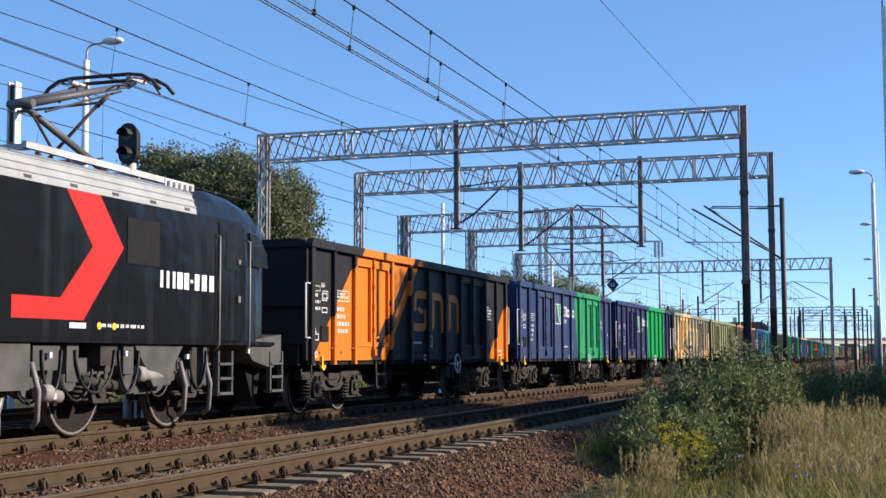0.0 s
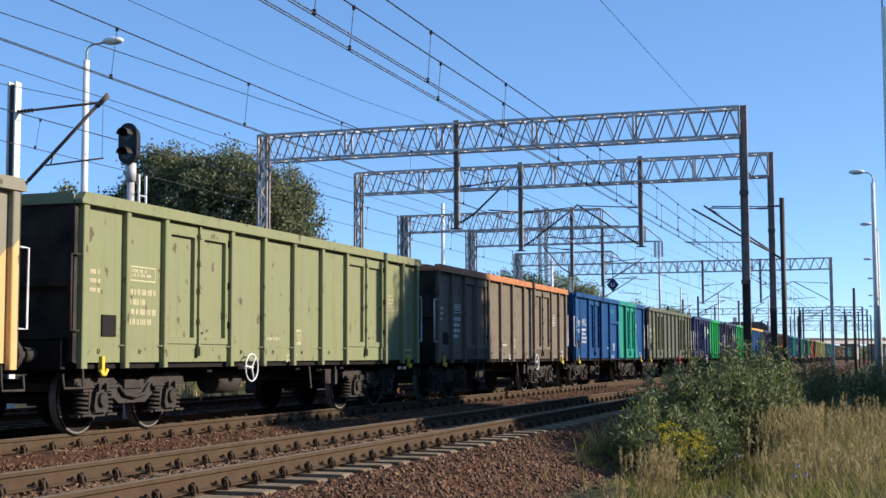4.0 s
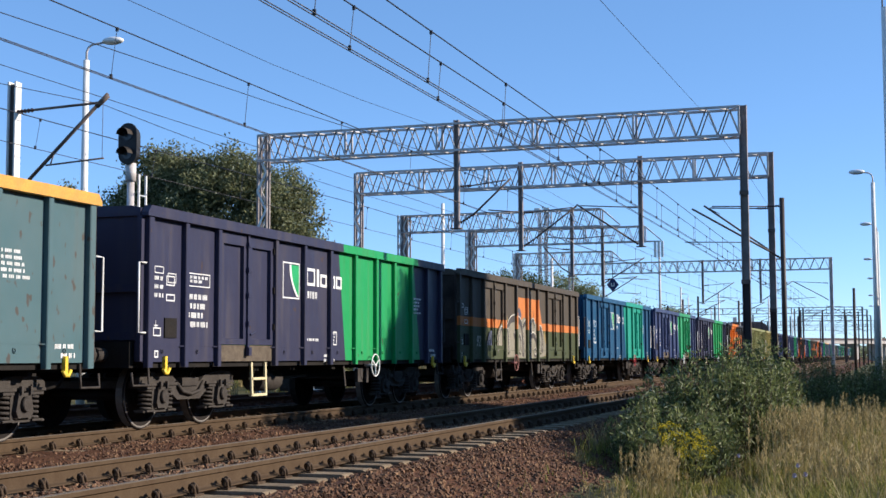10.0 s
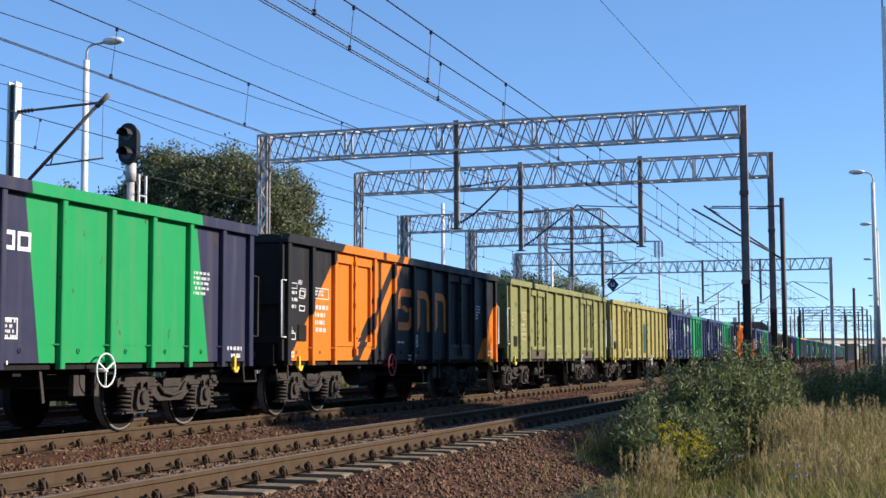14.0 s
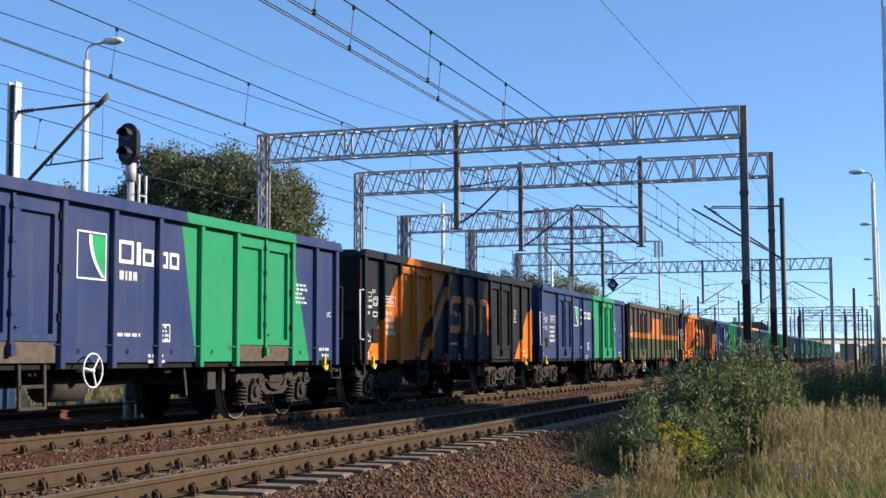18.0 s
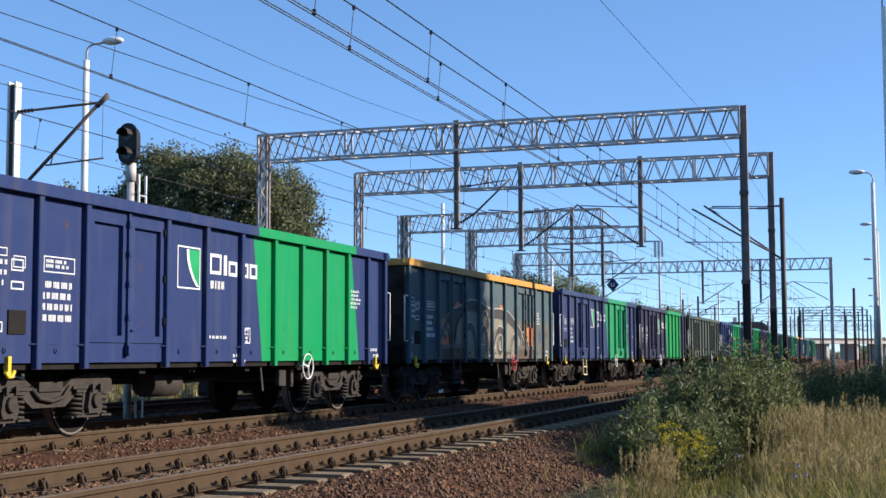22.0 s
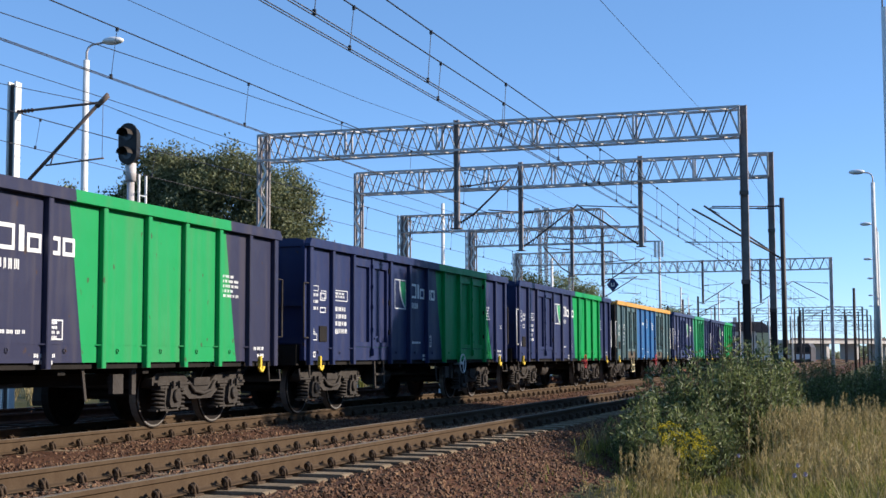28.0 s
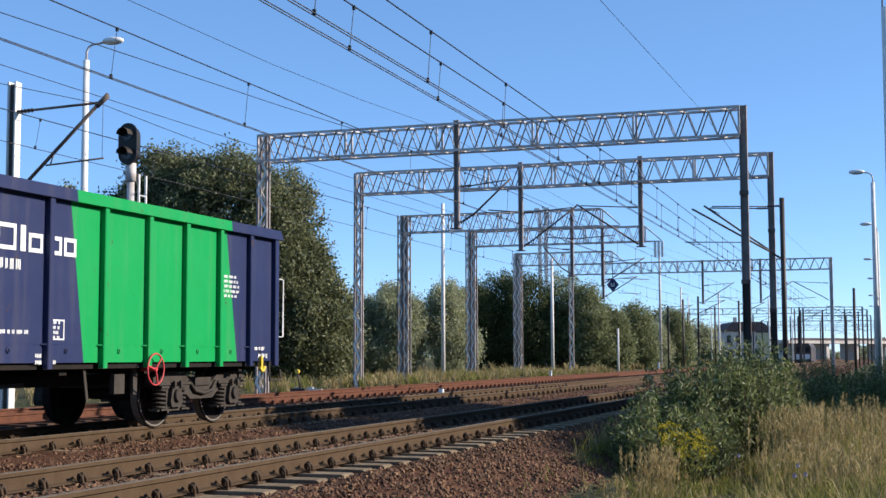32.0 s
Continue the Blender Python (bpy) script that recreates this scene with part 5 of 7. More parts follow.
def build_posts():
    lamp_post(-19.0, 28.6, -0.2, 8.7, 0.95, "pale concrete lamp post with an oval lamp head")
    for x, y in ((-0.36, 54.0), (-0.36, 75.7), (-0.62, 103.4), (-0.72, 129.4), (-1.1, 166.0), (-1.5, 202.0)):
        lamp_post(x, y, -0.6, 8.3, -0.73, "pale concrete lamp post beside the path")
    p = thing("concrete_mast", pose(-18.5, 25.05, 0), "pale concrete catenary mast with a dark side", "mast")
    bm = bmesh.new()
    bx(bm, 0.06, 0.10, -0.10, 0.11, -0.5, 7.2)
    part("mast_flange", bm, CONCRETE, p, "", 0.006)
    bm = bmesh.new()
    bx(bm, -0.12, -0.08, -0.10, 0.11, -0.5, 7.2)
    part("mast_flange", bm, CONCRETE, p, "", 0.006)
    bm = bmesh.new()
    bx(bm, -0.08, 0.06, -0.05, 0.06, -0.5, 7.15)
    part("mast_channel", bm, MAST_BROWN, p)
    arms(p, [(0.40, 4.94, 2.42, 6.78, 0.042), (0.55, 6.54, 2.28, 6.60, 0.030), (0.86, 5.27, 2.34, 5.36, 0.020), (2.30, 6.58, 2.30, 5.34, 0.006), (0.98, 5.29, 1.06, 5.50, 0.016), (2.14, 6.52, 2.42, 6.74, 0.06)], [(0.11, 4.68, 0.40, 4.94), (0.11, 6.52, 0.55, 6.54)])
    # two-aspect colour light signal
    s = thing("railway_signal", pose(-13.6, 21.9, 0), "black two-lamp signal on a pale post", "signal")
    bm = bmesh.new()
    tube(bm, (0.0, 0.12, -0.3), (0.0, 0.12, 4.35), 0.075, 0.07, 12)
    tube(bm, (0.0, 0.12, 4.35), (0.0, 0.12, 4.7), 0.10, 0.10, 12)
    part("post", bm, GALV, s, "pale steel signal post")
    bm = bmesh.new()
    ring = [(0.20 * math.cos(a), 4.86 + 0.2 * math.sin(a)) for a in np.linspace(math.pi, 2 * math.pi, 9)] + [(0.20 * math.cos(a), 5.26 + 0.2 * math.sin(a)) for a in np.linspace(0, math.pi, 9)]
    prism(bm, ring, -0.02, 0.02, "y")
    prism(bm, [(u * 0.75, 5.06 + (v - 5.06) * 0.85) for u, v in ring], 0.02, 0.2, "y")
    part("signal_head", bm, BLACKBOARD, s, "black oval backing board")
    for z in (4.86, 5.22):
        bm = bmesh.new()
        tube(bm, (0, -0.03, z), (0, -0.02, z), 0.10, None, 16)
        part("lens", bm, LENS, s, "dark lens")
        bm = bmesh.new()
        arc = np.linspace(0.0, math.pi, 13)
        prism(bm, [(0.125 * math.cos(a), z + 0.125 * math.sin(a)) for a in arc] + [(0.117 * math.cos(a), z + 0.117 * math.sin(a)) for a in arc[::-1]], -0.22, -0.02, "y")
        part("visor", bm, VISOR, s, "sun visor over the lens")
    bm = bmesh.new()
    for y in (0.25, 0.5):
        bar(bm, (0.10, y, -0.2), (0.10, y, 4.5), 0.035)
    for i in range(14):
        bar(bm, (0.10, 0.25, 0.2 + i * 0.3), (0.10, 0.5, 0.2 + i * 0.3), 0.025)
    part("ladder", bm, WHITE, s, "narrow steel ladder behind the post")
    b = thing("line_bracket", pose(-3.2, 45.4, 0), "slanted steel bracket arm on the dark brown post", "bracket")
    arms(b, [(-0.45, 4.48, -2.97, 5.99, 0.034), (-0.5, 5.98, -2.3, 6.05, 0.02)], [(-0.09, 4.24, -0.45, 4.48), (-0.09, 5.98, -0.5, 5.98)])
    # plain masts and poles down the line
    for x, y, z1, r, m, lab in ((-3.2, 45.4, 6.25, 0.085, MAST_BROWN, "dark brown steel post"), (-24.3, 73.0, 9.9, 0.10, CONCRETE, "tall pale concrete pole"), (-25.4, 104.0, 8.9, 0.11, CONCRETE, "tall pale concrete pole"), (0.155, 28.0, 8.04, 0.085, CONCRETE, "pale concrete pole beside the path"), (0.10, 28.0, 9.2, 0.016, MAST_BROWN, "thin dark rod on the pole beside the path"),
                                (-17.0, 118.0, 6.0, 0.09, MAST_BROWN, "dark steel post beside the tracks"), (-16.4, 136.0, 6.0, 0.09, MAST_BROWN, "dark steel post beside the tracks"), (-12.0, 150.0, 8.0, 0.10, MAST_BROWN, "dark steel post beside the tracks"), (-2.6, 120.0, 6.8, 0.12, MAST_BROWN, "dark steel post beside the tracks"), (-24.0, 165.0, 9.5, 0.1, CONCRETE, "pale concrete pole beside the tracks"), (-20.1, 104.0, 3.2, 0.07, CONCRETE, "short pale concrete post beside the tracks"), (-20.0, 170.0, 9.0, 0.1, CONCRETE, "pale concrete pole beside the tracks"), (-15.5, 190.0, 9.0, 0.1, CONCRETE, "pale concrete pole beside the tracks"), (-13.0, 205.0, 8.0, 0.1, MAST_BROWN, "dark steel post beside the tracks")):
        bm = bmesh.new()
        tube(bm, (x, y, -0.7), (x, y, z1), r * 1.25 if m is CONCRETE else r, r, 10)
        lone("mast", bm, m, lab, "post", "posts beside the line")


# ---- locomotive ----
LOCO_BLACK = paint("loco_black", (0.010, 0.0105, 0.012), (), rough=0.22, dirt=(0.012, 0.012, 0.013), wear=0.04, spots=0, gloss=0.3)
LOCO_GREY = mat("loco_dark_grey", (0.092, 0.09, 0.083), 0.6, alt=(0.028, 0.027, 0.025), scale=3)
PAN_GREY = mat("pantograph_grey", (0.11, 0.105, 0.11), 0.5, alt=(0.07, 0.066, 0.07), scale=4)
GRILLE = mat("grille_black", (0.016, 0.016, 0.016), 0.8, alt=(0.01, 0.01, 0.01), scale=3)
LOCO_ROOF = mat("loco_roof_white", (0.40, 0.40, 0.39), 0.5, alt=(0.28, 0.28, 0.27), scale=3)
LOCO_RED = mat("loco_red", (0.50, 0.022, 0.016), 0.4, alt=(0.45, 0.02, 0.015), scale=3)
GLASS = mat("dark_cab_glass", (0.02, 0.025, 0.03), 0.06)


def build_loco():
    w = thing("electric_locomotive", pose(T2, 10.86, 0), "black electric locomotive with a red chevron and white roof edge", "locomotive")
    # body shell, lofted from cross sections
    bm = bmesh.new()
    stations = [(9.22, 1.20, 2.35), (9.15, 1.27, 2.7), (8.95, 1.35, 3.02), (8.6, 1.42, 3.34), (8.1, 1.47, 3.52), (7.3, 1.48, 3.56), (6.5, 1.48, 3.42)]
    st = stations + [(-y, a, b) for y, a, b in stations[::-1]]
    loops = []
    for y, half, top in st:
        cut = min(3.12, top - 0.05)
        pts = [(half, 1.25), (half, cut), (half - 0.16, min(top, cut + 0.25)), (half - 0.35, top), (-half + 0.35, top), (-half + 0.16, min(top, cut + 0.25)), (-half, cut), (-half, 1.25)]
        loops.append([bm.verts.new((x, y, z)) for x, z in pts])
    for a, b in zip(loops, loops[1:]):
        for i in range(8):
            bm.faces.new((a[i], a[(i + 1) % 8], b[(i + 1) % 8], b[i]))
    bm.faces.new(loops[0]), bm.faces.new(loops[-1][::-1])
    part("body", bm, LOCO_BLACK, w, "glossy black body shell")
    for s in (-1, 1):
        bm = bmesh.new()
        prism(bm, [(s * 1.49, 3.10), (s * 1.485, 3.15), (s * 1.40, 3.40), (s * 1.34, 3.46), (s * 1.25, 3.46), (s * 1.44, 3.10)], -6.5, 6.5, "y")
        part("roof_edge", bm, LOCO_ROOF, w, "white sloping roof edge")
        for px, pz in ((1.47, 3.21), (1.435, 3.31), (1.40, 3.40)):
            bm = bmesh.new()
            bx(bm, s * px - 0.012, s * px + 0.012, -6.5, 6.5, pz - 0.008, pz + 0.008)
            part("roof_step", bm, LOCO_ROOF, w, "thin ledge along the roof edge")
        for i in range(14):
            bm = bmesh.new()
            bx(bm, s * 1.46 - 0.02, s * 1.46 + 0.03, -6.2 + i * 0.95, -6.05 + i * 0.95, 3.13, 3.17)
            part("roof_lug", bm, LOCO_GREY, w)
        bm = bmesh.new()
        bx(bm, s * 1.42 - 0.05, s * 1.42 + 0.05, -9.2, 9.2, 1.19, 1.25)
        part("sole_bar", bm, LOCO_BLACK, w)
    chev = [(3.22, 3.10), (3.97, 3.10), (4.55, 2.45), (3.63, 1.47), (2.17, 1.47), (2.17, 1.74), (3.13, 1.74), (3.82, 2.42)]
    bm = bmesh.new()
    flat_shape(bm, chev, 1.481, 1.486)
    part("chevron", bm, LOCO_RED, w, "red chevron stripe")
    bm = bmesh.new()
    for i, (a, b) in enumerate(((0, .07), (.16, .07), (.32, .07), (.44, .15), (.63, .13), (.80, .07), (.92, .13), (1.12, .14), (1.34, .13))):
        bx(bm, 1.481, 1.485, 5.5 + a * 1.06, 5.5 + (a + b) * 1.06, 2.08 if i == 5 else 1.98, 2.13 if i == 5 else 2.22)
    part("side_bars", bm, WHITE, w, "row of white upright bars")
    bm = bmesh.new()
    bx(bm, 1.481, 1.484, 3.34, 3.7, 1.37, 1.44)
    for r in text_rows(7, 3.95, 1.44, 1, 1.5, 0.05):
        bx(bm, 1.481, 1.484, *r)
    part("marking", bm, WHITE, w, "small stencilled lettering")
    for y in (4.0, 4.35):
        bm = bmesh.new()
        tube(bm, (1.481, y, 1.41), (1.485, y, 1.41), 0.05, None, 12)
        part("warning_label", bm, YELLOW, w, "yellow round label")
    bm = bmesh.new()
    bx(bm, 1.481, 1.492, 4.63, 5.46, 2.26, 2.88)
    part("side_grille", bm, GRILLE, w, "dark matt side grille")
    bm = bmesh.new()
    bx(bm, 1.481, 1.495, 7.2, 8.02, 1.25, 3.05)
    dr = part("cab_door", bm, LOCO_BLACK, w, "", 0.01)
    bm = bmesh.new()
    bx(bm, 1.495, 1.50, 7.42, 7.82, 2.35, 2.95)
    part("door_window", bm, GLASS, dr)
    bm = bmesh.new()
    bx(bm, 1.495, 1.53, 7.78, 7.86, 1.85, 1.95)
    bx(bm, 1.495, 1.53, 7.78, 7.86, 2.45, 2.52)
    part("door_handle", bm, STEEL, dr)
    for y in (7.12, 8.12):
        bm = bmesh.new()
        chain(bm, [(1.48, y, 2.85), (1.55, y, 2.82), (1.55, y, 1.2), (1.48, y, 1.1)], 0.018)
        part("handrail", bm, STEEL, w, "long steel handrail")
    bm = bmesh.new()
    flat_shape(bm, [(8.25, 2.98), (8.55, 2.95), (8.85, 2.7), (8.9, 2.45), (8.35, 2.45)], 1.42, 1.484)
    part("cab_window", bm, GLASS, w, "dark cab side window")
    bm = bmesh.new()
    prism(bm, [(8.72, 3.25), (9.10, 2.78), (9.13, 2.5), (8.9, 2.5)], -1.1, 1.1, "x")
    part("windscreen", bm, GLASS, w, "dark windscreen")
    # cab steps, skirts, plough
    for ys in (7.55, 9.35):
        bm = bmesh.new()
        for y in (ys - 0.22, ys + 0.22):
            bx(bm, 1.36, 1.44, y - 0.025, y + 0.025, 0.42, 1.1)
        for z in (0.45, 0.68, 0.9):
            bx(bm, 1.30, 1.46, ys - 0.22, ys + 0.22, z - 0.02, z + 0.02)
        part("cab_step", bm, LOCO_GREY, w, "steel boarding steps")
    bm = bmesh.new()
    prism(bm, [(8.2, 1.25), (9.55, 1.38), (9.55, 0.95), (9.2, 0.82), (8.5, 0.95)], -1.42, 1.42, "x")
    part("front_skirt", bm, LOCO_GREY, w, "dark grey front skirt", 0.02)
    bm = bmesh.new()
    prism(bm, [(4.95, 1.22), (6.35, 1.22), (6.1, 0.95), (5.95, 0.62), (5.5, 0.6), (5.3, 0.85)], 1.3, 1.40, "x")
    part("frame_apron", bm, LOCO_GREY, w, "grey apron plate")
    bm = bmesh.new()
    bx(bm, -1.3, 1.42, -2.4, 2.64, 0.62, 1.26)
    part("equipment_box", bm, LOCO_GREY, w, "grey underfloor equipment box", 0.03)
    bm = bmesh.new()
    prism(bm, [(8.75, 0.82), (9.3, 0.82), (9.2, 0.32), (9.05, 0.28)], -1.2, 1.15, "x")
    part("snow_plough", bm, UNDER, w, "black snow plough", 0.01)
    for x in (-0.875, 0.875):
        b = part("buffer", shared(("buffer",), buffer_unit, BOGIE), None, w)
        b.location = (x, 9.4, 1.06)
    for y0, y1, z0, z1, m in ((2.75, 3.3, 0.85, 1.15, LOCO_GREY), (3.45, 3.7, 0.7, 1.2, LOCO_GREY), (4.2, 4.6, 0.9, 1.18, BOGIE), (4.75, 5.0, 0.78, 1.18, LOCO_GREY), (6.6, 6.75, 0.5, 1.18, BOGIE), (6.95, 7.1, 0.6, 1.18, LOCO_GREY)):
        bm = bmesh.new()
        bx(bm, 1.05, 1.38, y0, y1, z0, z1)
        part("equipment_case", bm, m, w, "small underfloor equipment case", 0.02)
    for y0, y1 in ((3.6, 4.5), (4.6, 5.1), (6.5, 7.0), (2.9, 3.3)):
        bm = bmesh.new()
        chain(bm, [(1.40, (y0 + y1) / 2 - (y1 - y0) / 2 * math.cos(a), 1.1 - 0.55 * math.sin(a)) for a in [math.pi * i / 10 for i in range(11)]], 0.02, 8)
        part("hose", bm, BLACKBOARD, w, "black looping hose")
    for y, z in ((3.0, 1.0), (3.1, 0.5), (4.7, 1.02), (6.35, 0.98), (8.3, 1.06)):
        bm = bmesh.new()
        bx(bm, 1.40, 1.446, y, y + 0.05, z, z + 0.07)
        part("data_plate", bm, WHITE, w, "small white plate")
    # two bogies
    for c in (4.4, -4.4):
        bm = bmesh.new()
        for s in (-1, 1):
            prism(bm, [(-3.1, 0.92), (-2.4, 1.0), (2.4, 1.0), (3.1, 0.92), (3.1, 0.8), (1.9, 0.66), (1.5, 0.5), (0.9, 0.5), (0.6, 0.72), (-0.6, 0.72), (-0.9, 0.5), (-1.5, 0.5), (-1.9, 0.66), (-3.1, 0.8)], s * 1.12 - 0.09, s * 1.12 + 0.09, "x")
        bx(bm, -1.0, 1.0, -0.3, 0.3, 0.55, 0.9)
        bo = part("bogie", bm, LOCO_GREY, w, "dark grey locomotive bogie", 0.015)
        bo.location = (0, c, 0)
        for yy in (-2.45, 0.0, 2.45):
            for s in (-1, 1):
                wh = part("wheel", shared(("wheel",), wheel_disc, WHEEL), None, bo)
                wh.location, wh.scale = (s * 0.76, yy, 0.58), (1.1, 1.26, 1.26)
                if s > 0:
                    tr = part("tread", shared(("tread",), tread, STEEL), None, bo, "bright worn wheel tread")
                    tr.location, tr.scale = wh.location, (1.1, 1.26, 1.26)
                ab = part("axle_box", shared(("axle_box",), axle_box, BOGIE), None, bo)
                ab.location, ab.rotation_euler = (s * 1.12, yy, 0.13), (0, 0, 0 if s > 0 else math.pi)
                for d in (-0.36, 0.36):
                    sp = part("spring", shared(("spring",), spring, BOGIE), None, bo)
                    sp.location = (s * 1.12, yy + d, 0.22)
            bm = bmesh.new()
            tube(bm, (1.2, yy - 0.4, 0.72), (1.22, yy + 0.45, 0.62), 0.07, None, 10)
            part("damper", bm, BOGIE, bo, "slanted shock absorber")
        bm = bmesh.new()
        for y0 in (-1.9, -0.9, 1.1):
            chain(bm, [(1.26, y0 + 0.35 - 0.35 * math.cos(a), 0.95 - 0.5 * math.sin(a)) for a in [math.pi * i / 10 for i in range(11)]], 0.02)
        part("cable", bm, BLACKBOARD, bo, "hanging cables and hoses")
        bm = bmesh.new()
        tube(bm, (1.2, -1.95, 0.7), (1.2, -2.15, 0.12), 0.045, None, 8)
        bx(bm, 1.05, 1.28, -2.4, -2.1, 0.10, 0.32)
        part("sand_pipe", bm, STEEL, bo, "sanding pipe and box")
    for y, z, r in ((3.55, 0.72, 0.16), (4.95, 0.66, 0.17), (6.55, 0.70, 0.15)):
        bm = bmesh.new()
        tube(bm, (1.2, y, z), (1.36, y, z), r, r * 0.85, 14)
        part("gear_cover", bm, LOCO_GREY, w, "round grey cover on the running gear")
    for y0, y1, z in ((5.15, 6.0, 0.78), (3.0, 3.4, 0.58)):
        bm = bmesh.new()
        tube(bm, (1.36, y0, z), (1.30, y1, z - 0.06), 0.085, None, 12)
        tube(bm, (1.36, y0 - 0.08, z + 0.006), (1.36, y0 + 0.1, z - 0.007), 0.11, None, 12)
        part("motor_pipe", bm, GALV_MID, w, "pale horizontal cylinder on the running gear")
    for y in (2.72, 6.25, 7.0):
        bm = bmesh.new()
        chain(bm, [(1.38, y, 0.95), (1.42, y + 0.1, 0.6), (1.36, y + 0.16, 0.25), (1.2, y + 0.3, 0.16)], 0.035, 8)
        part("sand_hose", bm, GALV_MID, w, "grey sanding hose down to the rail")
    # roof equipment and raised pantograph
    bm = bmesh.new()
    bx(bm, -1.0, 1.0, -6.2, 3.6, 3.36, 3.44)
    part("roof_deck", bm, LOCO_GREY, w)
    bm = bmesh.new()
    bx(bm, -0.5, 0.55, 7.2, 8.1, 3.5, 3.78)
    for i in range(5):
        bx(bm, 0.55, 0.60, 7.25 + i * 0.17, 7.33 + i * 0.17, 3.5, 3.74)
    part("air_conditioner", bm, GALV, w, "grey roof unit with ribs", 0.02)
    for y in (4.0, 4.7, 5.6):
        for x in (-0.5, 0.5):
            bm = bmesh.new()
            insulator(bm, (x, y, 3.4), (x, y, 3.72), 0.09, 4)
            part("roof_insulator", bm, CERAMIC, w)
    bm = bmesh.new()
    for x in (-0.5, 0.5):
        bar(bm, (x, 3.7, 3.78), (x, 7.4, 3.74), 0.07, 0.09)
    for y in (3.8, 5.2, 6.6):
        bar(bm, (-0.5, y, 3.76), (0.5, y, 3.76), 0.08)
    part("pantograph_base", bm, GALV, w, "grey pantograph base frame")
    bm = bmesh.new()
    tube(bm, (0, 6.3, 3.82), (0, 4.3, 4.45), 0.06, 0.05, 10)
    part("lower_arm", bm, PAN_GREY, w, "dark pantograph lower arm")
    bm = bmesh.new()
    for x in (-0.12, 0.12):
        tube(bm, (x, 4.3, 4.45), (x * 3.2, 6.4, 5.09), 0.065, 0.04, 8)
    bar(bm, (-0.26, 5.5, 4.82), (0.26, 5.5, 4.82), 0.03)
    tube(bm, (-0.2, 4.3, 4.45), (0.2, 4.3, 4.45), 0.06, None, 8)
    part("upper_arm", bm, PAN_GREY, w, "pantograph upper frame")
    for y in (6.2, 6.6):
        bm = bmesh.new()
        chain(bm, [(-1.0, y, 4.95), (-0.9, y, 5.08), (-0.72, y, 5.18), (-0.5, y, 5.21), (0.5, y, 5.21), (0.72, y, 5.18), (0.9, y, 5.08), (1.02, y, 4.95)], 0.03, 6)
        part("contact_strip", bm, MAST_BROWN, w, "curved contact strip")
    bm = bmesh.new()
    for x in (-0.62, 0.62):
        chain(bm, [(x, 5.9, 5.02), (x, 6.1, 5.13), (x, 6.4, 5.16), (x, 6.7, 5.13), (x, 6.9, 5.02)], 0.014, 5)
    part("horn_frame", bm, MAST_BROWN, w, "light tube frame round the contact strips")
    for x in (-0.5, 0.5):
        bm = bmesh.new()
        bar(bm, (x, 6.15, 5.16), (x, 6.65, 5.16), 0.05)
        bar(bm, (x, 6.4, 5.14), (x * 0.7, 6.38, 5.05), 0.06)
        part("pan_head", bm, GALV, w, "grey spring box under the contact strips")
    bm = bmesh.new()
    tube(bm, (0.25, 4.5, 4.36), (0.3, 6.3, 4.98), 0.018, None, 6)
    part("guide_rod", bm, MAST_BROWN, w, "thin rod under the upper arm")
    bm = bmesh.new()
    tube(bm, (0.1, 4.4, 4.34), (0.1, 4.95, 3.85), 0.022, None, 6)
    part("coupling_rod", bm, MAST_BROWN, w, "thin rod beside the lower arm")
    return w


# ---- vegetation ----
def leaf_material(name, dark, light, glow=0.3, third=None):
    m, n, l, p = tree_of(name)
    g = n.new("ShaderNodeNewGeometry")
    ramp = n.new("ShaderNodeValToRGB")
    ramp.color_ramp.elements[0].color, ramp.color_ramp.elements[1].color = rgb(dark), rgb(light)
    if third:
        ramp.color_ramp.elements.new(0.85).color = rgb(light)
        ramp.color_ramp.elements[-1].color = rgb(third)
    l.new(g.outputs["Random Per Island"], ramp.inputs[0])
    tc = n.new("ShaderNodeTexCoord")
    col = mixer(n, l, calc(n, l, "MULTIPLY", grain(n, l, tc.outputs["Object"], 0.5, 3), 0.3), ramp.outputs[0], dark)
    l.new(col, p.inputs["Base Color"])
    p.inputs["Roughness"].default_value = 0.6
    p.inputs["Specular IOR Level"].default_value = 0.2
    tr = n.new("ShaderNodeBsdfTranslucent")
    l.new(col, tr.inputs[0])
    mx = n.new("ShaderNodeMixShader")
    mx.inputs[0].default_value = glow
    l.new(p.outputs[0], mx.inputs[1])
    l.new(tr.outputs[0], mx.inputs[2])
    l.new(mx.outputs[0], n["Material Output"].inputs[0])
    return m


BARK = mat("bark", (0.10, 0.08, 0.06), 0.9, alt=(0.05, 0.04, 0.03), scale=8, bump=0.01)
LEAF_DARK = leaf_material("leaf_willow_dark", (0.052, 0.062, 0.028), (0.25, 0.262, 0.125), 0.42, (0.46, 0.47, 0.31))
LEAF_DEEP = leaf_material("leaf_deep", (0.034, 0.046, 0.017), (0.12, 0.14, 0.052), 0.3, (0.24, 0.26, 0.12))
LEAF_PALE = leaf_material("leaf_pale", (0.23, 0.25, 0.14), (0.48, 0.49, 0.31), 0.45)
# paler green for far crowns, with distance haze put into the leaf colour
LEAF_HAZED = leaf_material("leaf_hazed_green", (0.10, 0.12, 0.055), (0.30, 0.32, 0.15), 0.4, (0.42, 0.43, 0.26))
LEAF_WEED = leaf_material("leaf_weed", (0.060, 0.078, 0.028), (0.225, 0.262, 0.092), 0.38, (0.50, 0.51, 0.31))
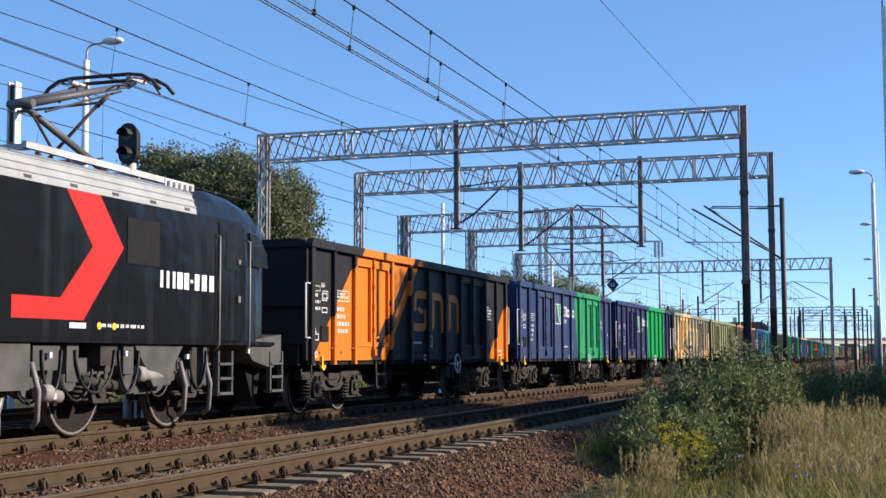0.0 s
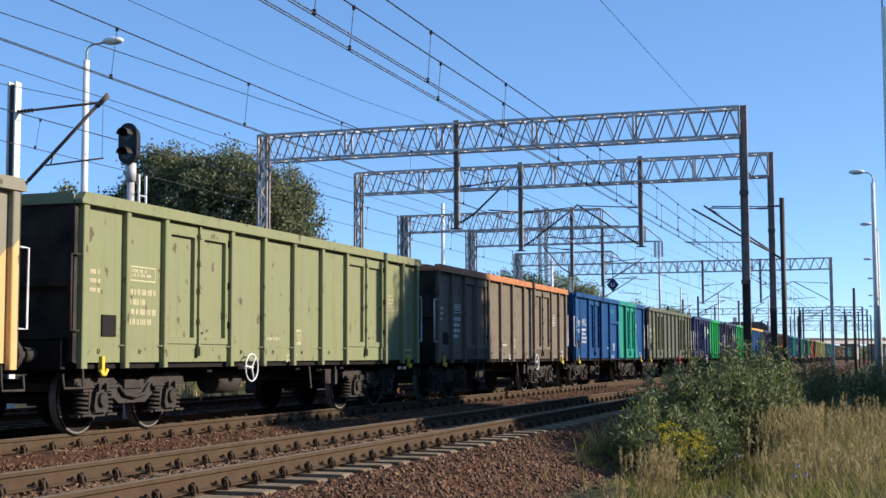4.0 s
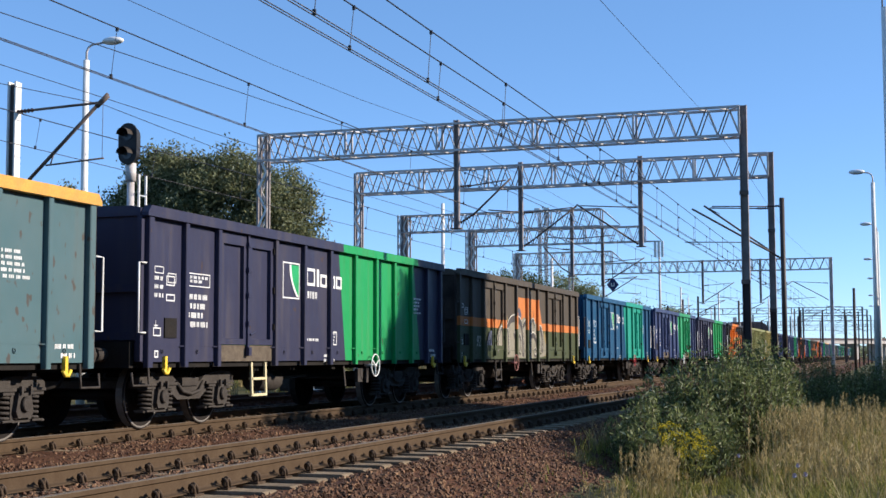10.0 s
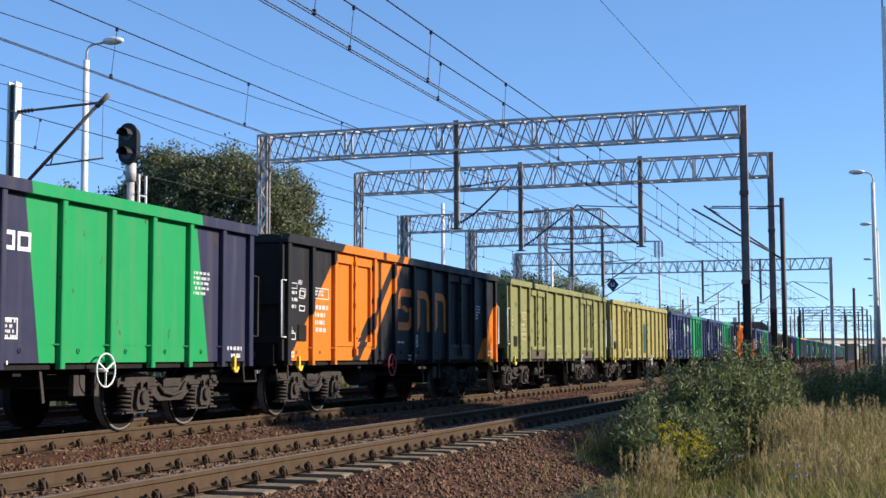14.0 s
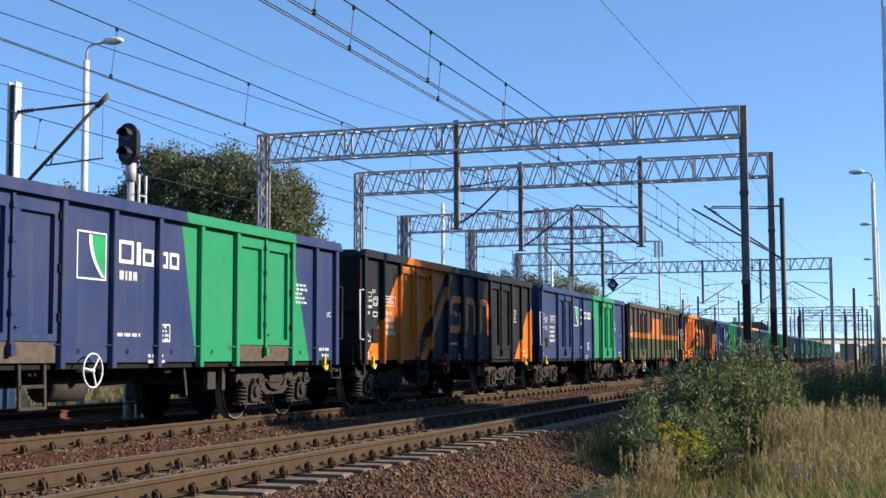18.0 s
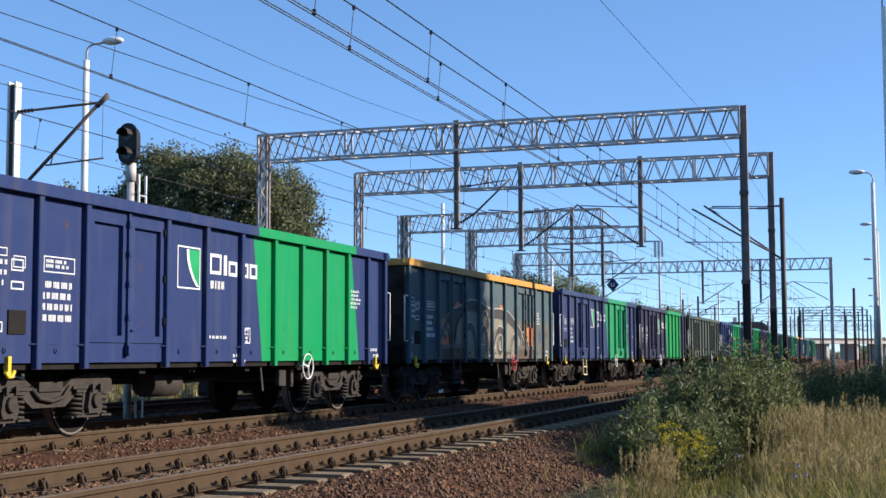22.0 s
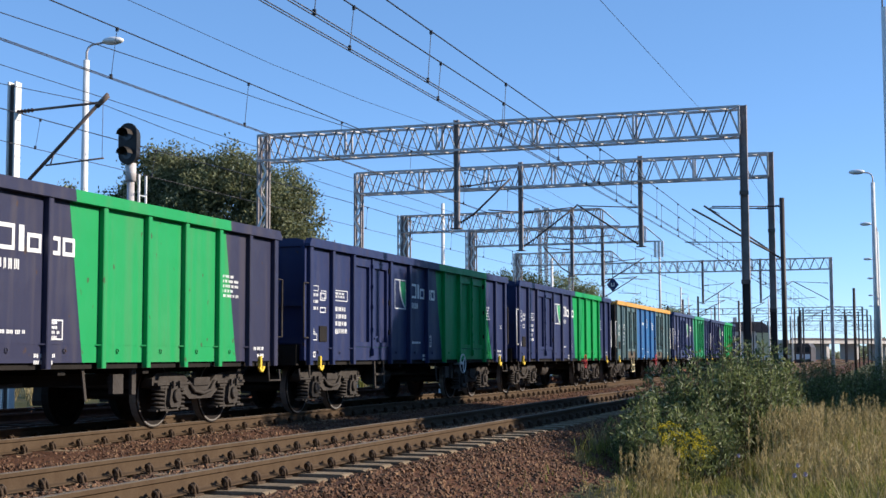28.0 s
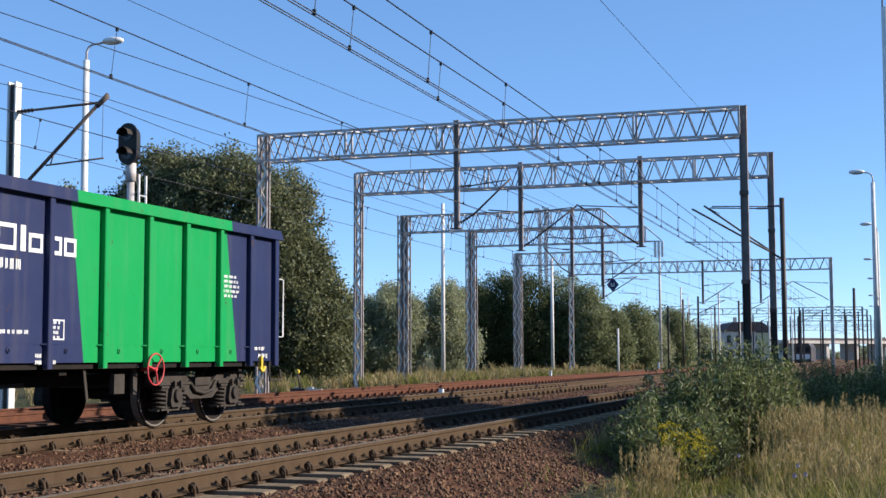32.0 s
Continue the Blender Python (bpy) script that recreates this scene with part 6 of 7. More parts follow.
STALK_DRY = leaf_material("dry_grass", (0.19, 0.155, 0.065), (0.49, 0.385, 0.185), 0.4, (0.66, 0.54, 0.31))
STALK_GREEN = leaf_material("green_grass", (0.09, 0.10, 0.024), (0.36, 0.34, 0.088), 0.4)
GOLD = leaf_material("goldenrod_bloom", (0.40, 0.32, 0.010), (0.68, 0.56, 0.022), 0.3)
BLOSSOM = leaf_material("chicory_bloom", (0.36, 0.34, 0.50), (0.50, 0.48, 0.62), 0.2)


def leaf_quads(rng, at, size, tall=2.0, droop=0.0):
    """One folded diamond for each point."""
    n = len(at)
    a = rng.normal(size=(n, 3))
    a[:, 2] -= droop
    a /= np.linalg.norm(a, axis=1)[:, None]
    b = np.cross(a, rng.normal(size=(n, 3)))
    b /= np.linalg.norm(b, axis=1)[:, None] + 1e-9
    s = size * rng.uniform(0.6, 1.3, n)[:, None]
    v = np.stack([at, at + a * s * tall / 2 + b * s / 2, at + a * s * tall, at + a * s * tall / 2 - b * s / 2], 1).reshape(-1, 3)
    f = np.arange(4 * n).reshape(-1, 4)
    return v, f


def limb(bm, p, q, r0, r1, rnd, bends=3):
    pts = [Vector(p).lerp(Vector(q), i / bends) + (Vector((rnd.uniform(-1, 1), rnd.uniform(-1, 1), rnd.uniform(-.4, .4))) * 0.12 * (Vector(q) - Vector(p)).length / bends if 0 < i < bends else Vector()) for i in range(bends + 1)]
    for i in range(bends):
        tube(bm, pts[i], pts[i + 1], r0 + (r1 - r0) * i / bends, r0 + (r1 - r0) * (i + 1) / bends, 7, i in (0, bends - 1))


def tree(x, y, z, blobs, clumps, per, spread, size, material, label, seed, tall=2.0, droop=0.0, name="tree", trunk=0.22, fuzz=0.12):
    """Tapered trunk, limbs to each mass of the crown, and a crown of leaf clumps with gaps. Blobs: (dx, dy, dz, rx, ry, rz)."""
    rng, rnd = np.random.default_rng(seed), random.Random(seed)
    t = thing(name, pose(x, y, z), label, "tree", "trees")
    bm = bmesh.new()
    low = min(b[2] for b in blobs)
    top = max(b[2] for b in blobs)
    limb(bm, (0, 0, -0.3), (0.1, 0, max(1.0, top * 0.75)), trunk, trunk * 0.4, rnd, 4)
    part("trunk", bm, BARK, t)
    for b in blobs:
        for _ in range(3):
            bm = bmesh.new()
            e = (b[0] + rnd.uniform(-.6, .6) * b[3], b[1] + rnd.uniform(-.6, .6) * b[4], b[2] + rnd.uniform(-.2, .7) * b[5])
            limb(bm, (0, 0, max(0.3, min(b[2] * 0.5, top * 0.6))), e, trunk * 0.4, 0.02, rnd)
            part("limb", bm, BARK, t)
    vol = np.array([b[3] * b[4] * b[5] for b in blobs]) ** 0.7
    pick = rng.choice(len(blobs), clumps, p=vol / vol.sum())
    B = np.array(blobs)[pick]
    d = rng.normal(size=(clumps, 3))
    d /= np.linalg.norm(d, axis=1)[:, None]
    rad = rng.uniform(0.25, 1.0, clumps) ** 0.45 * (1 + fuzz * rng.normal(size=clumps))
    c = B[:, :3] + d * rad[:, None] * B[:, 3:]
    c = c[c[:, 2] > 0.15]
    at = np.repeat(c, per, 0) + rng.normal(size=(len(c) * per, 3)) * spread
    at = at[at[:, 2] > 0.05]
    v, f = leaf_quads(rng, at, size, tall, droop)
    tagged(part("crown", poly_mesh("crown", v.tolist(), f.tolist(), material), None, t, "dense leafy crown with gaps"), kind="stuff")
    return t


def blades(rng, x, y, z, height, width, lean):
    """Tapered bent blades, three joints each."""
    n = len(x)
    a = rng.uniform(0, 6.28, n)
    dx, dy = np.cos(a) * lean, np.sin(a) * lean
    px, py = -np.sin(a) * width / 2, np.cos(a) * width / 2
    rows = []
    for f, w in ((0, 1.0), (0.5, 0.8), (0.85, 0.45)):
        cx, cy, cz = x + dx * height * f * f, y + dy * height * f * f, z + height * f * (1 - 0.25 * lean * f)
        rows += [np.stack([cx - px * w, cy - py * w, cz], 1), np.stack([cx + px * w, cy + py * w, cz], 1)]
    rows.append(np.stack([x + dx * height * 1.1, y + dy * height * 1.1, z + height * (1 - 0.3 * lean)], 1))
    v = np.stack(rows, 1).reshape(-1, 3)
    k = np.arange(n)[:, None] * 7
    quads = np.concatenate([k + np.array((0, 1, 3, 2)), k + np.array((2, 3, 5, 4))]).tolist()
    tris = (k + np.array((4, 5, 6))).tolist()
    return v.tolist(), quads + tris


def heights(x, y):
    return np.array([ground_height(a, b) for a, b in zip(x, y)]) + np.array([0.08 * noise.noise((a * 0.6, b * 0.6, 0)) if a > -3.4 and 0 < b < 60 else 0 for a, b in zip(x, y)])


def meadow(name, rng, zone, n, height, width, lean, material, label, power=1.0):
    """Grass in tufts: blades that spread from shared roots, each tuft with a height of its own."""
    x0, x1, y0, y1 = zone
    per = 16
    m = n // per
    cx, cy = rng.uniform(x0, x1, m), y0 + (y1 - y0) * rng.uniform(0, 1, m) ** power
    patch = np.array([noise.noise((a * 0.9, b * 0.5, 7 if material is STALK_DRY else 31)) for a, b in zip(cx, cy)])
    keep = patch + rng.uniform(-0.3, 0.3, m) > -0.18
    cx, cy, patch = cx[keep], cy[keep], patch[keep]
    tall = rng.uniform(0.55, 1.2, len(cx)) * (1 + 0.4 * patch)
    x = np.repeat(cx, per) + rng.normal(size=len(cx) * per) * 0.05
    y = np.repeat(cy, per) + rng.normal(size=len(cx) * per) * 0.05
    h = height * np.repeat(tall, per) * rng.uniform(0.5, 1.1, len(x))
    low = (x > -4.6) & (x < -1.5) & (y < 18.6)      # trodden strip before the weeds
    h = np.where(low, h * 0.45, h)
    bare = (x < -2.5) & (x > -6) & (y > 8) & (y < 18) & (rng.uniform(0, 1, len(x)) < np.clip((-2.5 - x) / 1.0, 0, 0.97))
    x, y, h = x[~bare], y[~bare], h[~bare]
    v, f = blades(rng, x, y, heights(x, y) - 0.02, h, width * rng.uniform(0.6, 1.3, len(x)), lean * rng.uniform(0.3, 1.4, len(x)))
    return tagged(new(name, poly_mesh(name, v, f, material)), label, "grass", kind="stuff")


def plumes(name, rng, spots, material, label):
    """Tall dry grass with feathery heads."""
    V, F, k = [], [], 0
    for x, y, h in spots:
        z = ground_height(x, y)
        lean = Vector((rng.normal() * 0.10, rng.normal() * 0.10, 1))
        n = 26
        f = rng.uniform(0.68, 1.0, n)
        at = np.array([(x + lean.x * h * u, y + lean.y * h * u, z + h * u) for u in f]) + rng.normal(size=(n, 3)) * 0.007
        v, q = leaf_quads(rng, at, 0.010, 6.5, -3.0)
        V.append(v), F.append(q + k)
        k += len(v)
        s = 0.004
        p, t = np.array((x, y, z)), np.array((x + lean.x * h, y + lean.y * h, z + h))
        v = np.array([p + (s, 0, 0), p - (s, 0, 0), t - (s / 2, 0, 0), t + (s / 2, 0, 0)])
        V.append(v), F.append(np.arange(4)[None] + k)
        k += 4
    return tagged(new(name, poly_mesh(name, np.concatenate(V).tolist(), np.concatenate(F).tolist(), material)), label, "grass", kind="stuff")


def weed_bush(x, y, rx, ry, h, stems, seed, material, label):
    """A clump of upright leafy stems."""
    rng, rnd = np.random.default_rng(seed), random.Random(seed)
    t = thing("weed_bush", pose(x, y, ground_height(x, y)), label, "shrub", "weeds beside the track")
    bm, at = bmesh.new(), []
    for i in range(stems):
        a, r = rnd.uniform(0, 6.28), math.sqrt(rnd.random())
        bx0, by0 = rx * r * math.cos(a), ry * r * math.sin(a)
        hh = h * (1 - 0.45 * r * r) * rnd.choice((rnd.uniform(0.4, 0.75), rnd.uniform(0.6, 1.0), rnd.uniform(0.9, 1.28)))
        tx, ty = bx0 * 1.18 + rnd.uniform(-.15, .15), by0 * 1.18 + rnd.uniform(-.15, .15)
        tube(bm, (bx0, by0, -0.25), (tx, ty, hh), 0.007, 0.003, 4, False)
        n = int(60 * hh) + 8
        f = rng.uniform(0.12, 1.02, n)
        side = rng.normal(size=(n, 2)) * 0.055 * (1.2 - 0.5 * f)[:, None]
        at.append(np.stack([bx0 + (tx - bx0) * f + side[:, 0], by0 + (ty - by0) * f + side[:, 1], hh * f], 1))
    tagged(part("undergrowth", bm, BARK, t, "thin upright stems"), kind="stuff")
    v, q = leaf_quads(rng, np.concatenate(at), 0.028, 3.2, -0.6)
    tagged(part("leaves", poly_mesh("leaves", v.tolist(), q.tolist(), material), None, t, "narrow green leaves"), kind="stuff")
    return t


def build_plants():
    rng = np.random.default_rng(11)
    willow = "dark green bushy willow tree beyond the tracks"
    tree(-27.4, 52.5, -0.2, [(-3.0, 0, 7.6, 1.9, 2.2, 3.0), (-0.2, 0, 7.3, 2.4, 2.6, 3.0), (2.2, 0.3, 6.2, 1.7, 2.4, 3.4), (3.6, 0.2, 4.4, 1.2, 2.0, 1.9), (4.1, 0, 2.3, 1.9, 2.2, 2.4), (-2.0, -1, 4.2, 2.6, 2.5, 3.6), (1.2, -1, 2.9, 3.2, 2.5, 2.9)], 3600, 80, 0.22, 0.08, LEAF_DARK, willow, 1, 2.2, 0.0, "tree", 0.24, 0.09)
    tree(-33.2, 53.0, -0.2, [(0.3, 0, 6.7, 0.9, 1.6, 2.3), (0.2, 0, 3.6, 1.8, 2.0, 3.2)], 700, 80, 0.22, 0.08, LEAF_DARK, willow, 2, 2.2, 0.0, "tree", 0.2, 0.1)
    tree(-35.5, 52.0, -0.2, [(0, 0, 7.4, 0.55, 0.9, 1.7), (-0.1, 0, 4.6, 1.1, 1.4, 3.4)], 420, 60, 0.22, 0.08, LEAF_DARK, willow, 3, 2.2, 0.0, "tree", 0.2, 0.1)
    pale = "pale green feathery willow in the distance behind the line"
    tree(-31.4, 84, -0.2, [(-0.2, 0, 4.4, 1.1, 1.8, 1.75), (-2.3, 0, 3.4, 1.2, 1.8, 1.9), (1.2, 0, 3.4, 1.1, 1.8, 1.8), (-1.0, 0, 1.6, 2.8, 2, 1.8)], 1300, 60, 0.24, 0.075, LEAF_PALE, pale, 4, 2.4, 1.2, "tree", 0.2, 0.08)
    tree(-28.6, 86, -0.2, [(0.2, 0, 4.0, 1.2, 1.8, 2.2), (0.8, 0, 2.0, 1.6, 2, 2.0)], 800, 60, 0.24, 0.075, LEAF_PALE, pale, 5, 2.4, 1.2, "tree", 0.2, 0.08)
    tree(-34.6, 82, -0.2, [(0.2, 0, 2.2, 1.8, 2, 2.2), (-2.2, 0, 2.0, 2.4, 2, 2.2)], 800, 60, 0.24, 0.075, LEAF_PALE, pale, 6, 2.4, 0.8, "tree", 0.2, 0.08)
    deep = "dark green tree beside the siding in the distance"
    # shaded left and sunlit, hazy right of the stand are put into leaf colour
    for i, (x, y, h, w) in enumerate(((-35.2, 115, 8.0, 1.7), (-33.2, 117, 8.9, 2.0), (-30.4, 116, 8.8, 2.2), (-27.8, 118, 8.5, 2.1), (-25.4, 117, 7.6, 1.8), (-23.6, 119, 5.6, 1.3), (-22.9, 127, 6.2, 1.5), (-22.9, 152, 6.3, 1.5))):
        tree(x, y, -0.2, [(0, 0, h * 0.66, w, w, h * 0.34), (0.5, 0, h * 0.32, w * 1.1, w, h * 0.34), (-0.6, 0, h * 0.35, w * 1.05, w, h * 0.33)], 720, 50, 0.3, 0.105, LEAF_DEEP if i < 3 else LEAF_HAZED, deep, 20 + i, 2.0, 0.0, "tree", 0.22, 0.07)
    for i, (x, y, h, w) in enumerate(((-27.0, 150, 4.9, 1.7), (-24.6, 148, 4.8, 1.6))):
        tree(x, y, -0.2, [(0, 0, h * 0.6, w, w, h * 0.4), (0.3, 0, h * 0.3, w * 1.1, w, h * 0.3)], 420, 50, 0.3, 0.1, LEAF_PALE, pale, 30 + i, 2.2, 0.8, "tree", 0.15, 0.08)
    for i, (x, y, h, w) in enumerate(((-33.0, 215, 8.0, 3.2), (-36.5, 225, 8.8, 3.0), (-31.0, 235, 6.5, 2.6), (-45, 240, 6.0, 5.0), (-60, 200, 7.5, 5), (-75, 190, 8.0, 6), (-52, 130, 7.0, 5), (-48, 105, 6.5, 4), (-44, 88, 6.0, 4), (-40, 70, 6.0, 4))):
        tree(x, y, 0, [(0, 0, h * 0.62, w, w, h * 0.38), (w * 0.4, 0, h * 0.3, w, w, h * 0.34)], 380, 20, 0.5, 0.26, LEAF_DARK if i % 2 else LEAF_PALE, "hazy green tree in the distance", 40 + i, 1.8)
    # the thicket on the sunny side, beside the picture, that shades the line
    for i, (x, y, h, w) in enumerate(((4.5, 26.7, 5.6, 1.6), (4.6, 31.6, 8.6, 1.5), (4.6, 33.4, 9.9, 1.9), (4.8, 35.0, 9.6, 1.6), (4.5, 30.9, 6.4, 1.6))):
        tree(x, y, -0.5, [(0, 0, 0.5 + (h + 5.2) / 2, w, w * 1.1, (h - 4.2) / 2), (0.2, 0, 5.6, w, w * 1.2, 1.2)], 1500, 40, 0.24, 0.11, LEAF_DARK, "leafy roadside tree with a bare trunk", 70 + i, 2.2)
    # unseen low bushes, added to shade the weeds at the right edge
    for i, (x, y, h, w) in enumerate(((3.6, 38.0, 4.6, 1.5), (3.8, 41.5, 4.9, 1.8), (3.6, 45.5, 4.6, 1.9), (3.8, 50.0, 5.0, 2.0), (3.9, 55.0, 4.8, 2.2))):
        tree(x, y, -0.5, [(0, 0, h * 0.55, w, w * 1.2, h * 0.45), (0.2, 0.3, h * 0.3, w, w * 1.3, h * 0.3)], 700, 40, 0.26, 0.12, LEAF_DARK, "unseen low leafy bush added to shade the weeds", 90 + i, 2.2, name="bush", trunk=0.08)
    # weeds and grass on the near side
    lab = "leafy green weeds on the embankment"
    for i, (x, y, rx, ry, h, n) in enumerate(((-3.7, 20.2, 0.32, 1.0, 0.6, 50), (-3.4, 19.8, 0.36, 1.2, 0.95, 95), (-3.0, 18.8, 0.42, 0.9, 0.85, 120), (-2.5, 18.9, 0.4, 0.9, 0.9, 150), (-3.55, 22.6, 0.55, 1.6, 1.25, 160), (-2.8, 20.8, 0.5, 1.2, 1.42, 200), (-2.2, 21.0, 0.4, 1.2, 1.55, 170), (-1.75, 21.4, 0.36, 1.1, 1.6, 150), (-3.2, 26.5, 0.7, 1.6, 1.45, 180), (-2.6, 25.5, 0.7, 1.6, 1.55, 220), (-3.3, 30.5, 0.6, 2.0, 1.5, 140), (-2.5, 29.5, 0.6, 2.0, 1.65, 200), (-2.0, 24.6, 0.45, 1.4, 1.45, 160), (-1.7, 44.0, 0.9, 3.5, 1.35, 150), (-0.7, 42.0, 0.8, 3.5, 1.3, 130), (-0.4, 50.0, 0.9, 4.0, 1.5, 120), (-2.6, 50.0, 0.8, 4.0, 1.3, 120))):
        weed_bush(x, y, rx, ry, h, n, 100 + i, LEAF_WEED, lab)
    g = thing("goldenrod", pose(-2.42, 16.6, ground_height(-2.42, 16.6)), "goldenrod plant with bright yellow blooms", "flower")
    bm, at, low = bmesh.new(), [], []
    for i in range(11):
        x, y, h = rng.normal() * 0.12, rng.normal() * 0.12, rng.uniform(0.52, 0.86)
        tube(bm, (x * 0.4, y * 0.4, -0.1), (x * 1.4, y * 1.4, h), 0.006, 0.003, 4, False)
        for _ in range(26):
            u = rng.uniform(0.1, 0.8)
            low.append((x * (0.4 + u), y * (0.4 + u), h * u))
        for _ in range(9):
            a, u, reach = rng.uniform(0, 6.28), rng.uniform(0.74, 1.0), rng.uniform(0.07, 0.17)
            for d in np.linspace(0.0, 1.0, 20):
                at.append((x * 1.4 * u + math.cos(a) * d * reach, y * 1.4 * u + math.sin(a) * d * reach, h * u + reach * (1.3 * d - 1.1 * d * d) + rng.normal() * 0.004))
    tagged(part("undergrowth", bm, LEAF_WEED, g, "thin green flower stems"), kind="stuff")
    v, q = leaf_quads(rng, np.array(low), 0.016, 6.0, -0.5)
    tagged(part("leaves", poly_mesh("leaves", v.tolist(), q.tolist(), STALK_GREEN), None, g, "narrow bright green leaves"), kind="stuff")
    v, q = leaf_quads(rng, np.array(at), 0.010, 1.8)
    tagged(part("bloom", poly_mesh("blooms", v.tolist(), q.tolist(), GOLD), None, g, "arching sprays of tiny yellow flowers"), kind="stuff")
    meadow("dry_grass", rng, (-4.3, 1.2, 11.5, 24), 12000, 0.48, 0.012, 0.45, STALK_DRY, "dry beige grass on the embankment", 1.2)
    meadow("green_grass", rng, (-4.2, 1.2, 11.5, 24), 27000, 0.40, 0.014, 0.5, STALK_GREEN, "green grass among the dry stalks", 1.2)
    meadow("dry_grass", rng, (-2.6, 1.5, 23, 45), 7500, 0.55, 0.012, 0.5, STALK_DRY, "dry beige grass on the embankment")
    meadow("green_grass", rng, (-3.2, 1.5, 23, 60), 16000, 0.5, 0.014, 0.6, STALK_GREEN, "green grass among the dry stalks")
    meadow("green_grass", rng, (-26, -18.7, 38, 95), 9000, 0.5, 0.03, 0.5, STALK_GREEN, "tall grass beyond the siding")
    meadow("dry_grass", rng, (-26, -18.9, 24, 95), 17000, 0.55, 0.03, 0.5, STALK_DRY, "tall pale grass beyond the siding")
    meadow("dry_grass", rng, (-40, -19, 95, 240), 9000, 0.7, 0.07, 0.5, STALK_DRY, "tall pale grass far down the line")
    spots = [(rng.normal(-2.62, 0.13), rng.uniform(15.2, 16.6), rng.uniform(0.3, 0.6)) for _ in range(90)]
    spots += [(rng.uniform(-1.75, 0.3), rng.uniform(17.5, 27), rng.uniform(0.55, 0.98)) for _ in range(260)]
    spots += [(rng.normal(-1.2, 0.2), rng.uniform(18.5, 21), rng.uniform(0.7, 1.0)) for _ in range(110)]
    spots += [(rng.uniform(-3.2, -2.2), rng.uniform(14, 17), rng.uniform(0.2, 0.35)) for _ in range(30)]
    spots += [(rng.uniform(-1.5, 0.1), rng.uniform(15.3, 18.5), rng.uniform(0.4, 0.7)) for _ in range(120)]
    plumes("feather_grass", rng, spots, STALK_DRY, "tall dry grass with feathery heads")
    for i, (x, y) in enumerate(((-1.75, 16.3), (-0.95, 13.9), (-1.0, 15.2), (-0.85, 14.0))):
        c = thing("chicory_flower", pose(x, y, ground_height(x, y)), "pale blue wild flower in the grass", "flower", "wild flowers")
        bm = bmesh.new()
        tube(bm, (0, 0, -0.05), (0.03, 0.0, 0.5), 0.004, 0.003, 4, False)
        part("stem", bm, STALK_GREEN, c)
        bm = bmesh.new()
        for j in range(9):
            a = j * 0.698
            bar(bm, (0.03, 0, 0.5), (0.03 + 0.024 * math.cos(a), -0.012, 0.5 + 0.024 * math.sin(a)), 0.011, 0.003)
        part("bloom", bm, BLOSSOM, c)


# ---- station end of the line ----
PLASTER = mat("pale_plaster", (0.66, 0.57, 0.50), 0.9, alt=(0.54, 0.46, 0.40), scale=0.8)
ROOFING = mat("dark_roofing", (0.13, 0.095, 0.09), 0.85, alt=(0.09, 0.065, 0.06), scale=1)
DECK = mat("bridge_concrete", (0.56, 0.51, 0.46), 0.85, alt=(0.44, 0.40, 0.36), scale=0.4)
PANE = mat("window_pane", (0.06, 0.07, 0.08), 0.1)
SIGN_BLUE = mat("sign_blue", (0.012, 0.03, 0.12), 0.5)


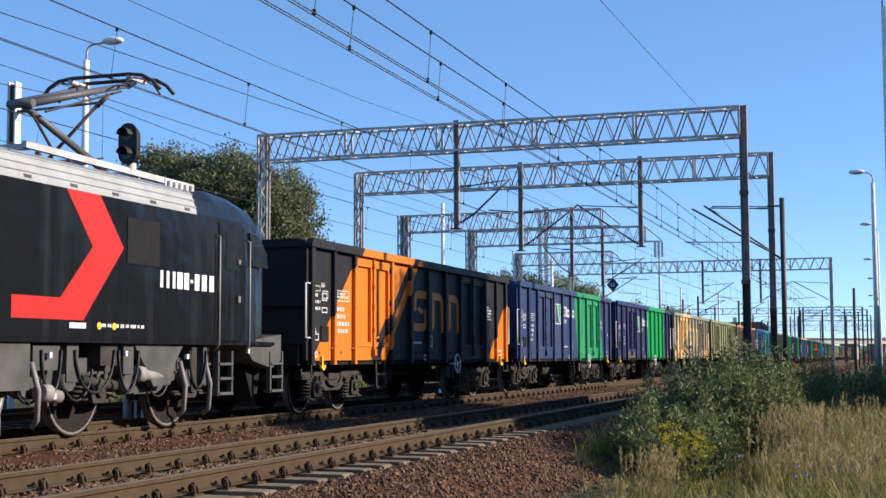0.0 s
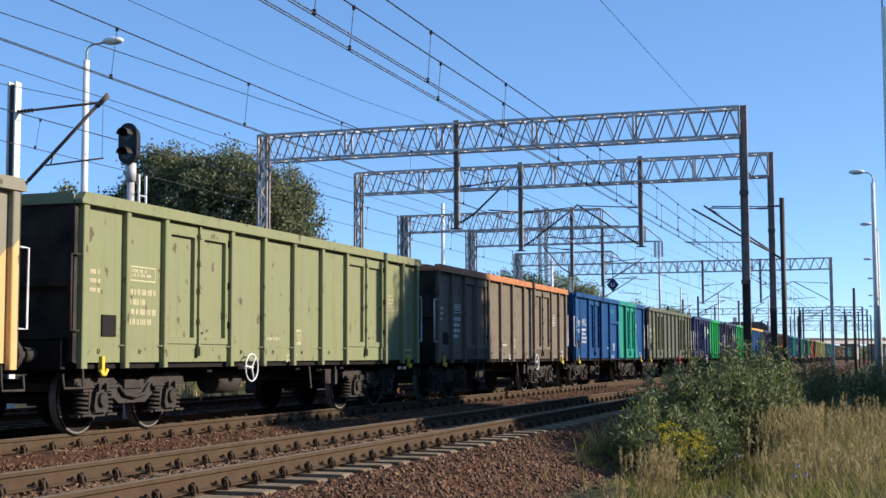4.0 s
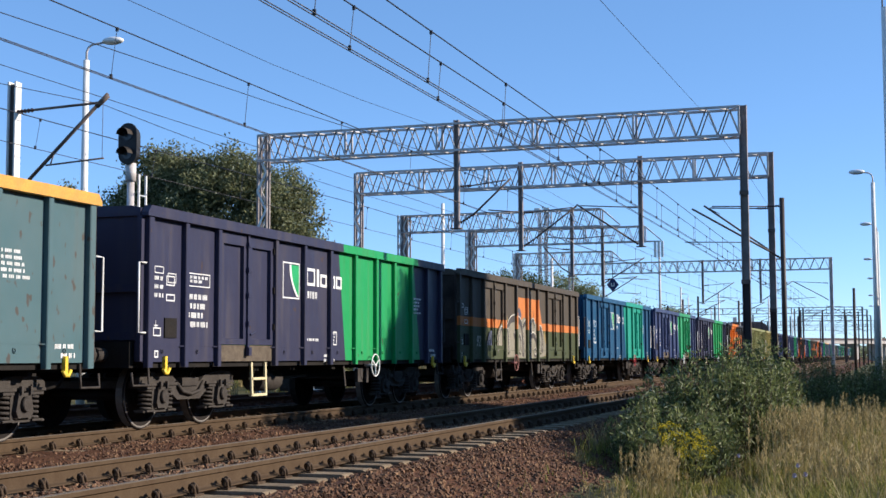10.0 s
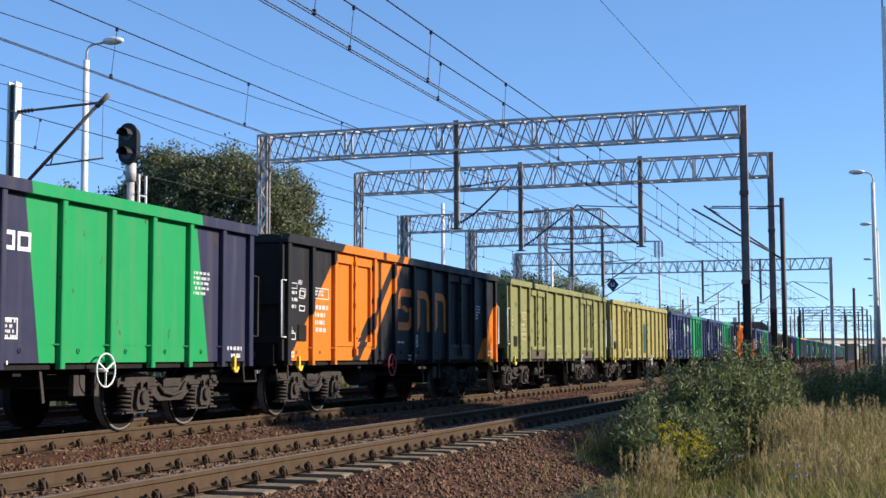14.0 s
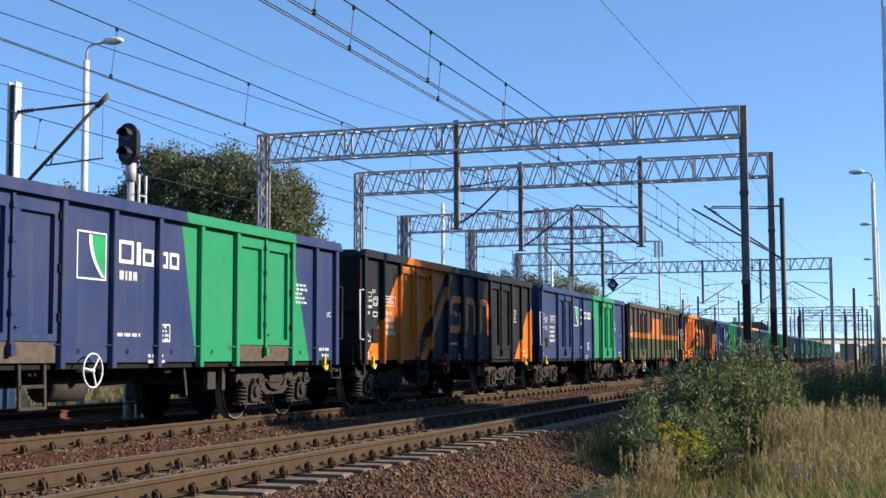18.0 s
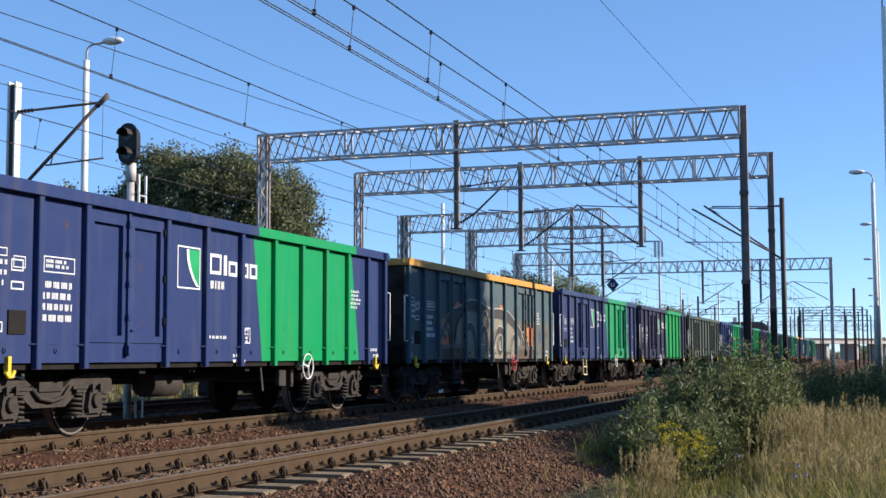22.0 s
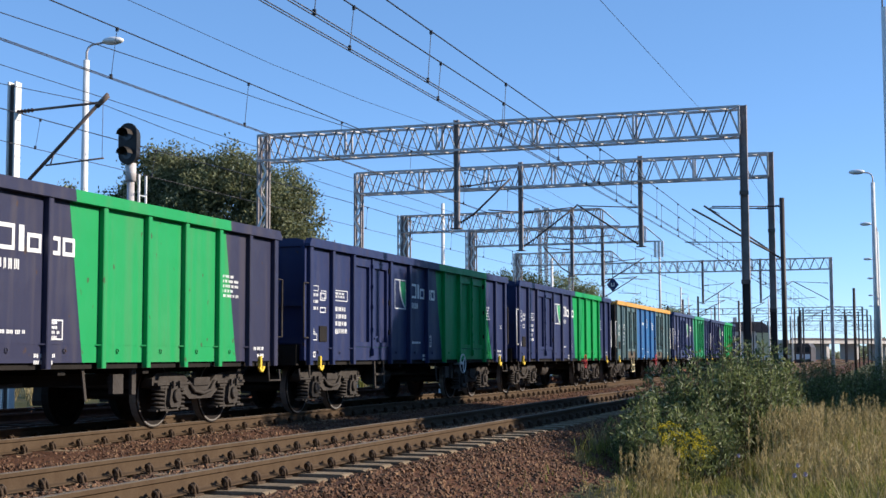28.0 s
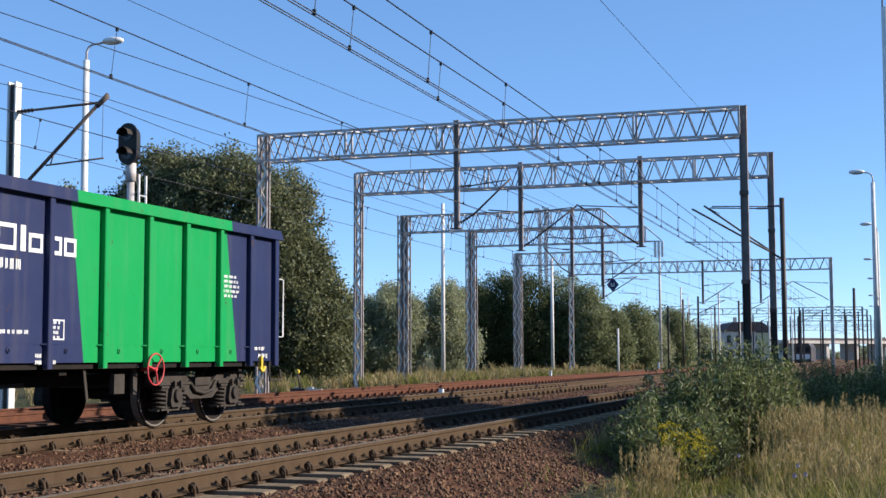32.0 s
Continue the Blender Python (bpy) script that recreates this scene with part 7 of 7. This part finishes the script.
def build_station_end():
    b = thing("station_building", pose(-30.5, 300, -0.3, 0, 0, 18), "pale rendered two-storey railway building with a dark roof", "building")
    bm = bmesh.new()
    bx(bm, -5.2, 5.4, -6, 6, 0, 6.6)
    part("wall", bm, PLASTER, b)
    bm = bmesh.new()
    prism(bm, [(-5.6, 6.6), (5.8, 6.6), (3.2, 8.6), (-3.0, 8.6)], -6.4, 6.4, "y")
    part("roof", bm, ROOFING, b)
    for x in (-1.5, 1.8):
        bm = bmesh.new()
        bx(bm, x - 0.35, x + 0.35, -1, -0.3, 8.5, 9.8)
        part("chimney", bm, PLASTER, b)
    for x in (-4.0, -2.0, 0.2, 2.2, 4.2):
        for z in (1.2, 4.2):
            bm = bmesh.new()
            bx(bm, x - 0.45, x + 0.45, -6.06, -5.95, z, z + 1.5)
            wdw = part("window", bm, PANE, b)
            bm = bmesh.new()
            bx(bm, x - 0.55, x + 0.55, -6.14, -5.96, z - 0.12, z - 0.02)
            part("sill", bm, DECK, wdw)
    b = thing("platform_shed", pose(-23.5, 280, -0.3), "pale yellowish shed beside the tracks", "shed")
    bm = bmesh.new()
    bx(bm, -1.6, 1.6, -3, 3, 0, 6.0)
    part("wall", bm, CREAM, b)
    bm = bmesh.new()
    bx(bm, -1.8, 1.8, -3.2, 3.2, 6.0, 6.3)
    part("roof", bm, ROOFING, b)
    br = thing("road_bridge", pose(-12, 390, 0, 0, 0, 50), "long pale concrete road bridge across the station tracks", "bridge")
    bm = bmesh.new()
    bx(bm, -25, 90, -4, 4, 4.3, 5.3)
    part("deck", bm, DECK, br, "pale concrete bridge deck")
    bm = bmesh.new()
    bx(bm, -24, 90, -4.2, -4.0, 5.3, 5.8)
    part("parapet", bm, ROOFING, br, "dark bridge parapet")
    for x in (-21, -9, 3, 15, 27, 40, 60):
        bm = bmesh.new()
        bx(bm, x - 0.6, x + 0.6, -3, 3, -0.5, 4.3)
        part("pier", bm, DECK, br)
    # standing locomotive far off, seen from its front
    f = thing("distant_locomotive", pose(-14.0, 240, -0.72), "far standing locomotive with a pale front", "locomotive")
    bm = bmesh.new()
    prism(bm, [(-1.4, 0.5), (1.4, 0.5), (1.4, 3.2), (1.0, 3.9), (-1.0, 3.9), (-1.4, 3.2)], 0, 16, "y")
    part("body", bm, MAST_BROWN, f)
    bm = bmesh.new()
    bx(bm, -1.2, 1.2, -0.06, 0, 1.1, 2.0)
    part("front_panel", bm, WHITE, f)
    bm = bmesh.new()
    bx(bm, -1.1, 1.1, -0.05, 0, 2.4, 3.2)
    part("windscreen", bm, GLASS, f)
    # diamond board under the wire, aerial mast
    d = thing("diamond_sign", pose(-17.75, 90.2, 5.9), "dark blue diamond board hung under a wire", "sign")
    bm = bmesh.new()
    prism(bm, [(0, 0.5), (0.42, 0), (0, -0.5), (-0.42, 0)], -0.02, 0.02, "y")
    part("board", bm, SIGN_BLUE, d)
    bm = bmesh.new()
    prism(bm, [(-0.12, 0.12), (-0.12, -0.12), (0.12, -0.12), (0.12, 0.12), (0.06, 0.12), (0.06, -0.05), (-0.06, -0.05), (-0.06, 0.12)], -0.03, -0.021, "y")
    part("mark", bm, WHITE, d, "small white bent mark")
    bm = bmesh.new()
    tube(bm, (0, 0, 0.4), (0, 0, 1.48), 0.025, None, 6)
    part("hanger", bm, WIRE, d)
    a = thing("aerial_mast", pose(-22.55, 140, -0.2), "slim grey aerial mast with panel antennas", "mast")
    bm = bmesh.new()
    tube(bm, (0, 0, 0), (0, 0, 13.2), 0.17, 0.10, 10)
    part("pole", bm, GALV, a)
    for x in (-0.38, 0.0, 0.38):
        bm = bmesh.new()
        bx(bm, x - 0.13, x + 0.13, -0.34, -0.2, 11.6, 13.3)
        part("antenna_panel", bm, WHITE, a, "white panel antenna", 0.02)
    a = thing("lattice_tower", pose(-33.9, 135, -0.2), "grey steel lattice floodlight tower", "tower")
    for s in (-1, 1):
        lattice_mast(a, s * 0.34, 0, 16.6, 0.22, 0.5, GALV)
    bm = bmesh.new()
    for z in np.arange(1.5, 16.6, 1.5):
        bx(bm, -0.3, 0.3, -0.28, -0.22, z - 0.04, z + 0.04)
    part("rung", bm, GALV_MID, a)
    for x in (-0.5, 0.5):
        bm = bmesh.new()
        bx(bm, x - 0.3, x + 0.3, -0.45, -0.28, 16.2, 16.7)
        part("floodlight", bm, WHITE, a, "pale floodlight", 0.03)
    # trackside bits
    for x, y, h, m, lab in ((-13.55, 40.5, 0.28, WHITE, "small white trackside marker post"), (-17.6, 108, 0.8, WHITE, "small white trackside marker post"), (-18.7, 76, 0.5, WHITE, "small white trackside marker post"), (-17.4, 152, 1.1, WHITE, "small white trackside marker post")):
        bm = bmesh.new()
        bx(bm, x - 0.07, x + 0.07, y - 0.07, y + 0.07, -0.3, h - 0.3)
        lone("marker_post", bm, m, lab, "marker post", "marker posts", bevel=0.01)
    p = thing("point_lever", pose(-17.7, 38.8, -0.2), "point lever with a yellow weight beside the siding", "point lever")
    bm = bmesh.new()
    bx(bm, -0.25, 0.25, -0.2, 0.2, -0.1, 0.22)
    part("base", bm, MAST_BROWN, p, "", 0.02)
    bm = bmesh.new()
    tube(bm, (0, 0, 0.2), (-0.1, 0, 0.75), 0.03, None, 8)
    part("lever", bm, MAST_BROWN, p)
    bm = bmesh.new()
    tube(bm, (-0.1, -0.06, 0.75), (-0.1, 0.06, 0.75), 0.07, None, 14)
    part("weight", bm, YELLOW, p)
    bm = bmesh.new()
    bx(bm, 0.3, 0.75, -0.05, 0.05, 0.12, 0.2)
    part("signal_arm", bm, WHITE, p)
    bm = bmesh.new()
    bx(bm, -20.42, -19.58, 43.97, 44.32, -0.16, -0.06)
    lone("spare_sleeper", bm, CONCRETE, "pale spare sleeper lying in the grass", "sleeper", bevel=0.01)
    # white sectional fence at the station
    fe = thing("white_fence", pose(-38, 268, -0.9), "long white fence at the station", "fence")
    for i in range(12):
        bm = bmesh.new()
        bx(bm, i * 1.9, i * 1.9 + 1.85, -0.05, 0.05, 0.7, 2.0)
        part("panel", bm, WHITE, fe)
    # lamp posts and masts in the yard
    for x, y, h, arm in ((-24.5, 175, 9.0, -1.0), (-19.5, 190, 9.0, 1.0), (-26.5, 215, 9.0, 1.0), (-15.0, 230, 9.0, -1.0)):
        lamp_post(x, y, -0.3, h, arm, "far pale lamp post in the yard", 0.07)
    for x, y, h in ((-16.2, 122, 6.4), (-20.5, 132, 6.0), (-13.2, 128, 6.2), (-21.8, 155, 6.0), (-9.5, 158, 6.6), (-16.0, 172, 6.2), (-3.1, 140, 6.8), (-3.4, 178, 6.6), (-12.5, 188, 6.4), (-18.2, 210, 6.5), (-7.0, 250, 7.0), (-3.0, 230, 7.0), (-10.0, 270, 7.0)):
        m = thing("catenary_mast", pose(x, y, 0), "dark steel catenary mast down the line", "mast", "masts down the line")
        h_mast(m, 0, -0.6, h, 0.16, 0.18, MAST_BROWN)
        cantilever(m, 0, 2.3 if x < -8 else -2.5, 4.9, 6.0, 5.1)
    tree_line()
    side_woods()


def tree_line():
    """Low woods along the horizon."""
    rng = np.random.default_rng(5)
    n = 45000
    x = rng.uniform(-420, 260, n)
    base = 470 + 40 * np.sin(x * 0.02)
    h = 5.5 + 2.2 * np.sin(x * 0.07) + 1.8 * np.sin(x * 0.19 + 1)
    at = np.stack([x, base + rng.uniform(-6, 6, n), rng.uniform(0, 1, n) ** 0.7 * h], 1)
    v, f = leaf_quads(rng, at, 0.9, 1.3)
    tagged(new("far_woods", poly_mesh("far_woods", v.tolist(), f.tolist(), LEAF_PALE)), "hazy low woods along the horizon", "woods", kind="stuff")


def side_woods():
    """Unseen woods along the sunny side of the line and across it behind the start of the walk, added to cut skylight
    and darken reflections.
    """
    rng = np.random.default_rng(6)
    n = 42000
    y = rng.uniform(-70, 170, n)
    h = 6.4 + 4.2 * np.clip((y - 25) / 20, 0, 1) + 1.1 * np.sin(y * 0.11) + 0.8 * np.sin(y * 0.37 + 1)
    side = np.stack([25 + rng.uniform(-2, 4, n), y, -0.5 + rng.uniform(0, 1, n) * h], 1)
    n = 16000
    x = rng.uniform(-3, 25, n)
    back = np.stack([x, -45 + rng.uniform(-3, 3, n), -0.5 + rng.uniform(0, 1, n) * (7.5 + 1.2 * np.sin(x * 0.4))], 1)
    v, f = leaf_quads(rng, np.concatenate([side, back]), 0.55, 1.5)
    tagged(new("side_woods", poly_mesh("side_woods", v.tolist(), f.tolist(), LEAF_DEEP)), "dark green woods added out of view to cut skylight", "woods", kind="stuff")


# ---- build ----
build_ground()
build_tracks()
build_gantries()
build_wires()
build_posts()
train = fit_train() + [build_loco()]
build_plants()
build_station_end()
scatter_stones()


# ---- motion of the train ----
def motions():
    times = [2.0 * i for i in range(17)]
    for ob in train:
        x, y, z = ob.matrix_world.translation
        walk(ob, [(t, pose(x, y - run(t), z)) for t in times])


motions()
